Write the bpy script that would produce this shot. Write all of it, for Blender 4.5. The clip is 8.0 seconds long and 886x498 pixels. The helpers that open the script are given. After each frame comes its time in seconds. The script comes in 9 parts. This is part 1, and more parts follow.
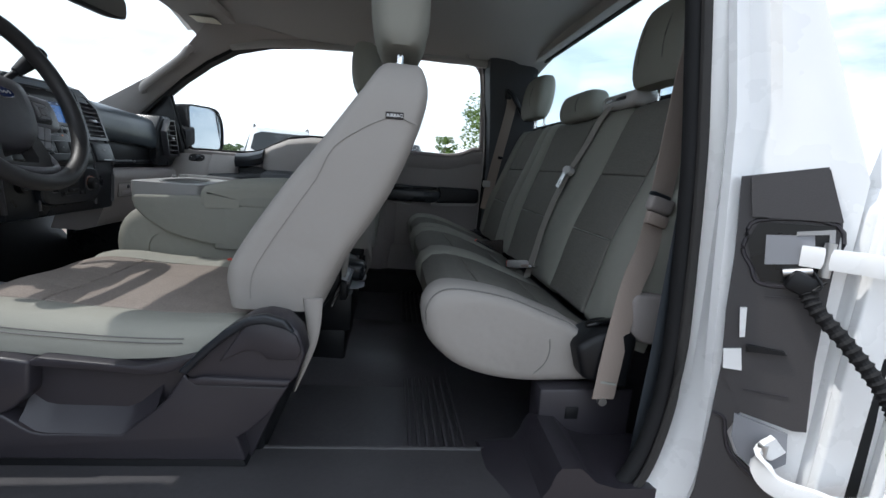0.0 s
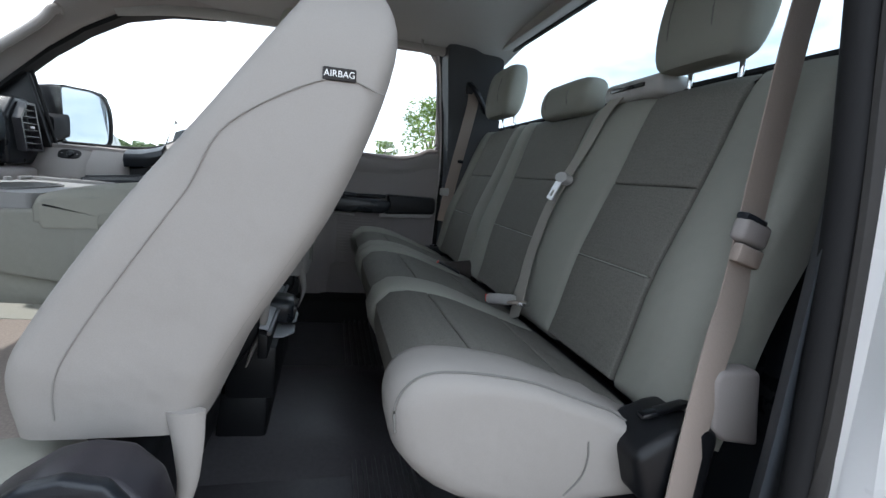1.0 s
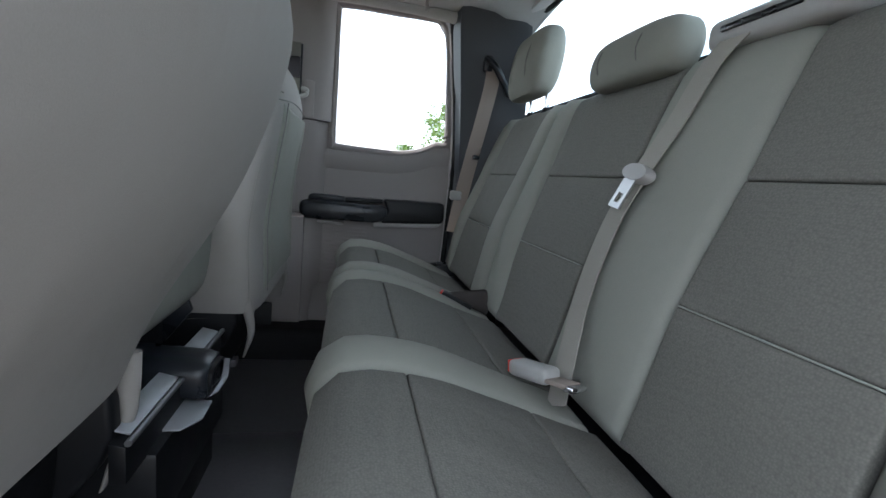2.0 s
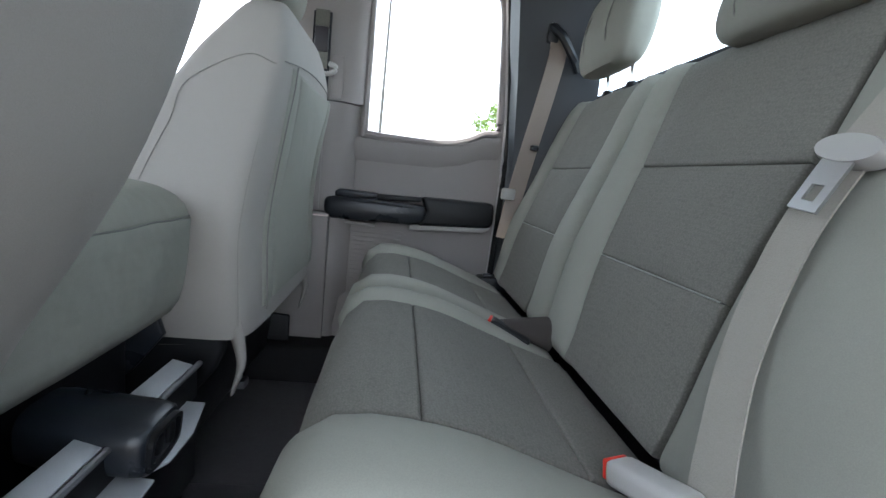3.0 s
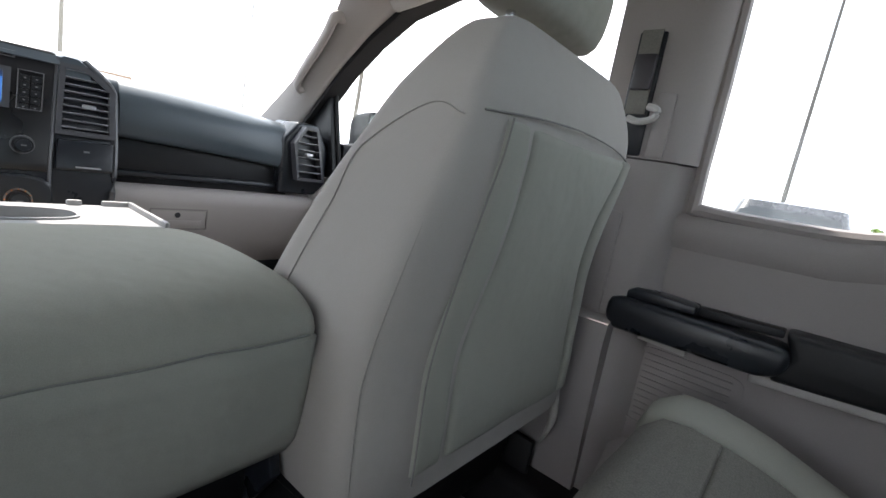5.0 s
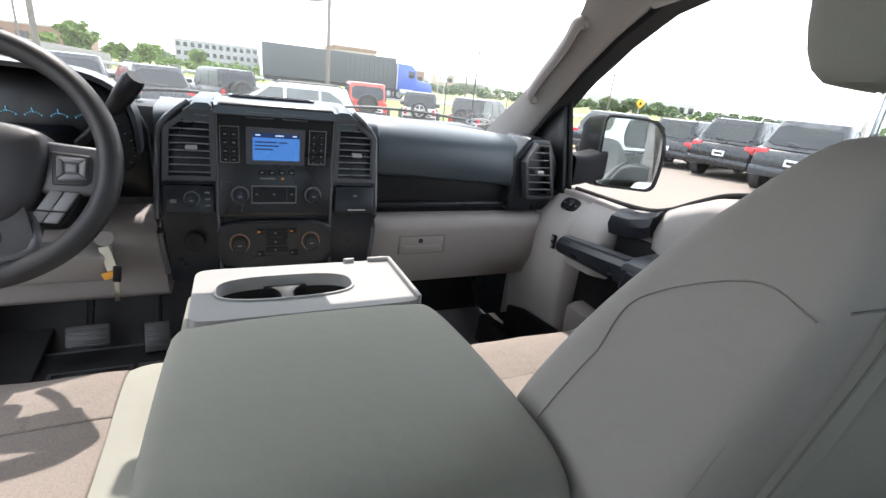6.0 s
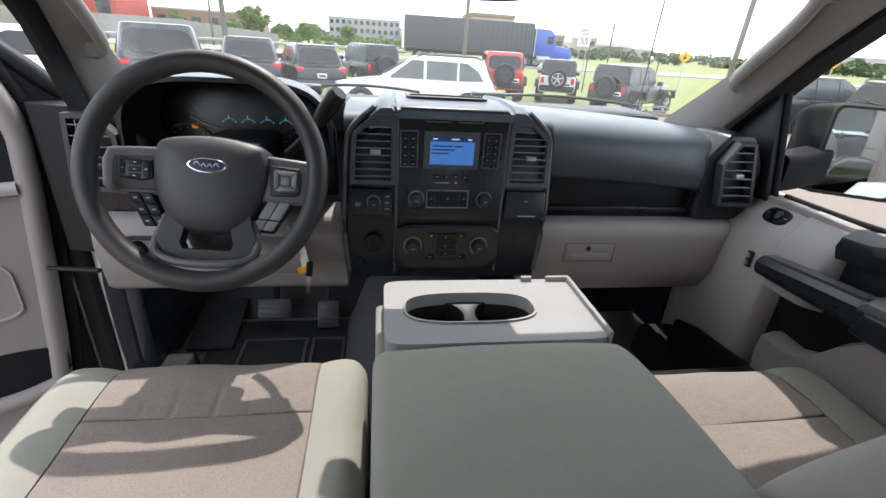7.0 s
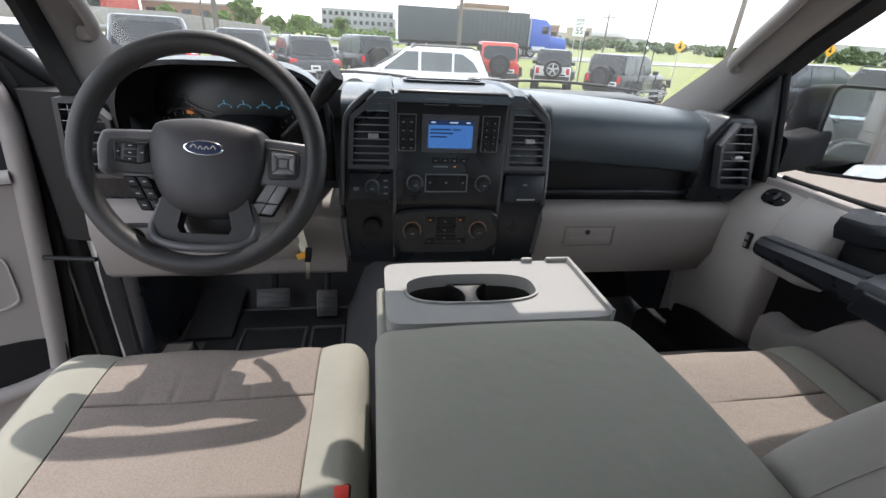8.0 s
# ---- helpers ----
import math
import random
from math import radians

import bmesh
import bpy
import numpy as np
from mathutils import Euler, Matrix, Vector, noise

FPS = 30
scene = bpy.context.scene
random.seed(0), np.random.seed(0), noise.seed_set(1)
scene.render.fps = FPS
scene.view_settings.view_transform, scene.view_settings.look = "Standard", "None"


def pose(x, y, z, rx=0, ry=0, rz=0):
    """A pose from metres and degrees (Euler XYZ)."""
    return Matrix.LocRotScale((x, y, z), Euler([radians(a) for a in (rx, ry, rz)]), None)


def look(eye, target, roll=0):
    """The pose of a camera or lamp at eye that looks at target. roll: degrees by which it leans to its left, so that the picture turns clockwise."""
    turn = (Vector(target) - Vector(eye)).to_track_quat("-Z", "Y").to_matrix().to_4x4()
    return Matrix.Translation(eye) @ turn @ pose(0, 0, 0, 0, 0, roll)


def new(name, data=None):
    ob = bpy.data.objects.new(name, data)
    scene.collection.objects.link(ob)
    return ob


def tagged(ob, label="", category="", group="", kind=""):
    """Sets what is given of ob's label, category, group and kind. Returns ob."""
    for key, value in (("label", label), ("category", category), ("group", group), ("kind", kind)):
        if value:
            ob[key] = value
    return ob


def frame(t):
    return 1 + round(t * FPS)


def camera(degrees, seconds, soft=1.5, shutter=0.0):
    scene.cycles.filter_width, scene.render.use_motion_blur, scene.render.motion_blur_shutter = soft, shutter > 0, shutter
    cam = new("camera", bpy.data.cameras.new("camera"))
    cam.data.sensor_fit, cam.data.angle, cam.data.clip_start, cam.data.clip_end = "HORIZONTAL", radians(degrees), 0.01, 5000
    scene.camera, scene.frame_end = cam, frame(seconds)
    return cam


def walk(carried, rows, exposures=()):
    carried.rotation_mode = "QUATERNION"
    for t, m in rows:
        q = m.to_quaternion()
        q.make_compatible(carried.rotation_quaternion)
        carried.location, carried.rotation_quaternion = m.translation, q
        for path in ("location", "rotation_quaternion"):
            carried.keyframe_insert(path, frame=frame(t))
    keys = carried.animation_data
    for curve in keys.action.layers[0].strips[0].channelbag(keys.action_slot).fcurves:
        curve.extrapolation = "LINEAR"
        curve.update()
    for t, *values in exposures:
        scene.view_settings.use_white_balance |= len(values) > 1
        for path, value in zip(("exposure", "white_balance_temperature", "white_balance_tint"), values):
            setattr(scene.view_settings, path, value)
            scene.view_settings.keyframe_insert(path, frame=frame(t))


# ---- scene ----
cam = camera(89.1, 8.0)
PATH = [
    (0, (0.509, -1.412, 1.258), (0.746, 0.542, 0.903), 4.9),
    (0.5, (0.452, -1.251, 1.265), (0.928, 0.665, 0.945), 5.6),
    (1, (0.503, -1.078, 1.253), (0.997, 0.835, 0.944), 5.7),
    (1.2, (0.534, -0.998, 1.251), (1.017, 0.918, 0.939), 6.0),
    (2.3, (0.634, -0.638, 1.244), (1.02, 1.302, 0.943), 5.2),
    (2.5, (0.633, -0.596, 1.248), (1.01, 1.343, 0.932), 5.1),
    (3, (0.66, -0.48, 1.225), (0.873, 1.484, 0.912), 6.4),
    (3.5, (0.703, -0.368, 1.232), (0.59, 1.61, 0.954), 7.7),
    (4, (0.72, -0.266, 1.234), (0.336, 1.674, 0.936), 8.0),
    (4.5, (0.727, -0.169, 1.244), (0.047, 1.684, 0.923), 8.8),
    (5, (0.718, -0.082, 1.312), (-0.51, 1.457, 0.966), 10.0),
    (5.2, (0.697, -0.078, 1.358), (-0.711, 1.287, 0.966), 9.5),
    (6.3, (0.545, -0.085, 1.495), (-1.2, 0.548, 0.749), 5.1),
    (6.5, (0.515, -0.108, 1.508), (-1.256, 0.398, 0.729), 4.7),
    (7, (0.495, -0.161, 1.524), (-1.305, 0.125, 0.699), 3.7),
    (7.5, (0.496, -0.168, 1.509), (-1.296, 0.105, 0.664), 3.0),
    (8, (0.499, -0.167, 1.506), (-1.284, 0.134, 0.653), 3.3),
]
walk(cam, [(t, look(eye, target, roll)) for t, eye, target, roll in PATH],
     [(t, e, 6100 + 420 * min(1, max(0, (t - 2.5) / 2)), 10 + 3.5 * min(1, max(0, (t - 2.5) / 2))) for t, e in ((0, 0.90), (1.0, 1.52), (1.7, 2.02), (2.5, 2.5), (3.5, 3.06), (4.5, 2.8), (5.2, 2.32), (6.3, 2.12), (7.0, 1.70), (7.5, 1.56), (8.0, 1.60))])

# ---- world and sun ----
SUN = Vector((-0.50, 0.11, 0.84)).normalized()
world = bpy.data.worlds.new("sky")
scene.world = world
world.use_nodes = True
wn, wl = world.node_tree.nodes, world.node_tree.links
wn.clear()
w_out, w_bg = wn.new("ShaderNodeOutputWorld"), wn.new("ShaderNodeBackground")
sky = wn.new("ShaderNodeTexSky")
sky.sky_type, sky.sun_disc = "NISHITA", False
sky.sun_elevation = math.asin(SUN.z)
sky.sun_rotation = math.atan2(SUN.x, SUN.y)
sky.dust_density, sky.air_density = 2.0, 1.0
w_tc, w_map = wn.new("ShaderNodeTexCoord"), wn.new("ShaderNodeMapping")
w_map.inputs["Scale"].default_value = (1.0, 1.0, 3.2)
w_noise, w_ramp = wn.new("ShaderNodeTexNoise"), wn.new("ShaderNodeValToRGB")
w_noise.inputs["Scale"].default_value, w_noise.inputs["Detail"].default_value = 2.6, 7.0
w_noise.inputs["Roughness"].default_value = 0.56
w_ramp.color_ramp.elements[0].position, w_ramp.color_ramp.elements[1].position = 0.33, 0.60
w_ramp.color_ramp.elements[0].color = (0.25, 0.25, 0.25, 1)
w_mix = wn.new("ShaderNodeMixRGB")
w_mix.inputs["Color2"].default_value = (9.6, 10.3, 10.9, 1)
wl.new(w_tc.outputs["Generated"], w_map.inputs["Vector"])
wl.new(w_map.outputs["Vector"], w_noise.inputs["Vector"])
wl.new(w_noise.outputs["Fac"], w_ramp.inputs["Fac"])
wl.new(w_ramp.outputs["Color"], w_mix.inputs["Fac"])
wl.new(sky.outputs["Color"], w_mix.inputs["Color1"])
wl.new(w_mix.outputs["Color"], w_bg.inputs["Color"])
wl.new(w_bg.outputs["Background"], w_out.inputs["Surface"])
w_bg.inputs["Strength"].default_value = 0.10

sun_data = bpy.data.lights.new("sun", "SUN")
sun_data.energy, sun_data.angle, sun_data.color = 1.75, radians(0.55), (1.0, 0.95, 0.87)
sun = new("sun", sun_data)
sun.matrix_world = look(SUN * 40, (0, 0, 0))

# ---- materials ----
def mat(name, color, rough=0.6, metal=0.0, vary=0.12, big=3.0, grain=0.0, grain_scale=400.0, bump=0.0, bump_scale=300.0,
        coat=0.0, weave=0.0, weave_scale=260.0, stain=0.0, random_tint=0.0, spec=0.5, emit=None, emit_strength=0.0, soft=0.0):
    """A surface in metres: large stains, fine grain, relief and, for cloth, a woven relief."""
    m = bpy.data.materials.new(name)
    m.use_nodes = True
    n, l = m.node_tree.nodes, m.node_tree.links
    b = n["Principled BSDF"]
    b.inputs["Roughness"].default_value, b.inputs["Metallic"].default_value = rough, metal
    b.inputs["Coat Weight"].default_value = coat
    b.inputs["Coat Roughness"].default_value = 0.05
    b.inputs["Specular IOR Level"].default_value = spec
    tc = n.new("ShaderNodeTexCoord")
    src = tc.outputs["Object"]

    def noise_at(scale, detail=4.0):
        t = n.new("ShaderNodeTexNoise")
        t.inputs["Scale"].default_value, t.inputs["Detail"].default_value = scale, detail
        l.new(src, t.inputs["Vector"])
        return t.outputs["Fac"]

    def maths(op, a, v):
        t = n.new("ShaderNodeMath")
        t.operation = op
        l.new(a, t.inputs[0])
        if isinstance(v, (int, float)):
            t.inputs[1].default_value = v
        else:
            l.new(v, t.inputs[1])
        return t.outputs[0]

    # value factor round 1
    fac = maths("MULTIPLY_ADD", noise_at(big), 2 * vary)
    fac.node.inputs[2].default_value = 1 - vary
    if grain:
        g = maths("MULTIPLY_ADD", noise_at(grain_scale, 2.0), 2 * grain)
        g.node.inputs[2].default_value = 1 - grain
        fac = maths("MULTIPLY", fac, g)
    if random_tint:
        oi = n.new("ShaderNodeObjectInfo")
        g = maths("MULTIPLY_ADD", oi.outputs["Random"], 2 * random_tint)
        g.node.inputs[2].default_value = 1 - random_tint
        fac = maths("MULTIPLY", fac, g)
    height = None
    if weave:
        v = n.new("ShaderNodeTexVoronoi")
        v.inputs["Scale"].default_value, v.inputs["Randomness"].default_value = weave_scale, 0.7
        l.new(src, v.inputs["Vector"])
        height = v.outputs["Distance"]
        g = maths("MULTIPLY_ADD", height, -2.2 * weave)
        g.node.inputs[2].default_value = 1 + weave
        fac = maths("MULTIPLY", fac, g)
    mul = n.new("ShaderNodeVectorMath")
    mul.operation = "SCALE"
    mul.inputs[0].default_value = color
    l.new(fac, mul.inputs["Scale"])
    l.new(mul.outputs["Vector"], b.inputs["Base Color"])
    r = maths("MULTIPLY_ADD", noise_at(big * 4), 0.24)
    r.node.inputs[2].default_value = rough - 0.12
    l.new(r, b.inputs["Roughness"])
    if bump or weave:
        bp = n.new("ShaderNodeBump")
        bp.inputs["Strength"].default_value = max(bump, 0.35 if weave else 0)
        bp.inputs["Distance"].default_value = 0.0008
        l.new(height if weave else noise_at(bump_scale, 3.0), bp.inputs["Height"])
        l.new(bp.outputs["Normal"], b.inputs["Normal"])
        if soft:  # slack, slightly puckered upholstery
            sb = n.new("ShaderNodeBump")
            sb.inputs["Strength"].default_value, sb.inputs["Distance"].default_value = soft, 0.012
            l.new(noise_at(11.0, 3.0), sb.inputs["Height"])
            l.new(sb.outputs["Normal"], bp.inputs["Normal"])
    if emit:
        b.inputs["Emission Color"].default_value = (*emit, 1)
        b.inputs["Emission Strength"].default_value = emit_strength
    return m


def glass_mat(name, tint=(0.97, 0.985, 0.98), rough=0.0, haze=0.0):
    """Thin glazing: mostly clear, with a mirror-like sheen that grows towards grazing view."""
    m = bpy.data.materials.new(name)
    m.use_nodes = True
    n, l = m.node_tree.nodes, m.node_tree.links
    n.clear()
    out, mix = n.new("ShaderNodeOutputMaterial"), n.new("ShaderNodeMixShader")
    tr, gl, fr = n.new("ShaderNodeBsdfTransparent"), n.new("ShaderNodeBsdfGlossy"), n.new("ShaderNodeLayerWeight")
    pw, sc = n.new("ShaderNodeMath"), n.new("ShaderNodeMath")
    pw.operation, sc.operation = "POWER", "MULTIPLY_ADD"
    pw.inputs[1].default_value, sc.inputs[1].default_value, sc.inputs[2].default_value = 4.0, 0.22, 0.02
    tr.inputs["Color"].default_value = (*tint, 1)
    gl.inputs["Roughness"].default_value = 0.02
    fr.inputs["Blend"].default_value = 0.5
    l.new(fr.outputs["Facing"], pw.inputs[0])
    l.new(pw.outputs[0], sc.inputs[0])
    l.new(sc.outputs[0], mix.inputs["Fac"])
    l.new(tr.outputs["BSDF"], mix.inputs[1])
    l.new(gl.outputs["BSDF"], mix.inputs[2])
    if haze:  # a translucent white veil mixed in to haze the view through the glass
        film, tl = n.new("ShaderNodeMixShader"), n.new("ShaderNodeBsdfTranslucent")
        film.inputs["Fac"].default_value = haze
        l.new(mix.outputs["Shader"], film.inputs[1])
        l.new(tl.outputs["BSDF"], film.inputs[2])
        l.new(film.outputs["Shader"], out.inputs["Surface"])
    else:
        l.new(mix.outputs["Shader"], out.inputs["Surface"])
    return m


# Sunlight on the front cloth is put into this paler copy of the grey cloth.
CLOTH_LIT = mat("grey_cloth_lit", (0.275, 0.270, 0.236), 0.9, vary=0.05, grain=0.10, grain_scale=900, bump=0.25, bump_scale=1400, spec=0.15, soft=0.55)
CLOTH = mat("grey_cloth", (0.252, 0.250, 0.222), 0.9, vary=0.05, grain=0.10, grain_scale=900, bump=0.25, bump_scale=1400, spec=0.15, soft=0.55)
CLOTH_SIDE = mat("grey_vinyl_cloth", (0.295, 0.275, 0.257), 0.8, vary=0.04, grain=0.06, grain_scale=900, bump=0.25, bump_scale=1100, spec=0.2, soft=0.45)
INSERT = mat("dark_woven_cloth", (0.155, 0.150, 0.134), 0.92, vary=0.07, weave=0.17, weave_scale=420, grain=0.12, spec=0.12, soft=0.65)
INSERT_FRONT = mat("taupe_woven_cloth", (0.228, 0.196, 0.174), 0.92, vary=0.06, weave=0.13, weave_scale=300, grain=0.06, spec=0.12, soft=0.65)
SEAM = mat("seam_thread", (0.165, 0.16, 0.15), 0.9, vary=0.05)
PIPING = mat("tone_on_tone_seam", (0.245, 0.23, 0.215), 0.9, vary=0.05)
THREAD = mat("light_thread", (0.30, 0.31, 0.28), 0.9, vary=0.05)
GREY = mat("grey_trim_plastic", (0.268, 0.243, 0.236), 0.62, vary=0.04, bump=0.25, bump_scale=900, grain=0.05, spec=0.35)
GREY_L = mat("light_grey_plastic", (0.36, 0.338, 0.324), 0.6, vary=0.04, bump=0.25, bump_scale=900, grain=0.05, spec=0.35)
DARK = mat("charcoal_plastic", (0.012, 0.0145, 0.019), 0.30, vary=0.08, bump=0.3, bump_scale=800, grain=0.1, spec=0.4)
DASHPAD = mat("soft_charcoal_dash_skin", (0.048, 0.062, 0.074), 0.34, vary=0.06, bump=0.22, bump_scale=900, grain=0.12, spec=0.5)
BLACK = mat("black_plastic", (0.007, 0.0075, 0.009), 0.45, vary=0.1, bump=0.15, bump_scale=700, spec=0.3)
GLOSSBLACK = mat("gloss_black_plastic", (0.005, 0.0055, 0.007), 0.30, vary=0.1)
SEATBASE = mat("dark_seat_plastic", (0.026, 0.0235, 0.029), 0.38, vary=0.07, bump=0.3, bump_scale=900, grain=0.1)
RUBBER = mat("black_rubber", (0.016, 0.016, 0.017), 0.7, vary=0.15, bump=0.2, bump_scale=300, spec=0.15)
VINYL = mat("black_vinyl_floor", (0.080, 0.077, 0.082), 0.34, vary=0.25, big=6, bump=0.5, bump_scale=500, grain=0.25, grain_scale=120)
HEADLINER = mat("grey_headliner_felt", (0.36, 0.35, 0.335), 0.95, vary=0.04, grain=0.1, grain_scale=600, bump=0.3, bump_scale=800, spec=0.1)
PILLAR = mat("dark_pillar_plastic", (0.036, 0.042, 0.050), 0.52, vary=0.05, bump=0.25, bump_scale=900)
WHITE = mat("white_car_paint", (0.80, 0.80, 0.80), 0.28, vary=0.012, coat=0.6)
STEEL = mat("zinc_steel", (0.50, 0.50, 0.50), 0.38, metal=1.0, vary=0.15, big=12)
ZINC = mat("dull_zinc_plate", (0.40, 0.41, 0.43), 0.45, metal=0.3, vary=0.12, big=14)
CHROME = mat("chrome", (0.80, 0.80, 0.82), 0.12, metal=1.0, vary=0.04)
SILVER = mat("satin_silver_plastic", (0.36, 0.36, 0.37), 0.35, metal=0.6, vary=0.05)
BELT = mat("grey_belt_webbing", (0.305, 0.255, 0.225), 0.85, vary=0.05, weave=0.05, weave_scale=600, spec=0.15)
BELT_PALE = mat("pale_belt_webbing", (0.30, 0.28, 0.25), 0.85, vary=0.05, weave=0.05, weave_scale=600, spec=0.15)
BUCKLE = mat("grey_buckle_plastic", (0.36, 0.35, 0.335), 0.5, vary=0.05)
RED = mat("red_release_button", (0.62, 0.035, 0.02), 0.4, vary=0.06)
SCREEN = mat("blue_lit_screen", (0.01, 0.02, 0.06), 0.3, vary=0.0, emit=(0.07, 0.24, 0.66), emit_strength=0.20)
SCREEN_BAR = mat("pale_screen_text", (0.1, 0.1, 0.1), 0.4, vary=0.0, emit=(0.55, 0.75, 1.0), emit_strength=0.2)
SCREEN_DARK = mat("dark_screen_bar", (0.01, 0.01, 0.02), 0.3, vary=0.0, emit=(0.02, 0.05, 0.16), emit_strength=0.15)
AMBER = mat("amber_lit_mark", (0.3, 0.1, 0.02), 0.5, vary=0.0, emit=(1.0, 0.32, 0.05), emit_strength=0.10)
GLYPH = mat("pale_grey_print", (0.42, 0.42, 0.42), 0.6, vary=0.03)
GLYPH_S = mat("dim_grey_print", (0.15, 0.15, 0.155), 0.6, vary=0.03)
MIRROR = mat("mirror_glass", (0.50, 0.52, 0.53), 0.03, metal=1.0, vary=0.0)
MIRROR.node_tree.nodes["Principled BSDF"].inputs["Roughness"].default_value = 0.02
for link in list(MIRROR.node_tree.links):
    if link.to_socket.name == "Roughness":
        MIRROR.node_tree.links.remove(link)
GLASS = glass_mat("clear_glass")
# Haze over the view outside is put into the windshield glass.
GLASS_HAZED = glass_mat("hazed_windshield_glass", haze=0.014)
GLASS_REAR = glass_mat("tinted_rear_glass", (0.80, 0.86, 0.88))
YELLOW = mat("yellow_tag", (0.75, 0.36, 0.04), 0.5, vary=0.05)
BRASS = mat("key_metal", (0.6, 0.56, 0.48), 0.3, metal=1.0, vary=0.05)
LABELBLACK = mat("black_label_cloth", (0.025, 0.022, 0.022), 0.85, vary=0.06)
PILLAR_F = mat("pale_pillar_plastic", (0.30, 0.275, 0.262), 0.55, vary=0.04, bump=0.25, bump_scale=900, grain=0.05, spec=0.4)
GALV_TRIM = mat("dark_zinc_edge", (0.22, 0.22, 0.23), 0.4, metal=0.7, vary=0.1)
CREAM = mat("cream_lamp_lens", (0.80, 0.78, 0.66), 0.4, vary=0.03)

# ---- building blocks ----
def link_mesh(name, bm, material, parent=None, label="", smooth=40.0):
    bmesh.ops.recalc_face_normals(bm, faces=bm.faces)
    me = bpy.data.meshes.new(name)
    bm.to_mesh(me)
    bm.free()
    me.materials.append(material)
    if smooth:
        me.polygons.foreach_set("use_smooth", [True] * len(me.polygons))
        me.set_sharp_from_angle(angle=radians(smooth))
    ob = new(name, me)
    if parent is not None:
        ob.parent = parent
        ob.matrix_parent_inverse = parent_inverse(parent)
    if label:
        ob["label"] = label
    return ob


def parent_inverse(ob):
    m = ob.matrix_basis.copy()
    while ob.parent:
        m = ob.parent.matrix_basis @ ob.matrix_parent_inverse @ m
        ob = ob.parent
    return m.inverted()


def part(name, bm, material, parent, label="", smooth=40.0):
    return link_mesh(name, bm, material, parent, label, smooth)


def thing(name, base, label, category, group="", kind=""):
    ob = new(name)
    ob.empty_display_size = 0.05
    ob.matrix_basis = Matrix.Translation(base)
    return tagged(ob, label, category, group, kind)


def structure(name, bm, material, label, category, smooth=40.0):
    return tagged(link_mesh(name, bm, material, None, "", smooth), label, category, "", "structure")


def B():
    return bmesh.new()


def box(bm, x0, x1, y0, y1, z0, z1, r=0.0, seg=2, m=None):
    res = bmesh.ops.create_cube(bm, size=1.0)
    vs = res["verts"]
    c, d = Vector(((x0 + x1) / 2, (y0 + y1) / 2, (z0 + z1) / 2)), (abs(x1 - x0), abs(y1 - y0), abs(z1 - z0))
    for v in vs:
        v.co = Vector((v.co.x * d[0], v.co.y * d[1], v.co.z * d[2])) + c
    if r > 0:
        r = min(r, 0.49 * min(d))
        es = list({e for v in vs for e in v.link_edges})
        out = bmesh.ops.bevel(bm, geom=es, offset=r, segments=seg, affect="EDGES", profile=0.5)
        vs = list({v for f in out["faces"] for v in f.verts} | {v for v in vs if v.is_valid})
    if m is not None:
        for v in {w for v in vs for w in [v]}:
            v.co = m @ v.co
    return vs


def obox(bm, centre, size, m, r=0.0, seg=2):
    """A bevelled box turned by the 4x4 m about its own centre."""
    t = bmesh.new()
    box(t, -size[0] / 2, size[0] / 2, -size[1] / 2, size[1] / 2, -size[2] / 2, size[2] / 2, r, seg)
    bmesh.ops.transform(t, matrix=Matrix.Translation(centre) @ m, verts=t.verts)
    join(bm, t)


def join(bm, other):
    me = bpy.data.meshes.new("tmp")
    other.to_mesh(me)
    other.free()
    bm.from_mesh(me)
    bpy.data.meshes.remove(me)


def cyl(bm, p0, p1, r0, r1=None, seg=16, cap=True):
    r1 = r0 if r1 is None else r1
    p0, p1 = Vector(p0), Vector(p1)
    d = p1 - p0
    q = d.to_track_quat("Z", "Y").to_matrix().to_4x4()
    res = bmesh.ops.create_cone(bm, cap_ends=cap, segments=seg, radius1=r0, radius2=r1, depth=d.length)
    bmesh.ops.transform(bm, matrix=Matrix.Translation((p0 + p1) / 2) @ q, verts=res["verts"])


def catmull(pts, per=6, closed=False):
    pts = [Vector(p) for p in pts]
    n, out = len(pts), []
    last = n if closed else n - 1
    for i in range(last):
        if closed:
            a, b, c, d = pts[i - 1], pts[i], pts[(i + 1) % n], pts[(i + 2) % n]
        else:
            b, c = pts[i], pts[i + 1]
            a = pts[i - 1] if i else b * 2 - c
            d = pts[i + 2] if i + 2 < n else c * 2 - b
        for k in range(per):
            t = k / per
            out.append(0.5 * (2 * b + (c - a) * t + (2 * a - 5 * b + 4 * c - d) * t * t + (3 * b - 3 * c + d - a) * t ** 3))
    if not closed:
        out.append(pts[-1])
    return out


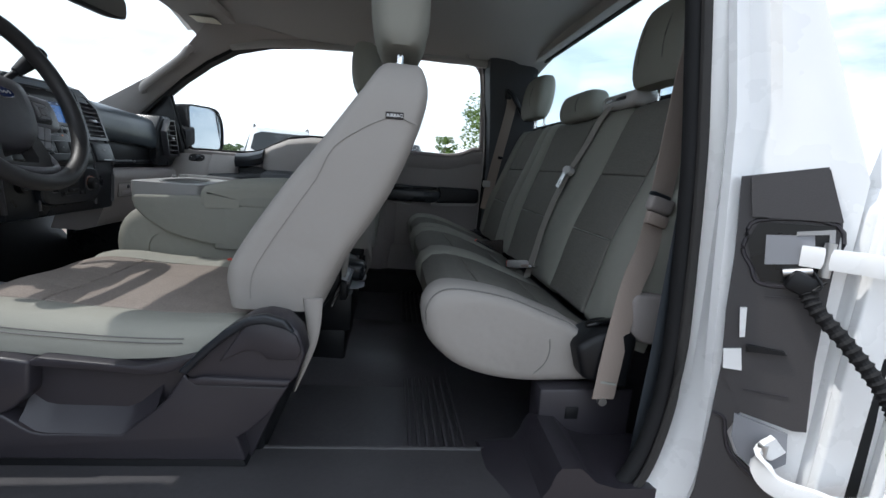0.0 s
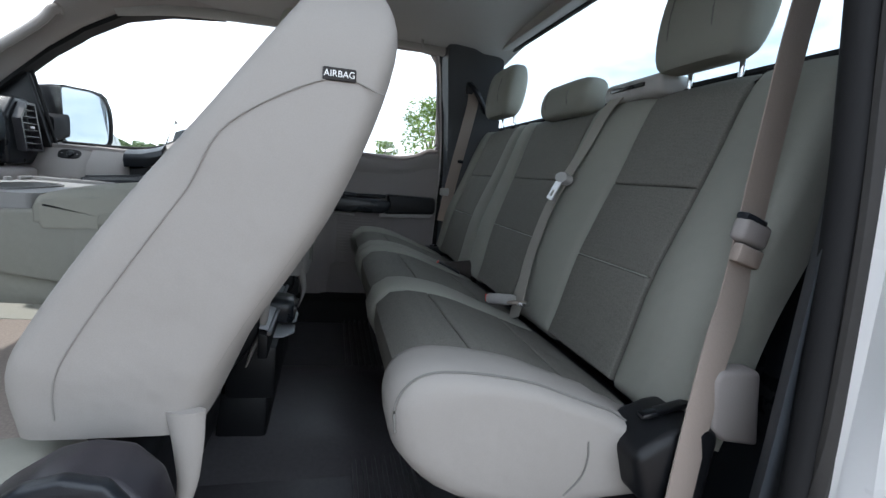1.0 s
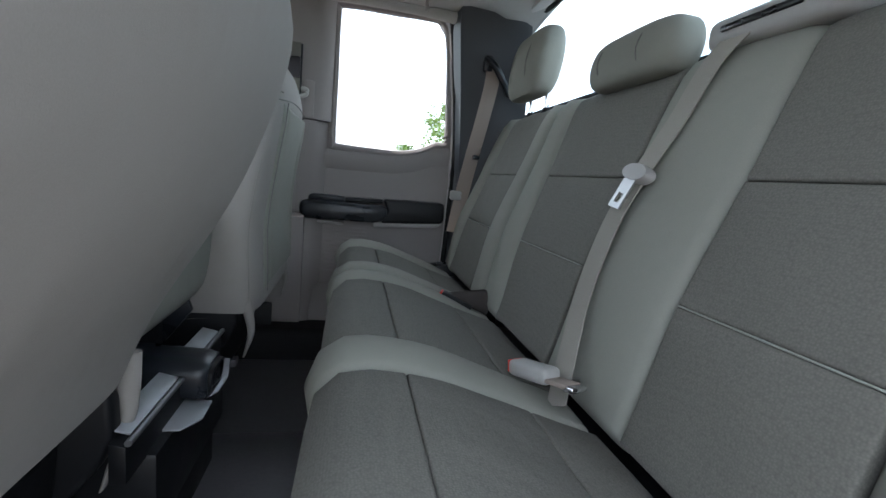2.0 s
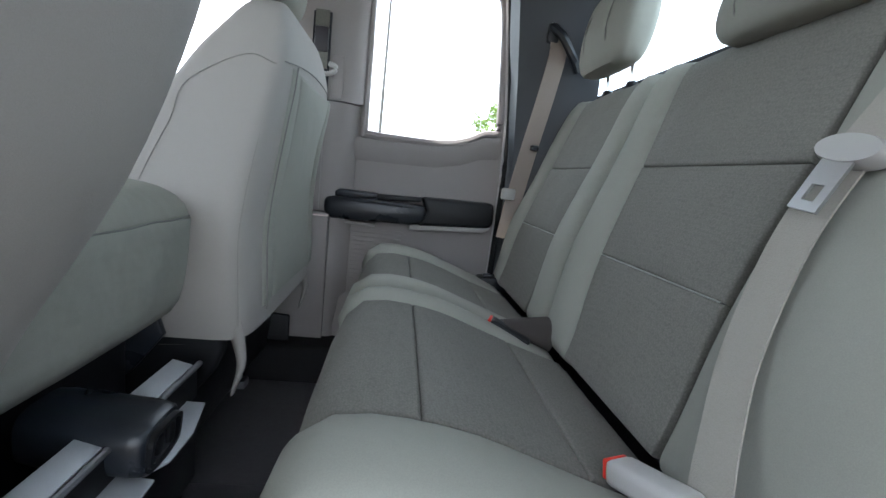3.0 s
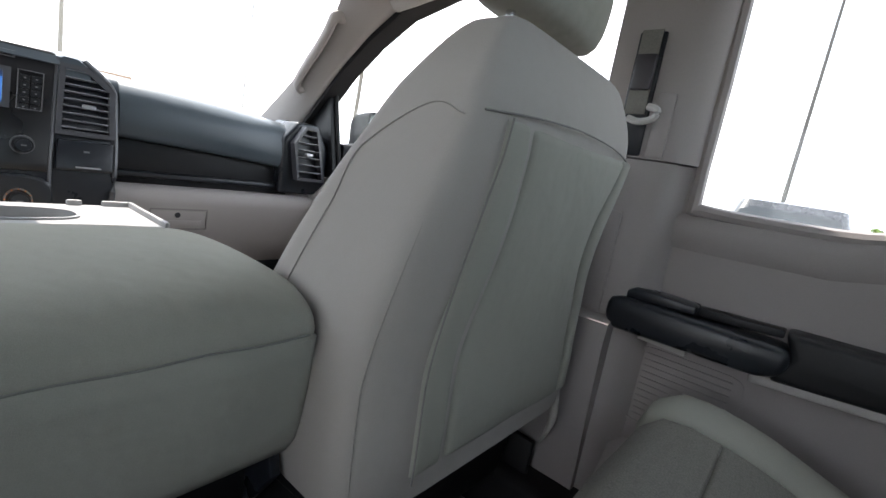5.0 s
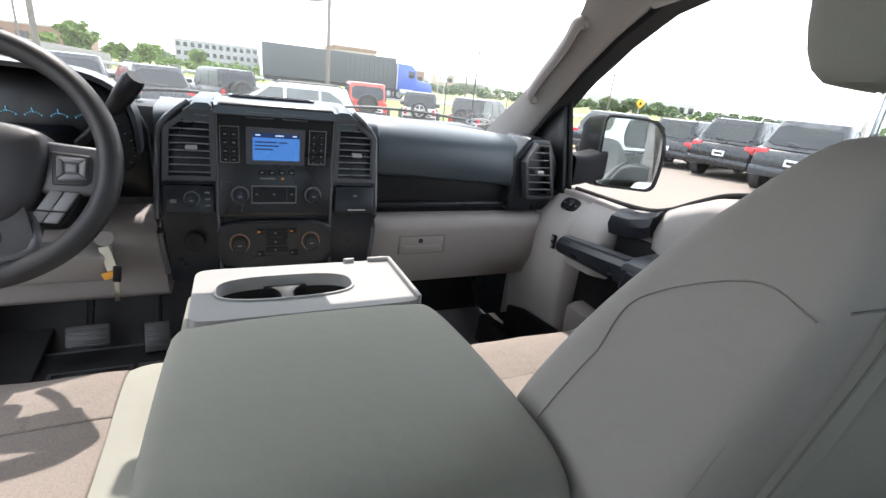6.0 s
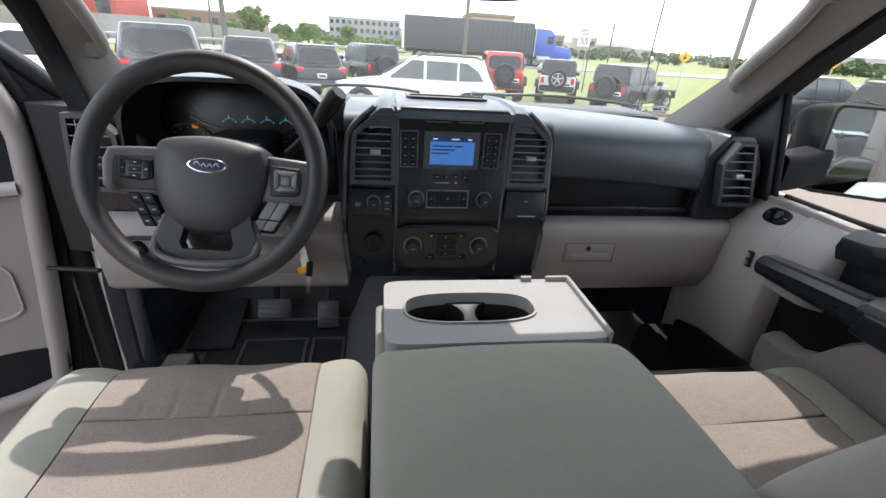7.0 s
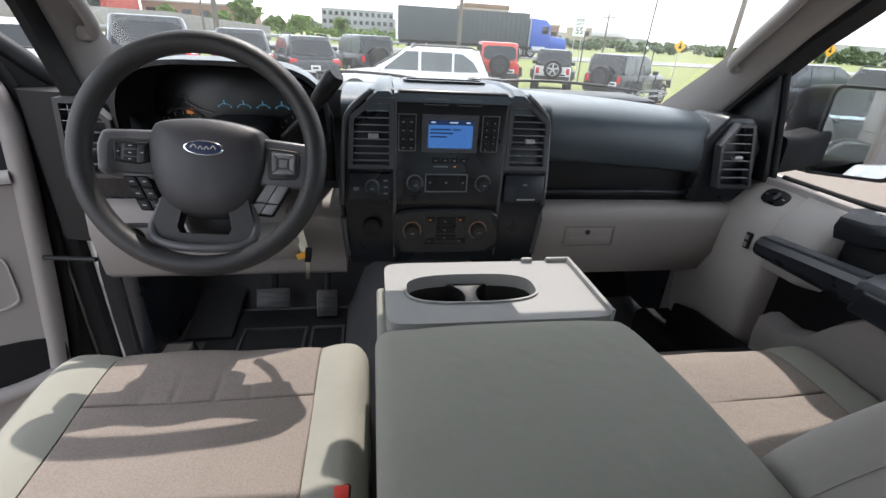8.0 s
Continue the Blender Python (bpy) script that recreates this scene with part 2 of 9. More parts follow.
def tube(bm, pts, r, seg=8, closed=False, flat=1.0, up=(0, 0, 1)):
    """A round (or flattened) bar along pts; r a number or a list."""
    pts = [Vector(p) for p in pts]
    n = len(pts)
    rings = []
    for i, p in enumerate(pts):
        a = pts[i - 1] if (i or closed) else p
        b = pts[(i + 1) % n] if (i < n - 1 or closed) else p
        t = (b - a).normalized()
        u = Vector(up) - t * t.dot(Vector(up))
        if u.length < 1e-4:
            u = Vector((1, 0, 0)) - t * t.x
        u.normalize()
        w = t.cross(u)
        rr = r[i] if isinstance(r, (list, tuple)) else r
        rings.append([bm.verts.new(p + (u * math.cos(k) * flat + w * math.sin(k)) * rr) for k in [2 * math.pi * j / seg for j in range(seg)]])
    for i in range(n if closed else n - 1):
        q, s = rings[i], rings[(i + 1) % n]
        for j in range(seg):
            bm.faces.new((q[j], q[(j + 1) % seg], s[(j + 1) % seg], s[j]))
    if not closed:
        bm.faces.new(rings[0])
        bm.faces.new(rings[-1])


def ribbon(bm, pts, width, thick, across):
    """A flat strap along pts; across: its width direction (one, or one a point)."""
    rings = []
    pts = [Vector(p) for p in pts]
    for i, p in enumerate(pts):
        t = (pts[min(i + 1, len(pts) - 1)] - pts[max(i - 1, 0)]).normalized()
        a = Vector(across[i] if isinstance(across, list) else across)
        a = (a - t * a.dot(t)).normalized() * width / 2
        n = t.cross(a).normalized() * thick / 2
        rings.append([bm.verts.new(p + s) for s in (a + n, a * 0.5 + n * 1.2, -a * 0.5 + n * 1.2, -a + n, -a - n, a - n)])
    for q, s in zip(rings, rings[1:]):
        for j in range(6):
            bm.faces.new((q[j], q[(j + 1) % 6], s[(j + 1) % 6], s[j]))
    bm.faces.new(rings[0])
    bm.faces.new(rings[-1])


def loft(bm, rings, cap=True, closed=True):
    vs = [[bm.verts.new(p) for p in ring] for ring in rings]
    n = len(vs[0])
    for q, s in zip(vs, vs[1:]):
        for j in range(n if closed else n - 1):
            bm.faces.new((q[j], q[(j + 1) % n], s[(j + 1) % n], s[j]))
    if cap:
        bm.faces.new(vs[0])
        bm.faces.new(vs[-1])


def prism(bm, poly, axis, a0, a1, r=0.0, seg=2):
    """A polygon in the two other axes (in order), pushed from a0 to a1 along axis, edges rounded."""
    def at(p, a):
        return {"x": (a, p[0], p[1]), "y": (p[0], a, p[1]), "z": (p[0], p[1], a)}[axis]
    t = bmesh.new()
    lo, hi = [t.verts.new(at(p, a0)) for p in poly], [t.verts.new(at(p, a1)) for p in poly]
    t.faces.new(lo), t.faces.new(hi)
    for i in range(len(poly)):
        j = (i + 1) % len(poly)
        t.faces.new((lo[i], lo[j], hi[j], hi[i]))
    bmesh.ops.recalc_face_normals(t, faces=t.faces)
    if r > 0:
        bmesh.ops.bevel(t, geom=list(t.edges), offset=r, segments=seg, affect="EDGES", profile=0.5)
    join(bm, t)


class Profile:
    """A smooth line in the x-z plane, run through by its length; its normal is to the left of the way."""
    def __init__(self, pts, per=10):
        c = catmull([(x, 0, z) for x, z in pts], per)
        self.p = [(v.x, v.z) for v in c]
        self.s = [0.0]
        for a, b in zip(self.p, self.p[1:]):
            self.s.append(self.s[-1] + math.dist(a, b))
        self.length = self.s[-1]

    def at(self, v):
        i = 0
        while i < len(self.s) - 2 and self.s[i + 1] < v:
            i += 1
        (x0, z0), (x1, z1) = self.p[i], self.p[i + 1]
        d = self.s[i + 1] - self.s[i]
        t = (v - self.s[i]) / d
        return Vector((x0 + (x1 - x0) * t, 0, z0 + (z1 - z0) * t)), Vector((-(z1 - z0) / d, 0, (x1 - x0) / d))

    def where(self, x=None, z=None):
        """The length at which the line is nearest to a given x or z."""
        k = min(range(len(self.p)), key=lambda i: abs(self.p[i][0] - x) if z is None else abs(self.p[i][1] - z))
        return self.s[k]


def steps(a, b, r, n):
    """Places from a to b, close together near the ends."""
    r = min(r, (b - a) * 0.49)
    e = [r * (1 - math.cos(math.pi / 2 * k / 5)) for k in range(6)]
    mid = [a + r + (b - a - 2 * r) * k / n for k in range(1, n)]
    return [a + q for q in e] + mid + [b - q for q in reversed(e)]


def pillow(bm, prof, y0, y1, v0, v1, thick, r=0.012, crown=0.004, ny=6, nv=10, core=None, puff=None, wave=0.0, rolls=(1, 1)):
    """An upholstered pad over the strip y0..y1, v0..v1 of a profile: its face lies on the profile, crowned, its edges rolled over."""
    ys, vs = steps(y0, y1, r, ny), steps(v0, v1, r, nv)
    top, bot = [], []
    def edge(d):
        d = min(max(d, 0) / r, 1.0)
        return math.sqrt(max(0.0, 1 - (1 - d) ** 2))
    for v in vs:
        p, n = prof.at(v)
        rt, rb = [], []
        for y in ys:
            a, b = (y - y0) / (y1 - y0), (v - v0) / (v1 - v0)
            e = edge(min(y - y0 if rolls[0] else r, y1 - y if rolls[1] else r)) * edge(min(v - v0, v1 - v))
            w = -r * (1 - e) + crown * (1 - (2 * a - 1) ** 2) * (1 - (2 * b - 1) ** 4)
            if puff:
                w += puff(y, v) * e
            if wave:
                w += wave * e * noise.noise(Vector((y * 9, v * 9, thick * 50)))
            q = p + n * w
            rt.append(bm.verts.new((q.x, y, q.z)))
            q = p.lerp(Vector((core[0], 0, core[1])), 0.55) if core else p - n * thick
            rb.append(bm.verts.new((q.x, y, q.z)))
        top.append(rt), bot.append(rb)
    nv_, ny_ = len(vs), len(ys)
    for i in range(nv_ - 1):
        for j in range(ny_ - 1):
            bm.faces.new((top[i][j], top[i][j + 1], top[i + 1][j + 1], top[i + 1][j]))
            bm.faces.new((bot[i][j], bot[i + 1][j], bot[i + 1][j + 1], bot[i][j + 1]))
    for i in range(nv_ - 1):
        for j in (0, ny_ - 1):
            bm.faces.new((top[i][j], top[i + 1][j], bot[i + 1][j], bot[i][j]))
    for j in range(ny_ - 1):
        for i in (0, nv_ - 1):
            bm.faces.new((top[i][j], bot[i][j], bot[i][j + 1], top[i][j + 1]))


def ring_xy(cx, cy, z, hx, hy, n=32, p=4.0, tilt=0.0):
    out = []
    for k in range(n):
        a = 2 * math.pi * k / n
        c, s = math.cos(a), math.sin(a)
        dx = hx * math.copysign(abs(c) ** (2 / p), c)
        dy = hy * math.copysign(abs(s) ** (2 / p), s)
        out.append((cx + dx, cy + dy, z + tilt * dx))
    return out


def text_mesh(body, size, m, name, material, parent, extrude=0.0003):
    cu = bpy.data.curves.new(name, "FONT")
    cu.body, cu.size, cu.extrude, cu.align_x, cu.align_y = body, size, extrude, "CENTER", "CENTER"
    ob = bpy.data.objects.new("tmp", cu)
    scene.collection.objects.link(ob)
    me = bpy.data.meshes.new_from_object(ob.evaluated_get(bpy.context.evaluated_depsgraph_get()))
    bpy.data.objects.remove(ob)
    bpy.data.curves.remove(cu)
    bm = bmesh.new()
    bm.from_mesh(me)
    bpy.data.meshes.remove(me)
    bmesh.ops.transform(bm, matrix=m, verts=bm.verts)
    return link_mesh(name, bm, material, parent, "", 0)


def axes(x, y, z, at):
    """The 4x4 with the given columns."""
    return Matrix([[x[i], y[i], z[i], at[i]] for i in range(3)] + [[0, 0, 0, 1]])


def frame_ring(bm, outer, inner, axis, a0, a1):
    """A flat ring between two loops of as many points each, with depth."""
    def at(p, a):
        return {"x": (a, p[0], p[1]), "y": (p[0], a, p[1]), "z": (p[0], p[1], a)}[axis]
    loops = [[bm.verts.new(at(p, a)) for p in lp] for lp, a in ((outer, a0), (outer, a1), (inner, a1), (inner, a0))]
    n = len(outer)
    for k in range(4):
        q, s = loops[k], loops[(k + 1) % 4]
        for j in range(n):
            bm.faces.new((q[j], q[(j + 1) % n], s[(j + 1) % n], s[j]))


def super_loop(cx, cy, hx, hy, p=4.0, n=40):
    out = []
    for k in range(n):
        a = 2 * math.pi * (k + 0.5) / n
        c, s = math.cos(a), math.sin(a)
        out.append((cx + hx * math.copysign(abs(c) ** (2 / p), c), cy + hy * math.copysign(abs(s) ** (2 / p), s)))
    return out


def shrink(poly, d):
    """A convex polygon, each side moved in by d."""
    n, out = len(poly), []
    area = sum(poly[i][0] * poly[(i + 1) % n][1] - poly[(i + 1) % n][0] * poly[i][1] for i in range(n))
    sg = 1 if area > 0 else -1
    lines = []
    for i in range(n):
        (ax, ay), (bx, by) = poly[i], poly[(i + 1) % n]
        L = math.hypot(bx - ax, by - ay)
        nx, ny = -(by - ay) / L * sg, (bx - ax) / L * sg
        lines.append((ax + nx * d, ay + ny * d, bx - ax, by - ay))
    for i in range(n):
        x1, y1, dx1, dy1 = lines[i - 1]
        x2, y2, dx2, dy2 = lines[i]
        det = dx1 * dy2 - dy1 * dx2
        t = ((x2 - x1) * dy2 - (y2 - y1) * dx2) / det
        out.append((x1 + dx1 * t, y1 + dy1 * t))
    return out

# ---- the cab ----
FLOOR_Z = 0.655

bm = B()
box(bm, -1.05, 1.16, -0.80, 0.80, FLOOR_Z - 0.03, FLOOR_Z)
floor_ob = structure("floor", bm, VINYL, "black ribbed vinyl cab floor", "floor")
for k in range(7):  # moulded ribs across the rear footwell
    bm = B()
    box(bm, 0.575 + 0.02 * k, 0.584 + 0.02 * k, -0.62, 0.70, FLOOR_Z - 0.002, FLOOR_Z + 0.011, 0.004, 2)
    part("rib", bm, VINYL, floor_ob)
bm = B()  # tunnel over the driveline
loft(bm, [[(x, -0.26, FLOOR_Z), (x, -0.20, FLOOR_Z + h * 0.7), (x, -0.10, FLOOR_Z + h), (x, 0.10, FLOOR_Z + h), (x, 0.20, FLOOR_Z + h * 0.7), (x, 0.26, FLOOR_Z)]
          for x, h in ((-1.0, 0.16), (-0.4, 0.10), (0.2, 0.05), (0.5, 0.035), (0.70, 0.012))])
part("tunnel", bm, VINYL, floor_ob)

# toe board and firewall
bm = B()
prism(bm, [(-1.06, 0.62), (-0.84, 0.655), (-1.00, 0.86), (-1.02, 1.32), (-1.08, 1.32)], "y", -0.80, 0.80)
structure("wall_front", bm, BLACK, "black firewall and toe board under the dash", "firewall")

# sills
SILLBLACK = mat("scuffed_black_sill", (0.042, 0.040, 0.043), 0.42, vary=0.22, big=7, bump=0.4, bump_scale=400, grain=0.2, grain_scale=120)
for side, name in ((-1, "sill_driver"), (1, "sill_passenger")):
    bm = B()
    prism(bm, [(side * 0.655, FLOOR_Z - 0.02), (side * 0.66, 0.742), (side * 0.675, 0.752), (side * 0.80, 0.748), (side * 0.82, 0.735), (side * 0.83, 0.64), (side * 0.70, 0.60)], "x", -0.30 if side < 0 else -0.62, 1.0, 0.006)
    structure(name, bm, SILLBLACK if side < 0 else RUBBER, "black plastic door sill with scuff plate", "sill")
bm = B()
prism(bm, [(-0.655, FLOOR_Z - 0.02), (-0.67, 0.70), (-0.80, 0.70), (-0.82, 0.69), (-0.83, 0.64), (-0.70, 0.60)], "x", -0.62, -0.30, 0.006)
structure("sill_front", bm, RUBBER, "black rubber step at the front of the doorway", "sill")
bm = B()
tube(bm, [(-0.28, -0.672, 0.750), (0.98, -0.672, 0.750)], 0.005, 8)
structure("trim_scuff", bm, SILLBLACK, "raised edge along the black door sill", "trim")

# headliner: a shallow vault
def vault(z_mid, drop, lift):
    rings = []
    for x in (-0.36, -0.20, 0.0, 0.3, 0.6, 0.85, 1.0, 1.09, 1.125):
        e = 0.0 if x < 0.9 else 0.055 * ((x - 0.9) / 0.225) ** 2
        f = 0.0 if x > -0.1 else 0.02 * ((-0.1 - x) / 0.26) ** 2
        ring = []
        for k in range(17):
            y = -0.735 + 1.47 * k / 16
            ring.append((x, y, z_mid - e - f - drop * abs(y / 0.735) ** 3 + lift))
        rings.append(ring)
    return rings

bm = B()
lo, hi = vault(1.805, 0.062, 0.0), vault(1.805, 0.062, 0.02)
loft(bm, [l + list(reversed(h)) for l, h in zip(lo, hi)])
structure("ceiling", bm, HEADLINER, "grey felt headliner of the cab", "headliner")
bm = B()
lo, hi = vault(1.84, 0.075, 0.0), vault(1.84, 0.075, 0.012)
loft(bm, [[(x - 0.05, y * 1.05, z) for x, y, z in l] + [(x - 0.05, y * 1.05, z) for x, y, z in reversed(h)] for l, h in zip(lo, hi)])
structure("roof", bm, WHITE, "white painted steel roof of the cab", "roof")

# rear wall below and round the rear glass
bm = B()
prism(bm, [(1.135, 0.62), (1.18, 0.62), (1.185, 1.455), (1.15, 1.462), (1.14, 1.45)], "y", -0.72, 0.74)
structure("wall_rear", bm, PILLAR, "dark rear cab wall behind the bench", "wall")
bm = B()
box(bm, 1.075, 1.12, -0.74, 0.74, 1.735, 1.80, 0.012)
structure("trim_rear_header", bm, HEADLINER, "grey header above the rear glass", "trim")

for side, name in ((-1, "pillar_rear_driver"), (1, "pillar_rear_passenger")):  # C pillars
    bm = B()
    s = side
    rings = []
    for x0, x1, z, y0 in ((0.94, 1.16, 0.66, 0.72), (0.945, 1.16, 1.0, 0.73), (0.945, 1.15, 1.28, 0.735), (0.925, 1.135, 1.50, 0.72), (0.895, 1.115, 1.70, 0.685), (0.89, 1.10, 1.76, 0.66)):
        rings.append([(x0, s * (y0 + (0.06 if s > 0 else 0.028)), z), (x0 + 0.012, s * (y0 + 0.010), z), (x0 + 0.035, s * y0, z), (x1 - 0.07, s * (y0 - 0.005), z), (x1 - 0.02, s * (y0 - 0.04), z), (x1, s * (y0 - 0.045), z), (x1 + 0.02, s * (y0 + (0.05 if s > 0 else -0.03)), z)])
    loft(bm, rings)
    structure(name, bm, PILLAR, "dark grey plastic rear pillar trim", "pillar trim")

bm = B()
loft(bm, [[(1.150, y, 1.462), (1.156, y, 1.462), (1.121, y, 1.742), (1.115, y, 1.742)] for y in (-0.70, -0.35, 0, 0.35, 0.70)])
rear_glass = structure("window_rear", bm, GLASS_REAR, "lightly tinted rear cab glass", "window", 30)
rear_glass.visible_shadow = False
bm = B()
tube(bm, [(1.146, y, z) for y, z in ((-0.69, 1.465), (0.69, 1.465))], 0.010, 8)
tube(bm, [(1.116, y, z) for y, z in ((-0.67, 1.738), (0.67, 1.738))], 0.010, 8)
part("seal", bm, RUBBER, rear_glass)

# windshield: between the A pillars, bowed
bm = B()
rings = []
for k in range(13):
    y = -0.80 + 1.6 * k / 12
    q = (y / 0.8) ** 2
    rings.append([(-1.12 + 0.16 * q, y, 1.345), (-1.115 + 0.16 * q, y, 1.345), (-0.385 + 0.07 * q, y * 0.86, 1.785 - 0.03 * q), (-0.39 + 0.07 * q, y * 0.86, 1.785 - 0.03 * q)])
loft(bm, rings)
shield = structure("window_front", bm, GLASS_HAZED, "clear bowed windshield", "windshield", 30)
shield.visible_shadow = False

def a_pillar(s, name):
    bm = B()
    rings = []
    # along the pillar: windshield-side edge and door-side edge
    low = (((-0.90, 1.30, 0.725), (-0.66, 1.30, 0.748)), ((-0.815, 1.365, 0.71), (-0.612, 1.365, 0.746)), ((-0.66, 1.455, 0.70), (-0.515, 1.458, 0.742)),
           ((-0.49, 1.555, 0.685), (-0.418, 1.548, 0.738)), ((-0.395, 1.63, 0.67), (-0.322, 1.622, 0.735)))
    if s < 0:
        low = (((-0.85, 1.30, 0.725), (-0.585, 1.30, 0.748)), ((-0.75, 1.365, 0.71), (-0.558, 1.365, 0.746)), ((-0.61, 1.455, 0.70), (-0.520, 1.458, 0.742)),
               ((-0.49, 1.555, 0.685), (-0.474, 1.548, 0.738)), ((-0.395, 1.63, 0.67), (-0.372, 1.622, 0.735)))
    for (xw, zw, yw), (xd, zd, yd) in low + (((-0.33, 1.70, 0.65), (-0.21, 1.69, 0.73)), ((-0.28, 1.75, 0.63), (-0.07, 1.73, 0.725)), ((-0.2, 1.775, 0.61), (0.10, 1.748, 0.72))):
        mid = ((xw + xd) / 2, (zw + zd) / 2, (yw + yd) / 2)
        rings.append([(xw, s * (yw + 0.05), zw + 0.012), (xw, s * yw, zw), (mid[0] - 0.005, s * (mid[2] - 0.018), mid[1] - 0.004), (xd - 0.01, s * (yd - 0.01), zd), (xd, s * yd, zd), (xd - 0.01, s * (yd + 0.05), zd + 0.01)])
    loft(bm, [[tuple(v) for v in r] for r in rings])
    band = B()
    foot = ((-0.64, 1.335), (-0.612, 1.362), (-0.505, 1.466), (-0.425, 1.541), (-0.354, 1.594), (-0.322, 1.620))
    if s < 0:
        foot = ((-0.545, 1.305), (-0.520, 1.362), (-0.475, 1.460), (-0.445, 1.525), (-0.405, 1.580), (-0.350, 1.620))
    wide = 0.0 if s > 0 else 0.045
    deep = 0.80 if s > 0 else 0.762
    loft(band, [[(x - wide, s * 0.744, z + 0.006), (x + 0.006, s * 0.746, z - 0.006), (x + 0.002, s * deep, z - 0.012), (x - 0.014 - wide, s * deep, z + 0.014)]
                for x, z in foot + ( (-0.21, 1.686), (-0.07, 1.724), (0.10, 1.742))])
    structure("trim_band" + name[12:], band, RUBBER, "black door frame band beside the windshield pillar", "seal", 60)
    return structure(name, bm, PILLAR_F, "grey plastic windshield pillar trim", "pillar trim", 60)

a_pillar(1, "pillar_front_passenger")
a_pillar(-1, "pillar_front_driver")
for s, dx in ((1, 0.0), (-1, 0.018)):
    grab = thing("grab_handle", (-0.45 + dx, s * 0.67, 1.55), "light grey moulded grab handle on the windshield pillar", "handle", "pillar handles")
    bm = B()
    tube(bm, catmull([(x + dx, s * y, z) for x, y, z in ((-0.572, 0.715, 1.472), (-0.555, 0.688, 1.487), (-0.50, 0.676, 1.530), (-0.44, 0.668, 1.574), (-0.39, 0.660, 1.614), (-0.362, 0.656, 1.645), (-0.352, 0.675, 1.655))], 5), 0.012, 10, flat=1.3)
    part("grip", bm, PILLAR_F, grab)
    for x, y, z in ((-0.566 + dx, 0.705, 1.476), (-0.356 + dx, 0.672, 1.652)):
        bm = B()
        box(bm, x - 0.014, x + 0.014, *sorted((s * (y - 0.008), s * (y + 0.018))), z - 0.014, z + 0.014, 0.006)
        part("mount", bm, PILLAR_F, grab)

# side rails above the doors
for s, name in ((1, "trim_roof_passenger"), (-1, "trim_roof_driver")):
    bm = B()
    tube(bm, catmull([(-0.22, s * 0.735, 1.70), (0.0, s * 0.74, 1.735), (0.4, s * 0.74, 1.752), (0.75, s * 0.735, 1.752), (0.92, s * 0.73, 1.74)], 5), 0.024, 10)
    structure(name, bm, HEADLINER if s > 0 else RUBBER, "roof rail trim above the doors", "trim")

# ---- rear bench ----
BACK = Profile([(0.925, 0.955), (0.945, 1.02), (0.975, 1.136), (1.03, 1.276), (1.075, 1.40), (1.095, 1.442), (1.118, 1.452), (1.14, 1.44)])
CUSH = Profile([(0.94, 0.874), (0.86, 0.871), (0.79, 0.868), (0.72, 0.874), (0.660, 0.896), (0.612, 0.938), (0.594, 0.980), (0.600, 1.012), (0.624, 1.032), (0.665, 1.035), (0.73, 1.024), (0.80, 1.000), (0.88, 0.972), (0.945, 0.950)])
CORE = (0.80, 0.955)
sB = {z: BACK.where(z=z) for z in (1.02, 1.136, 1.276)}


def lean(bm):
    """The middle insert widens towards the top of the backrest."""
    for v in bm.verts:
        g = 0.075 * min(1.0, max(0.0, (v.co.z - 1.0) / 0.42))
        if -0.092 < v.co.y < 0.155:
            v.co.y += g * (v.co.y + 0.092) / 0.247
        elif 0.155 <= v.co.y < 0.384:
            v.co.y += g * (0.384 - v.co.y) / 0.229
    return bm


def rear_back(parent, y0, y1, kind):
    """One strip of the backrest: bolster, or the three cloth panels of an insert."""
    L = BACK.length
    if kind == "bolster":
        bm = B()
        pillow(bm, BACK, y0, y1, 0.012, L - 0.004, 0.075, r=0.020, crown=0.015, ny=8, nv=22, wave=0.002)
        part("back_bolster", lean(bm), CLOTH, parent)
        return
    cuts = [0.02, sB[1.136], sB[1.276], L - 0.006]
    for a, b in zip(cuts, cuts[1:]):
        bm = B()
        pillow(bm, BACK, y0 + 0.001, y1 - 0.001, a + 0.0006, b - 0.0006, 0.07, r=0.0038, crown=0.004, ny=8, nv=10, wave=0.0015)
        panel = part("back_panel", lean(bm), INSERT, parent, "dark woven insert panel")
        if a == cuts[1]:  # pale stitching along the lower seam
            p, n = BACK.at(a)
            bm = B()
            tube(bm, [(p.x + n.x * 0.0002, y0 + 0.004 + (y1 - y0 - 0.008) * k / 20, p.z + n.z * 0.0002) for k in range(21)], 0.0010, 6)
            part("stitching", lean(bm), THREAD, panel)


def rear_cushion(parent, y0, y1, kind, thick=0.10):
    L = CUSH.length
    if kind == "bolster":
        bm = B()
        pillow(bm, CUSH, y0, y1, 0.02, L - 0.004, thick, r=0.014, crown=0.011, ny=6, nv=26, wave=0.002, core=CORE)
        part("cushion_bolster", bm, CLOTH, parent)
        return
    cuts = [0.03, vX, vR, L - 0.004]
    for k, (a, b) in enumerate(zip(cuts, cuts[1:])):
        bm = B()
        pillow(bm, CUSH, y0 + 0.001, y1 - 0.001, a + 0.0006, b - 0.0006, thick, r=0.0042, crown=0.003, ny=8, nv=14 if k == 0 else 8, wave=0.002, core=CORE)
        part("cushion_panel", bm, INSERT, parent, "dark woven insert panel")


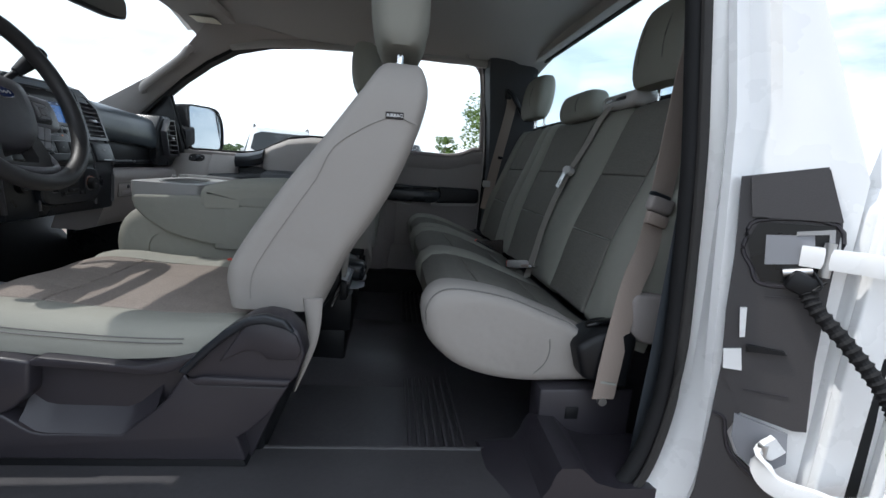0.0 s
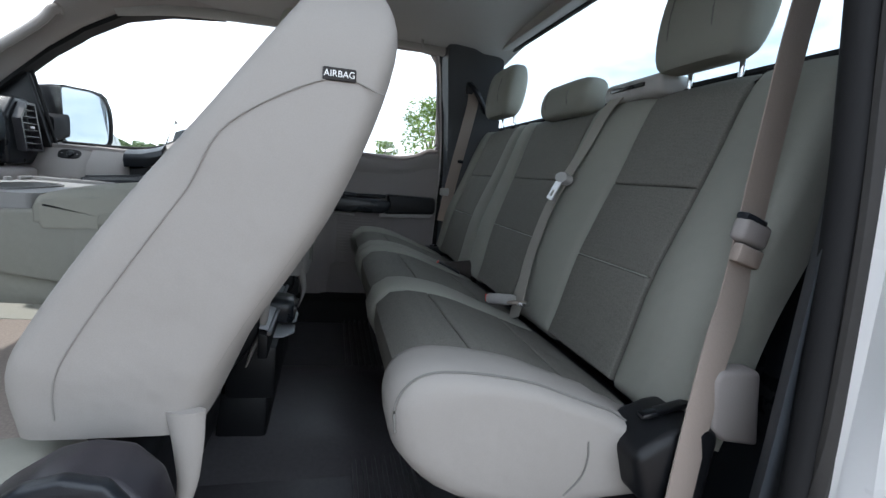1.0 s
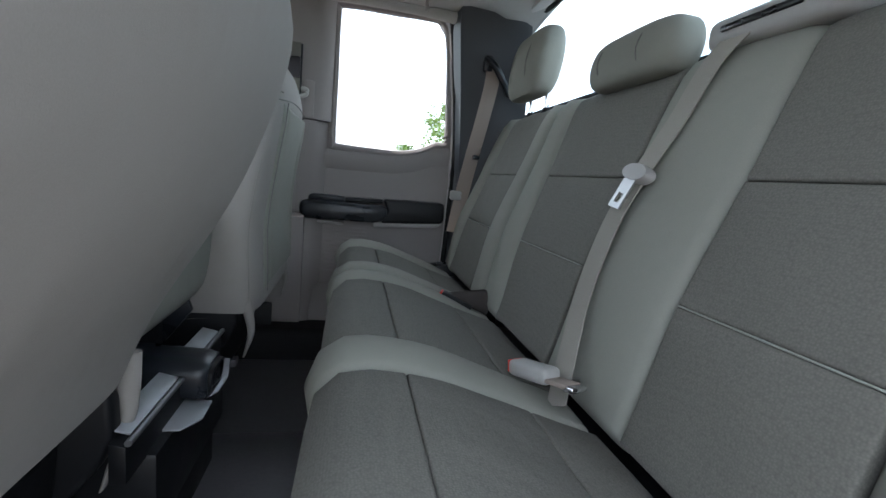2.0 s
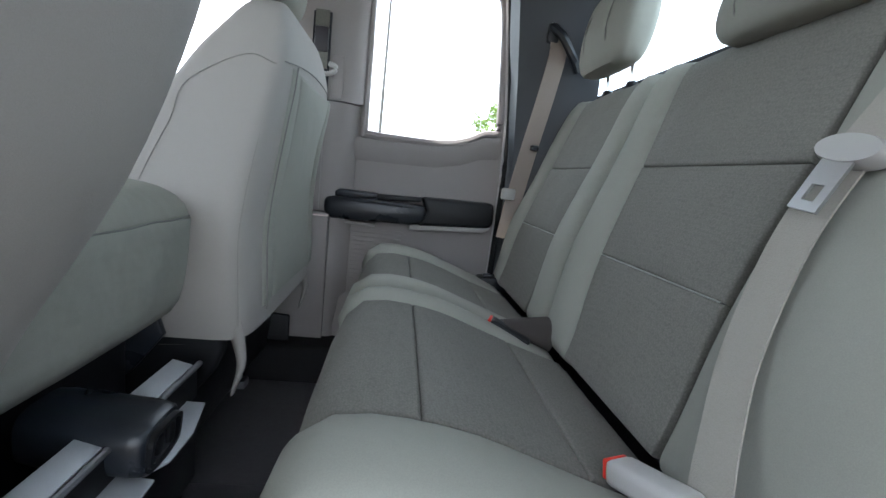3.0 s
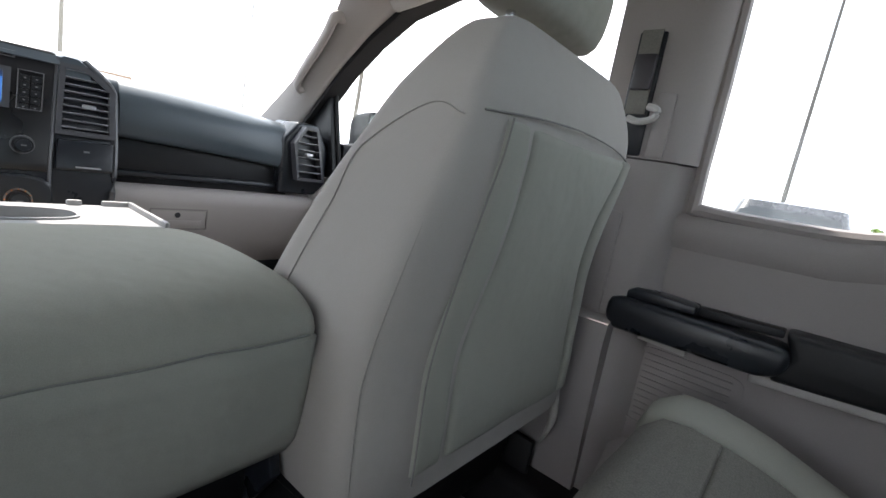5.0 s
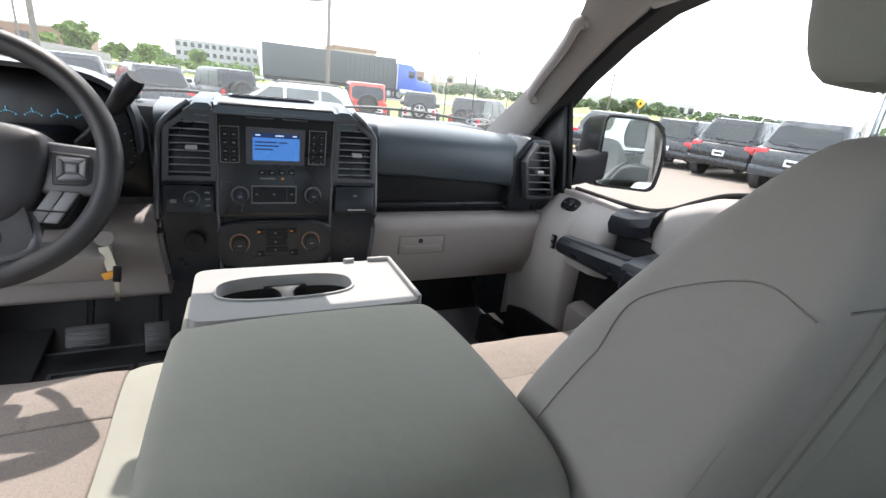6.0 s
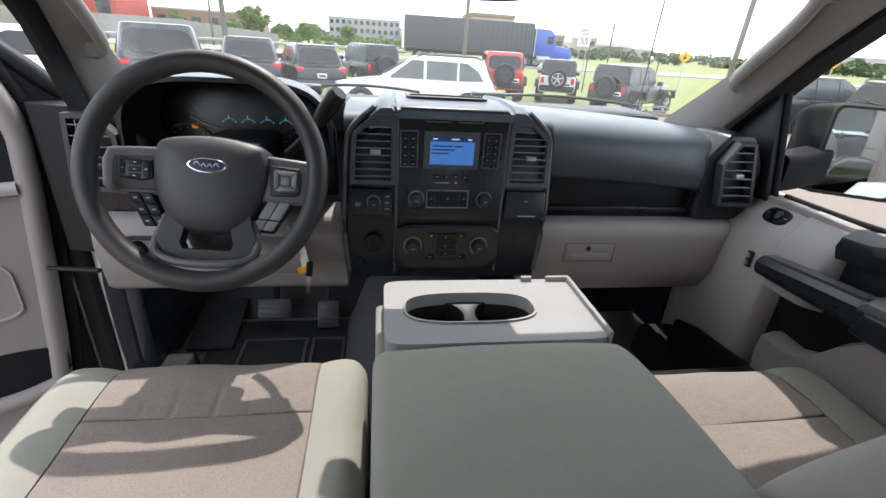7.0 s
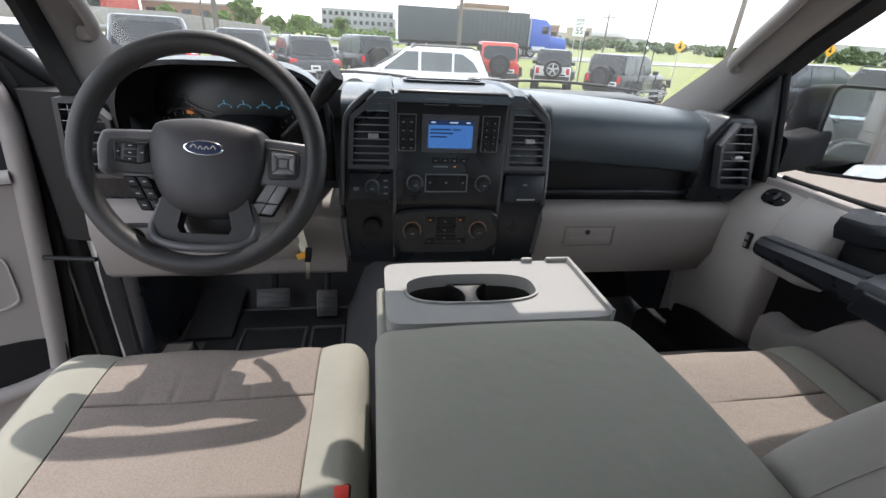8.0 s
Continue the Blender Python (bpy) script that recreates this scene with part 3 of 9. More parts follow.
upper = [i for i in range(len(CUSH.p)) if CUSH.s[i] > CUSH.where(z=1.035)]
vX = CUSH.s[min(upper, key=lambda i: abs(CUSH.p[i][0] - 0.695))]
vR = CUSH.s[min(upper, key=lambda i: abs(CUSH.p[i][0] - 0.850))]

bench_p = thing("rear_bench", (0.9, 0.46, FLOOR_Z), "grey cloth rear bench section with dark woven inserts", "bench seat", "rear bench sections")
for y0, y1, k in ((0.635, 0.715, "bolster"), (0.384, 0.635, "insert"), (0.288, 0.384, "bolster")):
    rear_back(bench_p, y0, y1, k)
for y0, y1, k in ((0.585, 0.70, "bolster"), (0.328, 0.585, "insert"), (0.272, 0.328, "bolster")):
    rear_cushion(bench_p, y0, y1, k)
bench_d = thing("rear_bench", (0.9, -0.23, FLOOR_Z), "wide grey cloth rear bench section with two dark woven inserts", "bench seat", "rear bench sections")
for y0, y1, k in ((0.155, 0.276, "bolster"), (-0.092, 0.155, "insert"), (-0.300, -0.092, "bolster"), (-0.508, -0.300, "insert"), (-0.655, -0.508, "bolster")):
    rear_back(bench_d, y0, y1, k)
for y0, y1, k in ((0.186, 0.242, "bolster"), (-0.142, 0.186, "insert"), (-0.245, -0.142, "bolster"), (-0.545, -0.245, "insert")):
    rear_cushion(bench_d, y0, y1, k)
bm = B()
outline = [(p[0] - 0.018 * min(1.0, max(0.0, (0.75 - p[0]) / 0.1)), p[1] + 0.006 * (p[1] > 0.98)) for p in CUSH.p[::3]] + [CUSH.p[-1], (0.955, 0.93)]
cx, cz = 0.77, 0.962
rings = []
for y, s, lift in ((-0.646, 0.72, 0.002), (-0.644, 0.84, 0.003), (-0.638, 0.92, 0.004), (-0.628, 0.965, 0.005), (-0.612, 0.995, 0.006), (-0.590, 1.0, 0.006), (-0.568, 1.0, 0.004), (-0.552, 0.985, 0.004), (-0.545, 0.95, 0.0)):
    rings.append([(cx + (x - cx) * s, y, cz + (z - cz) * s + (lift if z > cz else 0.0)) for x, z in outline])
loft(bm, rings)
ob_ = part("cushion_bolster", bm, CLOTH_SIDE, bench_d, "pale grey outer side of the cushion", 60)
bm = B()
edge_line = rings[3][min(range(len(rings[3])), key=lambda i: rings[3][i][0]) - 2:-3]
tube(bm, catmull([(x, y - 0.002, z + 0.0006) for x, y, z in edge_line], 2), 0.0014, 6)
part("bolster_seam", bm, SEAM, ob_)
bm = B()
tube(bm, catmull([(0.793, -0.6460, 0.892), (0.812, -0.6472, 0.915), (0.818, -0.6472, 0.940), (0.816, -0.6460, 0.962)], 5), 0.0012, 6)
part("bolster_seam", bm, SEAM, ob_)
for bench, y0, y1 in ((bench_p, 0.24, 0.70), (bench_d, -0.64, 0.21)):
    bm = B()
    box(bm, 1.105, 1.13, y0, y1, 0.93, 1.43, 0.008)
    part("backrest_shell", bm, DARK, bench)
    bm = B()
    box(bm, 0.76, 0.98, y0 + 0.02, y1 - 0.02, 0.90, 0.945, 0.02)
    part("seat_pan", bm, BLACK, bench)
    for y in (y0 + 0.04, y1 - 0.10):
        bm = B()
        prism(bm, [(0.86, FLOOR_Z), (1.05, FLOOR_Z), (1.05, 0.93), (0.86, 0.915), (0.82, 0.88)], "y", y, y + 0.06, 0.006)
        part("leg", bm, SEATBASE, bench)

# the driver's side end bracket with its square hole, and the storage box end
bm = B()
prism(bm, [(0.812, 0.70), (0.99, 0.70), (0.99, 0.875), (0.804, 0.869)], "y", -0.662, -0.60, 0.008)
part("end_bracket", bm, SEATBASE, bench_d)
bm = B()
box(bm, 0.858, 0.883, -0.665, -0.661, 0.811, 0.835, 0.003)
part("bracket_hole", bm, BLACK, bench_d)
bm = B()
prism(bm, [(0.873, 0.900), (0.962, 0.882), (0.968, 0.985), (0.945, 1.000), (0.915, 0.996), (0.885, 0.984), (0.853, 0.962)], "y", -0.685, -0.60, 0.012, 3)
cover = part("hinge_cover", bm, BLACK, bench_d, "black plastic recliner cover")
bm = B()
obox(bm, (0.915, -0.645, 1.000), (0.07, 0.014, 0.008), pose(0, 0, 0, 0, -14, 0), 0.003)
part("slot", bm, GLOSSBLACK, cover)
bm = B()
prism(bm, [(0.885, 0.94), (0.985, 0.93), (0.985, 0.985), (0.885, 0.975)], "y", 0.655, 0.715, 0.006, 2)
cover = part("hinge_cover", bm, BLACK, bench_p, "black plastic recliner cover")
bm = B()
box(bm, 0.90, 0.96, 0.675, 0.69, 0.976, 0.984, 0.002)
part("slot", bm, GLOSSBLACK, cover)
bm = B()
prism(bm, [(0.943, 1.052), (0.952, 1.064), (1.01, 1.064), (1.03, 0.965), (0.975, 0.974), (0.954, 0.990)], "y", -0.682, -0.652, 0.007, 3)
part("side_flap", bm, GREY, bench_d, "grey vinyl flap over the hinge")


def rear_headrest(y, hw, z0, z1, x, tilt, raised, label):
    h = thing("headrest", (x, y, z0), label, "headrest", "rear headrests")
    bm = B()
    rings = []
    n = 12
    for k in range(n + 1):
        a = math.pi * k / n
        z = (z0 + z1) / 2 - math.cos(a) * (z1 - z0) / 2
        e = max(0.10, math.sin(a) ** 0.42)
        rings.append(ring_xy(x + tilt * (z - z0), y, z, 0.046 * e, hw * (0.55 + 0.45 * e), 36, 3.4))
    loft(bm, rings)
    pad = part("pad", bm, CLOTH, h)
    for dy in (-0.47, 0.47):
        bm = B()
        tube(bm, [(x + tilt * (z - z0) - 0.0475 * max(0.1, math.sin(math.pi * (z - z0) / (z1 - z0)) ** 0.42), y + dy * hw, z) for z in [z0 + (z1 - z0) * q / 10 for q in range(2, 9)]], 0.0012, 6)
        part("piping", bm, SEAM, pad)
    for dy in (-0.055, 0.055):
        bm = B()
        cyl(bm, (x + 0.034, y + dy, z0 - raised - 0.03), (x + 0.030, y + dy, z0 + 0.03), 0.0055, seg=12)
        part("post", bm, CHROME, h)
        bm = B()
        cyl(bm, (x + 0.034, y + dy, 1.446), (x + 0.034, y + dy, 1.458), 0.014, 0.011, 14)
        part("collar", bm, BLACK, h)
    return h


rear_headrest(0.50, 0.115, 1.485, 1.655, 1.075, 0.10, 0.04, "upright grey cloth headrest raised on two steel posts")
rear_headrest(0.02, 0.122, 1.436, 1.524, 1.085, 0.10, 0.01, "low grey cloth headrest on the middle of the bench")
hd = rear_headrest(-0.395, 0.104, 1.480, 1.668, 1.098, 0.10, 0.05, "grey cloth headrest raised above the bench")
bm = B()
cyl(bm, (1.110, -0.494, 1.585), (1.110, -0.504, 1.585), 0.017, 0.014, 20)
part("fold_button", bm, DARK, hd, "round dark folding button")
guide = thing("belt_guide", (1.10, -0.24, 1.445), "light grey plastic belt guide on top of the bench", "belt guide")
bm = B()
box(bm, 1.075, 1.15, -0.325, -0.145, 1.447, 1.488, 0.014, 3)
part("housing", bm, BUCKLE, guide)
bm = B()
box(bm, 1.071, 1.08, -0.285, -0.175, 1.466, 1.474, 0.002)
part("slot", bm, GLOSSBLACK, guide)

# ---- front seats ----
def front_seat(side, yc, sections, label, skirt, cush_dx, base_dx, airbag):
    seat = thing("front_seat", (0.1, yc, FLOOR_Z), label, "car seat", "front seats")
    n = 64
    bm = B()
    pts = catmull([(xf, xr, z) for z, xf, xr, w in sections], 4)
    wid = catmull([(w, 0, 0) for z, xf, xr, w in sections], 4)
    rings = [ring_xy((p.x + p.y) / 2, yc, p.z, (p.y - p.x) / 2, w.x, n, 8.0) for p, w in zip(pts, wid)]
    def flare(y, z):
        """The shell widens towards the middle of the cab below the shoulders."""
        if side > 0:
            return y - 0.034 * min(1.0, max(0.0, (1.34 - z) / 0.24)) * max(0.0, (yc - y) / 0.22)
        return y + 0.055 * min(1.0, max(0.0, (1.43 - z) / 0.06)) * max(0.0, (y - yc) / 0.22)
    rings = [[(x, flare(y, z), z) for x, y, z in ring] for ring in rings]
    loft(bm, rings)
    back = part("backrest", bm, CLOTH_SIDE, seat, "pale grey upholstered shell")
    order = sorted(range(len(pts)), key=lambda i: pts[i].z)
    zz = [pts[i].z for i in order]
    def xr_at(z):
        return float(np.interp(z, zz, [pts[i].y for i in order]))
    def xf_at(z):
        return float(np.interp(z, zz, [pts[i].x for i in order]))
    def w_at(z):
        return float(np.interp(z, zz, [wid[i].x for i in order]))
    # seams along the sides of the shell and across its back
    zs = [z for z, *_ in sections]
    z_hi, z_lo = max(zs) - 0.03, min(zs) + 0.02
    for sy in (-1, 1):
        bm = B()
        tube(bm, [(xr_at(z) - 0.010 - 0.004, flare(yc + sy * w_at(z) * 0.955, z), z) for z in [z_lo + (z_hi - 0.02 - z_lo) * k / 30 for k in range(31)]], 0.0009, 6)
        part("rear_seam", bm, PIPING, back)
        bm = B()
        tube(bm, [(xf_at(z) + (xr_at(z) - xf_at(z)) * (0.28 + 0.0 * q), flare(yc + sy * (w_at(z) + 0.0004), z), z) for q, z in [(k / 30, z_lo + (z_hi - 0.18 - z_lo) * k / 30) for k in range(31)]], 0.0008, 6)
        part("side_seam", bm, PIPING, back)
    # the curved seam that closes each side panel below the label
    top = z_hi - 0.06
    for sy in (-1, 1):
        bm = B()
        zq = z_hi - 0.18
        c = [(xf_at(zq) + 0.28 * (xr_at(zq) - xf_at(zq)), zq), (xf_at(top - 0.06) + 0.036, top - 0.062), (xf_at(top) * 0.45 + xr_at(top) * 0.55, top - 0.014), (xr_at(top) - 0.012, top - 0.022)]
        tube(bm, [(v.x, flare(yc + sy * (w_at(v.z) * 0.998 + 0.0012), v.z), v.z) for v in catmull([(x, 0, z) for x, z in c], 6)], 0.0008, 6)
        part("side_seam", bm, PIPING, back)
    # front inserts
    fp = Profile([(xf_at(z) + 0.012, z) for z in [z_lo + 0.02 + (z_hi - z_lo - 0.06) * k / 8 for k in range(9)]])
    cuts = [0.0, fp.length * 0.33, fp.length * 0.66, fp.length]
    for a, b in zip(cuts, cuts[1:]):
        bm = B()
        pillow(bm, fp, yc - 0.15, yc + 0.15, a + 0.001, b - 0.001, 0.02, r=0.008, crown=0.004)
        part("back_panel", bm, INSERT_FRONT, seat, "taupe woven insert panel")
    # back panel: a map pocket with vertical seams
    bp = Profile([(xr_at(z) + 0.004, z) for z in [top - 0.015 - (top - 0.015 - z_lo - 0.01) * k / 10 for k in range(11)]])
    if side > 0:
        bm = B()
        z_top, z_end = bp.at(0.001)[0].z, bp.at(bp.length - 0.001)[0].z
        def crease(bm):
            """The seams of the panel swing inwards below the shoulders."""
            for v in bm.verts:
                f = math.sin(math.pi * min(1.0, max(0.0, (z_top - v.co.z) / (0.62 * (z_top - z_end)))))
                for y, bow in ((yc - 0.114, 0.016), (yc + 0.168, -0.034)):
                    v.co.y += bow * f * max(0.0, 1 - abs(v.co.y - y) / 0.09)
                v.co.y = flare(v.co.y, v.co.z)
            return bm
        pillow(bm, bp, yc - 0.112, yc + 0.166, 0.0, bp.length, 0.012, r=0.011, crown=0.007, ny=12, nv=20, wave=0.005)
        panel = part("map_pocket", crease(bm), CLOTH, seat, "grey cloth seatback panel", 70)
        for ya, yb in ((yc - 0.160, yc - 0.116), (yc + 0.170, yc + 0.199)):
            bm = B()
            pillow(bm, bp, ya, yb, 0.0, bp.length, 0.012, r=0.008, crown=0.004, ny=5, nv=20, wave=0.002)
            part("edge_strip", crease(bm), CLOTH, seat, "", 70)
        for y, bow in ((yc - 0.163, 0.0),):
            bm = B()
            line = []
            for k in range(25):
                v = bp.length * k / 24
                p, nn = bp.at(min(v, bp.length - 1e-4))
                q = p + nn * 0.0045
                line.append((q.x, flare(y, q.z), q.z))
            tube(bm, line, 0.0011, 6)
            part("panel_seam", bm, SEAM, panel)
        bm = B()
        q = bp.at(0.001)[0]
        tube(bm, [(q.x + 0.0035 - 0.012 * abs(k / 7 - 1) ** 4, yc - 0.192 + 0.384 * k / 14, q.z + 0.002 + 0.012 * math.sin(math.pi * k / 14)) for k in range(15)], 0.0011, 6)
        part("panel_seam", bm, SEAM, panel)
    # skirt behind the hinge
    for sy in (-1, 1):
        bm = B()
        c = catmull([(x, 0, z) for x, z in skirt], 5)
        wids = [0.030 * (1 - k / (len(c) - 1)) ** 0.9 + 0.004 for k in range(len(c))]
        loft(bm, [[(p.x - w * (0.5 + 0.5 * math.cos(a)), yc + sy * 0.2125 + 0.0075 * math.sin(a), p.z) for a in [2 * math.pi * q / 12 for q in range(12)]] for p, w in zip(c, wids)])
        for v in bm.verts:
            v.co.y = flare(v.co.y, v.co.z)
        part("skirt", bm, CLOTH_SIDE, seat)
    # cushion
    dx = cush_dx
    cp = Profile([(-0.10 + dx, 0.855), (-0.19 + dx, 0.872), (-0.225 + dx, 0.915), (-0.205 + dx, 0.966), (-0.14 + dx, 0.980), (0.0 + dx, 0.972), (0.15 + dx, 0.967), (0.30 + dx, 0.975)])
    L = cp.length
    v1 = cp.where(x=-0.205 + dx) + 0.20
    o = side
    for y0, y1, thick in ((yc + o * 0.165, yc + o * 0.265, 0.085), (yc - o * 0.26, yc - o * 0.175, 0.085)):
        a, b = min(y0, y1), max(y0, y1)
        bm = B()
        pillow(bm, cp, a, b, 0.01, L - 0.004, thick, r=0.034, crown=0.008, ny=6, nv=26, wave=0.003, core=(0.02 + dx, 0.885), rolls=(a < yc, a > yc))
        part("cushion_bolster", bm, CLOTH_LIT, seat)
    y0, y1 = min(yc + o * 0.165, yc - o * 0.175), max(yc + o * 0.165, yc - o * 0.175)
    v1 = cp.where(x=-0.068 + dx) if cp.p[cp.s.index(cp.where(x=-0.068 + dx))][1] > 0.9 else 0.33
    def tuck(y, v):
        """Short creases that run forward from the cross seam."""
        return -sum(d * math.exp(-((y - yc - u - 0.1 * q * (v1 - v)) / 0.0045) ** 2) * max(0.0, 1 - (v1 - v) / w) for u, d, w, q in ((-0.085, 0.0018, 0.05, 0.2), (-0.04, 0.0026, 0.075, -0.2), (0.022, 0.0034, 0.09, 0.1), (0.075, 0.0020, 0.055, -0.1)) if v < v1)
    for a, b in ((0.02, v1), (v1, L - 0.004)):
        bm = B()
        pillow(bm, cp, y0 + 0.001, y1 - 0.001, a + 0.0006, b - 0.0006, 0.085, r=0.004, crown=0.005, ny=90 if side < 0 and b == v1 else 16, nv=30, wave=0.006, core=(0.02 + dx, 0.885), puff=tuck if side < 0 else None)
        part("cushion_panel", bm, INSERT_FRONT, seat, "taupe woven insert panel")
    # welt round the outer side of the cushion
    bm = B()
    for out, low in ((0.2585, 0.011), (0.2625, 0.017)):
        tube(bm, [(p[0], yc + o * out, p[1] - low) for p in cp.p[int(len(cp.p) * 0.28):-6:2]], 0.0013, 6)
    part("welt", bm, SEAM, seat)
    # plastic base
    dx = base_dx
    oy = yc + o * 0.27
    bm = B()
    prism(bm, [(-0.20 + dx, 0.70), (0.32 + dx, 0.70), (0.38 + dx, 0.74), (0.40 + dx, 0.93), (0.33 + dx, 0.975), (0.24 + dx, 0.93), (0.20 + dx, 0.905), (-0.20 + dx, 0.90)], "y", yc - 0.24, yc + 0.24, 0.01)
    base = part("seat_base", bm, BLACK, seat)
    inner_side = yc - o * 0.26
    sides = [(inner_side, yc - o * 0.235)] + ([(oy - o * 0.035, oy + o * 0.01)] if o > 0 else [])
    for yb0, yb1 in sides:
        bm = B()
        prism(bm, [(-0.17 + dx, 0.76), (0.30 + dx, 0.76), (0.36 + dx, 0.80), (0.435 + dx, 0.895), (0.45 + dx, 0.93), (0.448 + dx, 0.975), (0.425 + dx, 1.005), (0.39 + dx, 1.015), (0.345 + dx, 1.005), (0.255 + dx, 0.925), (0.21 + dx, 0.905), (-0.17 + dx, 0.91)], "y", min(yb0, yb1), max(yb0, yb1), 0.008, 3)
        part("side_shield", bm, SEATBASE if yb0 != inner_side else BLACK, seat, "dark plastic side shield")
    for p in ((-0.15 + dx, 0.15), (-0.15 + dx, -0.15), (0.27 + dx, 0.15), (0.27 + dx, -0.15)):
        bm = B()
        box(bm, p[0] - 0.04, p[0] + 0.04, yc + p[1] - 0.02, yc + p[1] + 0.02, FLOOR_Z, 0.71, 0.005)
        part("leg", bm, BLACK, seat)
    for sy in (-0.17, 0.17):
        bm = B()
        box(bm, -0.22 + dx, 0.355 + dx, yc + sy - 0.018, yc + sy + 0.018, FLOOR_Z, FLOOR_Z + 0.022, 0.004)
        rail = part("seat_track", bm, GALV_TRIM, seat, "dark zinc seat track")
        bm = B()
        cyl(bm, (0.335 + dx, yc + sy, FLOOR_Z + 0.022), (0.335 + dx, yc + sy, FLOOR_Z + 0.034), 0.010, seg=6)
        part("bolt", bm, GALV_TRIM, rail)
    # headrest
    zt = max(zs)
    hx = (sections[0][1] + sections[0][2]) / 2 - (0.01 if side < 0 else 0.042)
    bm = B()
    rings = []
    z0, z1 = zt + (0.028 if side < 0 else 0.030), zt + 0.205
    for k in range(13):
        a = math.pi * k / 12
        z = (z0 + z1) / 2 - math.cos(a) * (z1 - z0) / 2
        e = max(0.10, math.sin(a) ** 0.4)
        rings.append(ring_xy(hx - 0.05 * (z - z0), yc, z, 0.056 * e, 0.136 * (0.72 + 0.28 * e), 36, 3.6))
    loft(bm, rings)
    hr = part("headrest", bm, CLOTH, seat, "grey cloth headrest")
    for dy in (-0.065, 0.065):
        bm = B()
        cyl(bm, (hx, yc + dy, zt - 0.04), (hx, yc + dy, zt + 0.05), 0.006, seg=12)
        part("post", bm, CHROME, hr)
    if airbag:
        x, z = airbag
        y = yc + o * (w_at(z) + 0.0015)
        slope = math.atan2(-0.06, 1)
        m = axes((math.cos(0.02), 0, math.sin(0.02)), (-math.sin(0.02), 0, math.cos(0.02)), (0, o, 0), (x, y, z))
        bm = B()
        obox(bm, (0, 0, 0), (0.029, 0.0112, 0.003), Matrix(), 0.001, 1)
        bmesh.ops.transform(bm, matrix=m, verts=bm.verts)
        tag = part("airbag_label", bm, LABELBLACK, back, "small black cloth label with white lettering")
        text_mesh("AIRBAG", 0.0078, m @ Matrix.Translation((0, 0, 0.0018)), "lettering", WHITE, tag)
    return seat


driver = front_seat(-1, -0.440, [(1.434, 0.498, 0.536, 0.10), (1.422, 0.474, 0.549, 0.16), (1.375, 0.444, 0.560, 0.198), (1.30, 0.392, 0.543, 0.212), (1.20, 0.318, 0.503, 0.217), (1.10, 0.254, 0.444, 0.217), (1.05, 0.233, 0.418, 0.217), (0.995, 0.240, 0.396, 0.212)],
                    "pale grey driver's bucket seat with taupe woven inserts", [(0.402, 1.02), (0.400, 0.975), (0.392, 0.929), (0.362, 0.850)], 0.0, -0.065, (0.504, 1.334))
passenger = front_seat(1, 0.445, [(1.474, 0.415, 0.445, 0.10), (1.462, 0.400, 0.457, 0.155), (1.41, 0.366, 0.473, 0.194), (1.36, 0.330, 0.475, 0.210), (1.28, 0.284, 0.465, 0.222), (1.175, 0.236, 0.452, 0.229), (1.10, 0.218, 0.448, 0.232), (1.0, 0.214, 0.452, 0.232), (0.95, 0.225, 0.452, 0.226)],
                       "pale grey front passenger seat with taupe woven inserts", [(0.430, 1.06), (0.437, 1.0), (0.447, 0.945), (0.449, 0.905), (0.433, 0.858)], 0.075, -0.03, None)

# driver's seat: outboard shield with its scooped tray, recliner lever and ledges
bm = B()  # back of the scoop
prism(bm, [(-0.25, 0.70), (0.28, 0.70), (0.345, 0.86), (0.375, 0.92), (0.365, 0.985), (0.26, 0.955), (0.20, 0.932), (-0.25, 0.930)], "y", -0.700, -0.665, 0.004)
shield = part("side_shield", bm, SEATBASE, driver, "dark plastic side shield with a scooped tray")
bm = B()  # below and behind the scoop
prism(bm, [(-0.25, 0.765), (0.300, 0.765), (0.286, 0.806), (0.306, 0.818), (0.340, 0.853), (0.364, 0.896), (0.224, 0.897), (0.208, 0.912), (0.187, 0.877), (0.166, 0.853), (0.135, 0.826), (0.115, 0.808), (0.0, 0.808), (-0.016, 0.812), (-0.053, 0.838), (-0.25, 0.842)], "y", -0.730, -0.690, 0.004, 3)
part("lower_shield", bm, SEATBASE, shield)
bm = B()  # ahead of the scoop
prism(bm, [(-0.25, 0.838), (-0.056, 0.836), (-0.034, 0.850), (-0.014, 0.872), (-0.010, 0.924), (-0.048, 0.929), (-0.25, 0.930)], "y", -0.728, -0.690, 0.005, 3)
part("front_shield", bm, SEATBASE, shield)
bm = B()  # round hinge cover
prism(bm, [(0.208, 0.915), (0.237, 0.953), (0.27, 0.987), (0.303, 1.009), (0.328, 1.015), (0.357, 1.010), (0.379, 0.987), (0.389, 0.950), (0.378, 0.915), (0.364, 0.898), (0.224, 0.899)], "y", -0.732, -0.680, 0.007, 3)
part("hinge_shield", bm, SEATBASE, shield)
bm = B()  # rim above the scoop
prism(bm, [(-0.030, 0.916), (0.06, 0.912), (0.14, 0.906), (0.18, 0.909), (0.206, 0.922), (0.222, 0.940), (0.18, 0.928), (0.14, 0.920), (0.0, 0.930)], "y", -0.724, -0.690, 0.004)
part("tray_rim", bm, SEATBASE, shield)
bm = B()  # sloping tray floor
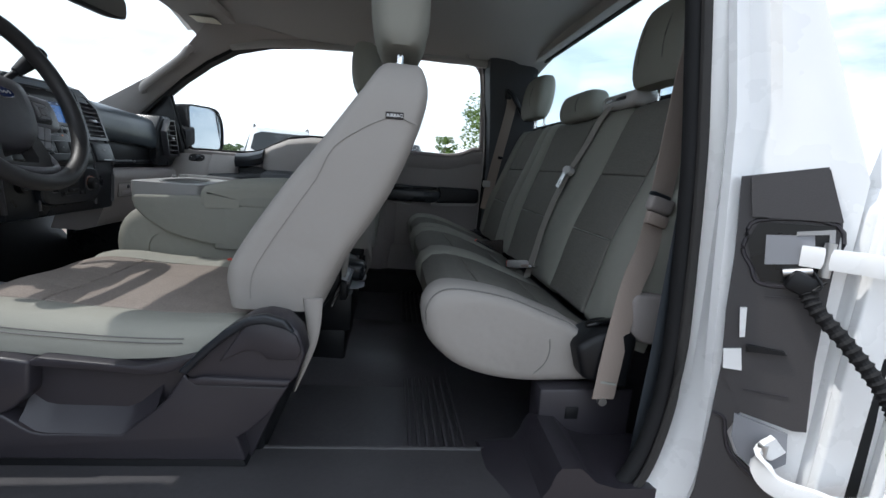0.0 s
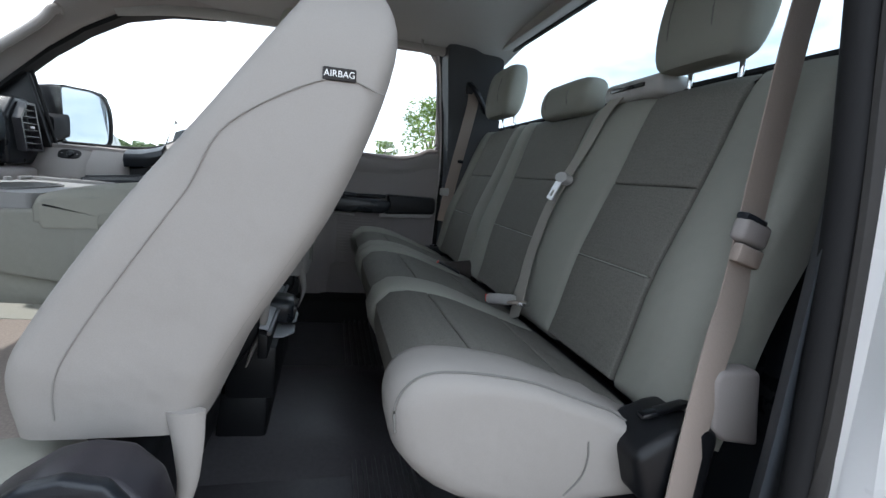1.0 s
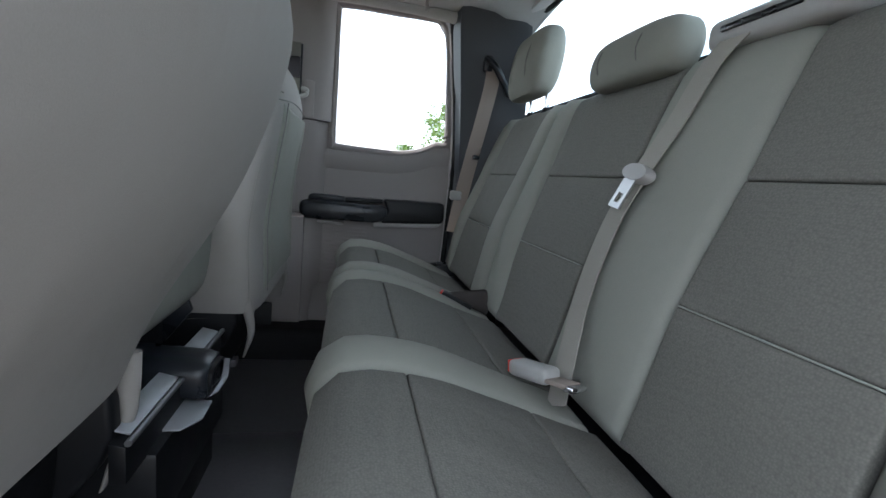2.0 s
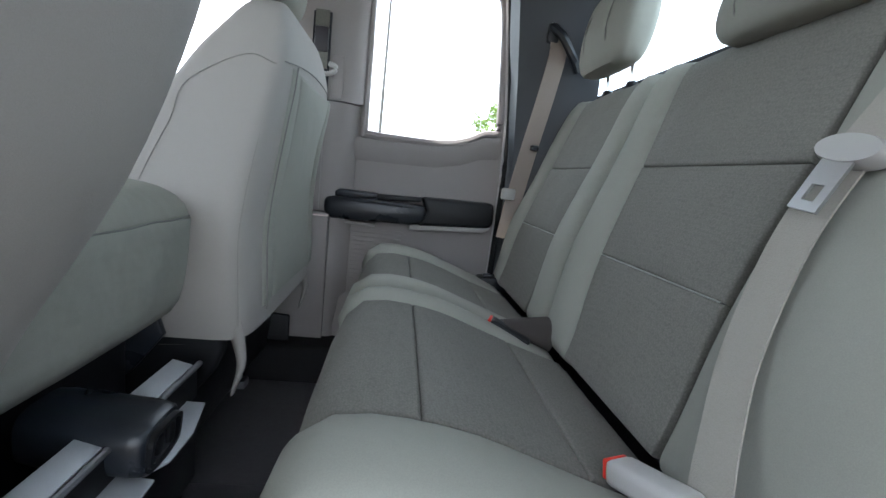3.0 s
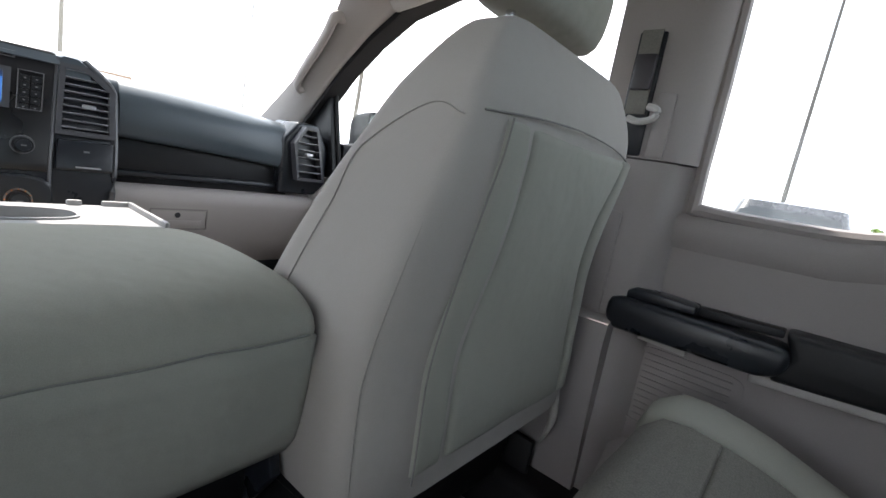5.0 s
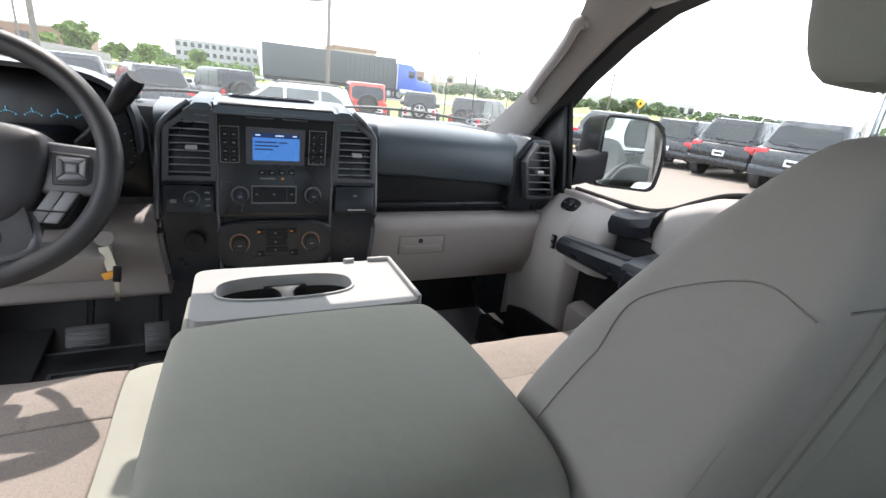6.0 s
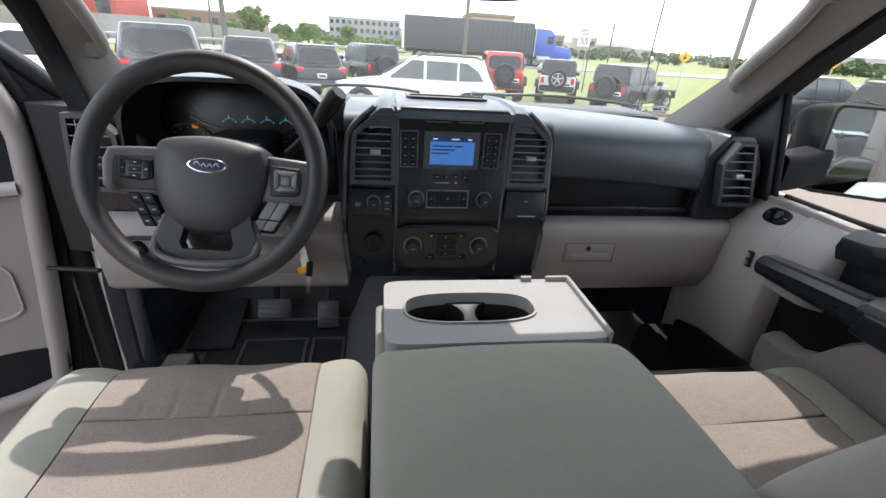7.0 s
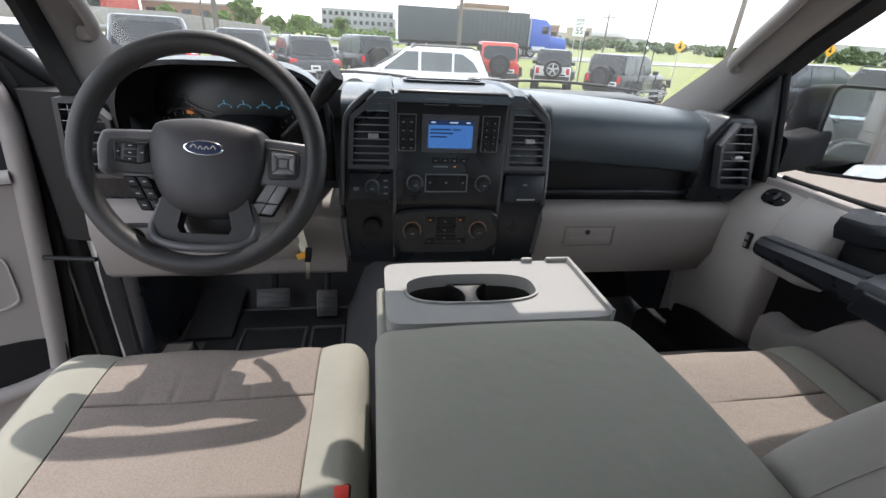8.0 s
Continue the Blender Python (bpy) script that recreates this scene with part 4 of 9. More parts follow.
loft(bm, [[(-0.030, y, z0 + 0.020), (-0.008, y, z0 + 0.003), (0.010, y, z0), (0.112, y, z0 - 0.001), (0.130, y, z0 + 0.008), (0.165, y, z0 + 0.040), (0.165, y, 0.79), (-0.030, y, 0.79)] for y, z0 in ((-0.728, 0.809), (-0.716, 0.820), (-0.699, 0.842))])
part("tray_floor", bm, SEATBASE, shield)
bm = B()
prism(bm, [(0.204, 0.922), (0.238, 0.960), (0.273, 0.993), (0.304, 1.013), (0.330, 1.019), (0.358, 1.012), (0.374, 0.990), (0.355, 0.998), (0.328, 1.004), (0.302, 0.998), (0.270, 0.974), (0.234, 0.938), (0.216, 0.918)], "y", -0.744, -0.730, 0.004, 3)
part("recline_lever", bm, DARK, driver, "dark curved recliner lever")
bm = B()
prism(bm, [(0.262, 0.938), (0.300, 0.957), (0.320, 0.958), (0.334, 0.944), (0.378, 0.945), (0.384, 0.962), (0.376, 0.984), (0.356, 1.000), (0.328, 1.005), (0.300, 0.998)], "y", -0.738, -0.730, 0.003, 2)
part("lever_boss", bm, SEATBASE, shield)
bm = B()
prism(bm, [(0.214, 0.908), (0.228, 0.898), (0.364, 0.900), (0.370, 0.910), (0.240, 0.914)], "y", -0.739, -0.728, 0.004)
part("shield_ledge", bm, SEATBASE, shield)
bm = B()  # foot of the shield on the sill
prism(bm, [(-0.25, 0.70), (0.31, 0.70), (0.302, 0.745), (0.290, 0.775), (-0.25, 0.768)], "y", -0.724, -0.690, 0.004)
part("shield_foot", bm, BLACK, shield)

# ---- passenger side doors (shut) ----
def mix_side(rings):
    return [[tuple(p) for p in r] for r in rings]

door_p = thing("door_1", (0.0, 0.80, 0.70), "shut front passenger door with light grey trim and dark pull", "car door", "", "structure")
bm = B()
prism(bm, [(-0.66, 0.70), (0.485, 0.70), (0.485, 1.335), (0.30, 1.345), (0.12, 1.342), (0.02, 1.325), (-0.05, 1.292), (-0.11, 1.258), (-0.20, 1.243), (-0.44, 1.240), (-0.53, 1.20), (-0.66, 1.05)], "y", 0.772, 0.80, 0.006)
part("door_panel", bm, GREY, door_p)
# Sunlight on the bulge is put into its paler plastic colour.
bm = B()
loft(bm, mix_side([[(x, 0.795, zt + 0.004), (x, 0.784 + d, zt - 0.003), (x, 0.752 + d, zt - 0.036), (x, 0.724 + d, zt - 0.066), (x, 0.704 + d, zt - 0.125), (x, 0.708 + d, 0.96), (x, 0.722 + d, 0.82), (x, 0.76 + d * 0.4, 0.72), (x, 0.795, 0.71)]
     for x, d, zt in ((-0.625, 0.045, 1.08), (-0.57, 0.022, 1.165), (-0.50, 0.004, 1.215), (-0.44, 0.0, 1.241), (-0.345, 0.0, 1.243), (-0.318, 0.003, 1.244), (-0.306, 0.014, 1.242), (-0.300, 0.05, 1.235))]))
part("front_bulge", bm, GREY_L, door_p, "moulded front of the door trim, its grey paled for sunlight", 60)
bm = B()  # dark padded sill piece
loft(bm, mix_side([[(x, 0.80, z + 0.006), (x, 0.765, z + 0.006), (x, 0.738, z - 0.01), (x, 0.732, z - 0.03), (x, 0.742, z - 0.055), (x, 0.80, z - 0.055)] for x, z in ((-0.205, 1.238), (-0.15, 1.243), (-0.10, 1.258), (-0.085, 1.266))]))
part("sill_pad", bm, DARK, door_p)
bm = B()  # light upper rear panel with its bowl-shaped front end
loft(bm, mix_side([[(x, 0.80, zt), (x, 0.768, zt - 0.002), (x, 0.748 + d, zt - 0.03), (x, 0.742 + d, (zt + zb) / 2), (x, 0.748 + d, zb + 0.012), (x, 0.80, zb)]
     for x, d, zt, zb in ((-0.098, 0.025, 1.255, 1.180), (-0.085, 0.008, 1.268, 1.172), (-0.05, 0.0, 1.292, 1.166), (0.02, 0.0, 1.326, 1.166), (0.12, 0.0, 1.344, 1.168), (0.30, 0.0, 1.346, 1.172), (0.40, 0.0, 1.342, 1.174))]))
part("upper_trim", bm, GREY_L, door_p, "", 60)
# Rear end of the bulge, paled for sunlight in the same way.
bm = B()
loft(bm, mix_side([[(x, 0.795, 1.246), (x, 0.782, 1.242), (x, 0.752, 1.208), (x, 0.724 + d, 1.178), (x, 0.710 + d, 1.118), (x, 0.718 + d, 1.065), (x, 0.795, 1.050)] for x, d in ((-0.312, 0.0), (-0.26, 0.0), (-0.225, 0.003), (-0.206, 0.012), (-0.197, 0.040))]))
part("front_bulge", bm, GREY_L, door_p, "", 60)
bm = B()
box(bm, -0.31, -0.04, 0.766, 0.774, 0.925, 1.19, 0.004)
part("recess", bm, BLACK, door_p, "black recess behind the pull")
ARMTOP = mat("satin_slate_armrest_top", (0.055, 0.060, 0.068), 0.36, vary=0.05, bump=0.15, bump_scale=900)
bm = B()  # pull bar: a boxy bar returning to the door at its front end
loft(bm, mix_side([[(x, 0.708 + o, zb), (x, 0.676 + o, zb + 0.004), (x, 0.668 + o, zb + 0.016), (x, 0.669 + o, zt - 0.014), (x, 0.679 + o, zt - 0.002), (x, 0.708 + o, zt)] for x, o, zb, zt in ((-0.318, 0.030, 1.104, 1.134), (-0.312, 0.010, 1.100, 1.138), (-0.300, 0.0, 1.098, 1.142), (-0.20, 0.0, 1.100, 1.152), (-0.062, 0.0, 1.104, 1.164))]))
pull = part("pull_bar", bm, DARK, door_p, "dark boxy pull bar", 35)
bm = B()
prism(bm, [(-0.318, 1.104), (-0.285, 1.10), (-0.278, 1.142), (-0.316, 1.138)], "y", 0.69, 0.775, 0.006)
part("pull_mount", bm, DARK, pull)
bm = B()
loft(bm, mix_side([[(x, 0.706, z), (x, 0.681, z - 0.001), (x, 0.681, z + 0.003), (x, 0.706, z + 0.004)] for x, z in ((-0.296, 1.1425), (-0.20, 1.1520), (-0.075, 1.1630))]))
part("pull_cap", bm, ARMTOP, pull, "", 20)
bm = B()
prism(bm, [(-0.078, 1.098), (0.385, 1.106), (0.385, 1.158), (-0.064, 1.150)], "y", 0.666, 0.78, 0.010, 3)
arm = part("armrest", bm, DARK, door_p, "dark plastic armrest")
bm = B()
loft(bm, mix_side([[(x, 0.668, z), (x, 0.672, z + 0.010), (x, 0.70, z + 0.022), (x, 0.755, z + 0.028), (x, 0.755, z - 0.01), (x, 0.668, z - 0.006)] for x, z in ((-0.076, 1.146), (-0.066, 1.152), (0.0, 1.156), (0.385, 1.163))]))
part("switch_panel", bm, ARMTOP, arm, "satin slate armrest top", 40)
bm = B()  # lower light trim with pocket lip
loft(bm, mix_side([[(x, 0.79, 0.735), (x, 0.735, 0.74), (x, 0.712, z - 0.04), (x, 0.715, z), (x, 0.74, z + 0.01), (x, 0.79, z + 0.008)] for x, z in ((-0.262, 0.958), (-0.20, 0.955), (-0.155, 0.975), (-0.11, 1.035), (-0.06, 1.082), (0.10, 1.088), (0.48, 1.092))]))
part("lower_trim", bm, GREY, door_p, "", 60)
bm = B()
prism(bm, [(-0.53, 0.70), (-0.515, 0.835), (-0.44, 0.858), (-0.27, 0.876), (0.40, 0.82), (0.40, 0.70)], "y", 0.698, 0.712, 0.004)
part("map_pocket", bm, BLACK, door_p, "dark map pocket")
sw = thing("mirror_switch", (-0.373, 0.755, 1.20), "small dark mirror switch on the door trim", "switch")
SWM = axes((1, 0, 0), (0, 0.68, 0.733), (0, -0.733, 0.68), (-0.373, 0.7540, 1.2085))
bm = B()
loft(bm, [[(p[0], p[1], 0.0035 * k) for p in super_loop(0, 0, 0.034 - 0.002 * k, 0.021 - 0.001 * k, 3, 24)] for k in range(2)])
bmesh.ops.transform(bm, matrix=SWM, verts=bm.verts)
plate = part("plate", bm, GLOSSBLACK, sw)
bm = B()
loft(bm, [[(p[0] + 0.004, p[1], z) for p in super_loop(0, 0, r, r, 2, 20)] for r, z in ((0.012, 0.002), (0.011, 0.008), (0.008, 0.010))])
bmesh.ops.transform(bm, matrix=SWM, verts=bm.verts)
part("toggle", bm, DARK, plate)
for dx in (-0.022, 0.024):
    bm = B()
    box(bm, dx - 0.003, dx + 0.003, -0.001, 0.001, 0.0034, 0.0042)
    bmesh.ops.transform(bm, matrix=SWM, verts=bm.verts)
    part("marking", bm, GLYPH, plate, "", 0)
lk = thing("lock_switch", (-0.352, 0.703, 1.105), "small dark lock rocker on the door trim", "switch")
bm = B()
box(bm, -0.360, -0.344, 0.697, 0.7055, 1.090, 1.130, 0.003)
part("plate", bm, GLOSSBLACK, lk)
for z in (1.101, 1.119):
    bm = B()
    box(bm, -0.356, -0.348, 0.695, 0.699, z - 0.006, z + 0.006, 0.0015)
    part("key_cap", bm, SILVER, lk)
bm = B()
prism(bm, [(-0.63, 1.215), (-0.43, 1.225), (-0.494, 1.47), (-0.53, 1.448), (-0.63, 1.345)], "y", 0.765, 0.80, 0.006)
part("sail_trim", bm, BLACK, door_p, "black triangular sail trim")
for x0 in (-0.446, -0.426):
    bm = B()
    tube(bm, [(x0, 0.785, 1.235), (x0 - 0.032, 0.785, 1.36), (x0 - 0.062, 0.783, 1.474)], 0.006, 8)
    part("window_channel", bm, RUBBER, door_p)
bm = B()
tube(bm, catmull([(-0.41, 0.795, 1.246), (-0.20, 0.795, 1.249), (-0.11, 0.795, 1.264), (-0.03, 0.795, 1.306), (0.04, 0.795, 1.336), (0.15, 0.795, 1.348), (0.47, 0.795, 1.342)], 4), 0.006, 8)
part("window_wiper", bm, RUBBER, door_p)
bm = B()
prism(bm, [(-0.43, 1.22), (0.47, 1.30), (0.47, 1.745), (0.10, 1.748), (-0.08, 1.728), (-0.32, 1.625), (-0.49, 1.48)], "y", 0.812, 0.817)
gl = part("pane", bm, GLASS, door_p)
gl.visible_shadow = False
bm = B()  # outer skin
prism(bm, [(-0.66, 0.55), (0.485, 0.55), (0.485, 1.29), (0.0, 1.275), (-0.10, 1.235), (-0.20, 1.228), (-0.66, 1.22)], "y", 0.87, 0.90, 0.008)
part("door_skin", bm, WHITE, door_p)
bm = B()  # upper frame of the door
tube(bm, catmull([(-0.60, 0.80, 1.385), (-0.50, 0.80, 1.484), (-0.43, 0.797, 1.550), (-0.34, 0.792, 1.620), (-0.21, 0.785, 1.695), (-0.07, 0.778, 1.735), (0.10, 0.772, 1.752), (0.25, 0.768, 1.757), (0.48, 0.768, 1.760)], 5), 0.016, 8)
part("window_frame", bm, BLACK, door_p)

# rear half door
door_r = thing("door_2", (0.65, 0.80, 0.70), "shut rear half door with grey trim and dark armrest", "car door", "", "structure")
def win_loop(x0, x1, z0, z1, r=0.03, sweep=0.04):
    """The window's outline, its lower edge rising towards the rear."""
    pts = [(x0 + r * 0.4, z0), (x0 + (x1 - x0) * 0.3, z0 - 0.004), (x0 + (x1 - x0) * 0.6, z0 - 0.002), (x0 + (x1 - x0) * 0.78, z0 + sweep * 0.35), (x0 + (x1 - x0) * 0.9, z0 + sweep * 0.92), (x1 - r * 0.3, z0 + sweep),
           (x1, z0 + sweep + r), (x1 - 0.012, z0 + (z1 - z0) * 0.6), (x1 - 0.028, z1 - r * 1.4), (x1 - 0.06, z1), ((x0 + x1) / 2, z1 + 0.002), (x0 + 0.01, z1), (x0 - 0.004, z1 - r), (x0 - 0.002, (z0 + z1) / 2), (x0, z0 + r * 0.4)]
    return pts
inner = win_loop(0.548, 0.918, 1.318, 1.745)
outer = []
for x, z in inner:
    tx = 0.36 if x < 0.62 and not (z > 1.70 and x > 0.56) else (0.935 if x > 0.85 else x)
    tz = 0.70 if z < 1.40 and 0.56 < x < 0.90 else (1.79 if z > 1.70 else z)
    outer.append((tx, tz))
outer[0] = (0.36, 0.70)
outer[4], outer[5] = (0.90, 0.70), (0.935, 0.70)
bm = B()
frame_ring(bm, outer, inner, "y", 0.795, 0.83)
part("door_panel", bm, GREY, door_r)
bm = B()  # rolled lip round the window
tube(bm, [(v.x, 0.797, v.y) for v in catmull([(a, b, 0) for a, b in inner], 3, True)], 0.011, 8, closed=True)
part("window_lip", bm, GREY, door_r)
bm = B()
tube(bm, [(v.x, 0.812, v.y) for v in catmull([(a, b, 0) for a, b in inner], 3, True)], 0.008, 8, closed=True)
part("glass_seal", bm, RUBBER, door_r)
bm = B()
prism(bm, win_loop(0.54, 0.925, 1.31, 1.752), "y", 0.820, 0.825)
gl = part("pane", bm, GLASS, door_r)
gl.visible_shadow = False
bm = B()  # shoulder below the window
loft(bm, mix_side([[(x, 0.80, z - 0.005), (x, 0.789, z - 0.010), (x, 0.785, z - 0.03), (x, 0.790, z - 0.06), (x, 0.80, z - 0.075)] for x, z in ((0.505, 1.315), (0.60, 1.314), (0.75, 1.316), (0.82, 1.33), (0.875, 1.352), (0.925, 1.358))]))
part("shoulder", bm, GREY, door_r, "", 70)
bm = B()  # front column: lower and upper cover
loft(bm, mix_side([[(0.362, 0.80, z), (0.364, 0.755, z), (0.44, 0.748, z), (0.492, 0.752, z), (0.512, 0.768, z), (0.530, 0.792, z), (0.535, 0.80, z)] for z in (0.72, 0.9, 1.15, 1.386)]))
part("column_cover", bm, GREY, door_r, "", 50)
bm = B()
loft(bm, mix_side([[(0.362, 0.80, z), (0.364, 0.757, z), (0.44, 0.750, z), (0.50, 0.754, z), (0.535, 0.775, z), (0.546, 0.80, z)] for z in (1.389, 1.5, 1.65, 1.75)]))
part("column_cover", bm, GREY, door_r, "", 50)
bm = B()
box(bm, 0.406, 0.452, 0.7445, 0.752, 1.392, 1.60, 0.004)
slot = part("belt_slot", bm, DARK, door_r)
bm = B()
prism(bm, [(0.385, 1.10), (0.448, 1.10), (0.448, 1.29), (0.385, 1.30)], "y", 0.746, 0.7505, 0.0015)
part("belt_cover", bm, GREY, door_r)
bm = B()
box(bm, 0.40, 0.415, 0.740, 0.748, 1.19, 1.275, 0.003)
part("belt_opening", bm, STEEL, door_r)
bm = B()
box(bm, 0.46, 0.49, 0.7485, 0.7535, 1.392, 1.50, 0.004)
part("adjuster", bm, GREY, door_r)
# armrest
bm = B()
prism(bm, [(0.463, 1.105), (0.478, 1.086), (0.70, 1.088), (0.728, 1.098), (0.738, 1.12), (0.732, 1.142), (0.56, 1.146), (0.475, 1.146), (0.463, 1.135)], "y", 0.728, 0.80, 0.012, 3)
ar = part("armrest", bm, DARK, door_r, "dark plastic armrest")
bm = B()
prism(bm, [(0.715, 1.088), (0.915, 1.100), (0.922, 1.112), (0.920, 1.160), (0.912, 1.168), (0.72, 1.166), (0.735, 1.13)], "y", 0.734, 0.80, 0.010, 3)
part("grab_cup", bm, BLACK, ar, "black grab cup")
bm = B()
prism(bm, [(0.488, 1.142), (0.60, 1.148), (0.60, 1.162), (0.50, 1.166), (0.488, 1.158)], "y", 0.748, 0.80, 0.004)
part("cap", bm, DARK, ar)
bm = B()
prism(bm, [(0.60, 1.145), (0.72, 1.15), (0.72, 1.163), (0.60, 1.160)], "y", 0.765, 0.80, 0.003)
part("cap", bm, BLACK, ar)
bm = B()
prism(bm, [(0.692, 1.072), (0.90, 1.084), (0.918, 1.095), (0.918, 1.104), (0.692, 1.090)], "y", 0.748, 0.80, 0.006, 2)
part("pocket_lip", bm, GREY_L, door_r)
bm = B()
prism(bm, [(0.515, 1.072), (0.60, 1.068), (0.60, 1.078), (0.515, 1.082)], "y", 0.772, 0.80, 0.004)
part("pocket_lip", bm, GREY_L, door_r)
bm = B()
frame_ring(bm, super_loop(0.605, 0.985, 0.088, 0.075, 8), super_loop(0.605, 0.985, 0.084, 0.071, 8), "y", 0.7915, 0.7965)
part("speaker_rim", bm, GREY, door_r)
for k in range(11):
    bm = B()
    box(bm, 0.535, 0.675, 0.7925, 0.7965, 0.925 + 0.012 * k, 0.9285 + 0.012 * k, 0.001, 1)
    part("speaker_slat", bm, GREY, door_r)
bm = B()
loft(bm, mix_side([[(x, 0.80, 0.72), (x, 0.765, 0.722), (x, 0.762, 0.78), (x, 0.772, 0.86), (x, 0.80, 0.875)] for x in (0.50, 0.7, 0.93)]))
part("kick_trim", bm, GREY, door_r, "", 60)
bm = B()
prism(bm, [(0.36, 0.55), (0.97, 0.55), (0.97, 1.30), (0.36, 1.28)], "y", 0.87, 0.90, 0.008)
part("door_skin", bm, WHITE, door_r)
bm = B()  # seals between rear door and pillar
tube(bm, catmull([(0.935, 0.785, 0.72), (0.945, 0.785, 1.1), (0.945, 0.785, 1.36), (0.925, 0.775, 1.55), (0.902, 0.765, 1.70), (0.89, 0.758, 1.755)], 5), 0.011, 8)
structure("trim_seal_passenger", bm, RUBBER, "black rubber door seal at the rear pillar", "seal")
bm = B()
tube(bm, catmull([(0.926, 0.788, 0.72), (0.936, 0.786, 1.1), (0.934, 0.786, 1.36), (0.914, 0.778, 1.55), (0.893, 0.768, 1.70)], 5), 0.0045, 8)
structure("trim_edge_passenger", bm, GREY_L, "pale trim edge along the rear door", "trim")

# passenger's side mirror
mir = thing("side_mirror", (-0.46, 0.94, 1.25), "large black passenger side mirror on a short arm", "side mirror")
MU, MN, MV, MC = Vector((0.545, 0.838, 0)), Vector((0.836, -0.543, 0.075)).normalized(), Vector((-0.063, 0.041, 0.997)), Vector((-0.426, 0.986, 1.348))
def rounded(corners, n=6):
    """A closed outline from corners (x, y, radius)."""
    pts = []
    for i, (x, y, r) in enumerate(corners):
        p, q = Vector((x, y)), [Vector(corners[j % len(corners)][:2]) for j in (i - 1, i + 1)]
        u, v = (q[0] - p).normalized(), (q[1] - p).normalized()
        for k in range(n + 1):
            f = k / n
            pts.append(tuple(p + u * r * (1 - f) ** 2 + v * r * f ** 2))
    return pts
MIRROR_SHAPE = rounded([(-1, -1, 0.16), (0.90, -1, 0.30), (1.02, -0.1, 0.4), (0.90, 0.72, 0.42), (0.52, 1, 0.40), (-1, 1, 0.20)])
def mirror_loop(d, hu, hz, shift=0.0):
    return [MC + MU * (a * hu + shift) + MN * d + MV * b * hz for a, b in MIRROR_SHAPE]
bm = B()
loft(bm, [mirror_loop(d, hu, hz, sh) for d, hu, hz, sh in ((0.0, 0.094, 0.105, 0.0), (-0.026, 0.097, 0.106, -0.010), (-0.070, 0.096, 0.102, -0.034), (-0.112, 0.086, 0.090, -0.050), (-0.136, 0.062, 0.066, -0.056), (-0.142, 0.040, 0.046, -0.057))])
MIRRORSHELL = mat("grained_black_shell", (0.014, 0.014, 0.016), 0.6, vary=0.08, bump=0.5, bump_scale=800, spec=0.08)
part("housing", bm, MIRRORSHELL, mir)
bm = B()
loft(bm, [mirror_loop(0.0, 0.095, 0.106), mirror_loop(0.014, 0.093, 0.104), mirror_loop(0.014, 0.087, 0.098), mirror_loop(0.001, 0.086, 0.097)], cap=False)
part("bezel", bm, RUBBER, mir)
bm = B()
loft(bm, [mirror_loop(0.002, 0.087, 0.098), mirror_loop(0.005, 0.087, 0.098)])
part("mirror_glass", bm, MIRROR, mir, "clear mirror glass", 30)
bm = B()
loft(bm, [[(x + hx * q[0], y, z + hz * q[1]) for q in super_loop(0, 0, 1, 1, 6, 24)] for x, y, z, hx, hz in ((-0.490, 0.800, 1.288, 0.052, 0.046), (-0.484, 0.845, 1.292, 0.046, 0.042), (-0.486, 0.885, 1.300, 0.042, 0.042), (-0.492, 0.925, 1.306, 0.042, 0.044))])
part("arm", bm, MIRRORSHELL, mir)

# ---- dashboard ----
dash = thing("dashboard", (-0.7, 0.0, 0.95), "charcoal dashboard with centre stack, vents and grey lower panels", "dashboard")
SLOTGREY = mat("shadow_gap_grey", (0.17, 0.157, 0.15), 0.7, vary=0.05)
def pad_ring(y, front):
    d = 0.036 * (abs(y) / 0.7) ** 2
    return [(x, y, z - d) for x, z in front] + [(-0.60, y, 1.396 - d), (-0.78, y, 1.388 - d), (-0.96, y, 1.362 - d * 0.6), (-1.03, y, 1.33), (-1.03, y, 1.25), (-0.52, y, 1.25)]
SHORT = [(-0.485, 1.360), (-0.492, 1.377), (-0.515, 1.388)]
FULL = [(-0.500, 1.262), (-0.483, 1.263), (-0.475, 1.272), (-0.472, 1.30), (-0.474, 1.330), (-0.481, 1.352), (-0.494, 1.371), (-0.516, 1.384), (-0.552, 1.392)]
for y0, y1, n, front in ((-0.232, 0.228, 8, SHORT), (0.228, 0.76, 12, FULL), (-0.76, -0.664, 4, SHORT)):
    bm = B()
    loft(bm, [pad_ring(y0 + (y1 - y0) * k / n, front) for k in range(n + 1)])
    part("upper_pad", bm, DASHPAD, dash, "soft charcoal upper pad" if y1 > 0.7 else "", 50)
bm = B()
box(bm, -0.56, -0.505, 0.22, 0.66, 1.14, 1.262, 0.004)
part("shelf_recess", bm, BLACK, dash)
bm = B()
box(bm, -0.53, -0.492, 0.225, 0.655, 1.172, 1.186, 0.005)
part("shelf_strip", bm, DARK, dash)
bm = B()  # light lower panel with the glove box
loft(bm, [[(-0.54, y, 1.158), (-0.462, y, 1.156), (-0.446, y, 1.146), (-0.442, y, 1.12), (-0.452, y, 1.03), (-0.478 - e, y, 0.965), (-0.53 - e, y, 0.948), (-0.62, y, 0.95)] for y, e in ((0.212, 0.0), (0.26, 0.0), (0.5, 0.0), (0.66, 0.0), (0.72, 0.01), (0.755, 0.03))])
lowp = part("lower_panel", bm, GREY, dash, "light grey lower panel", 50)
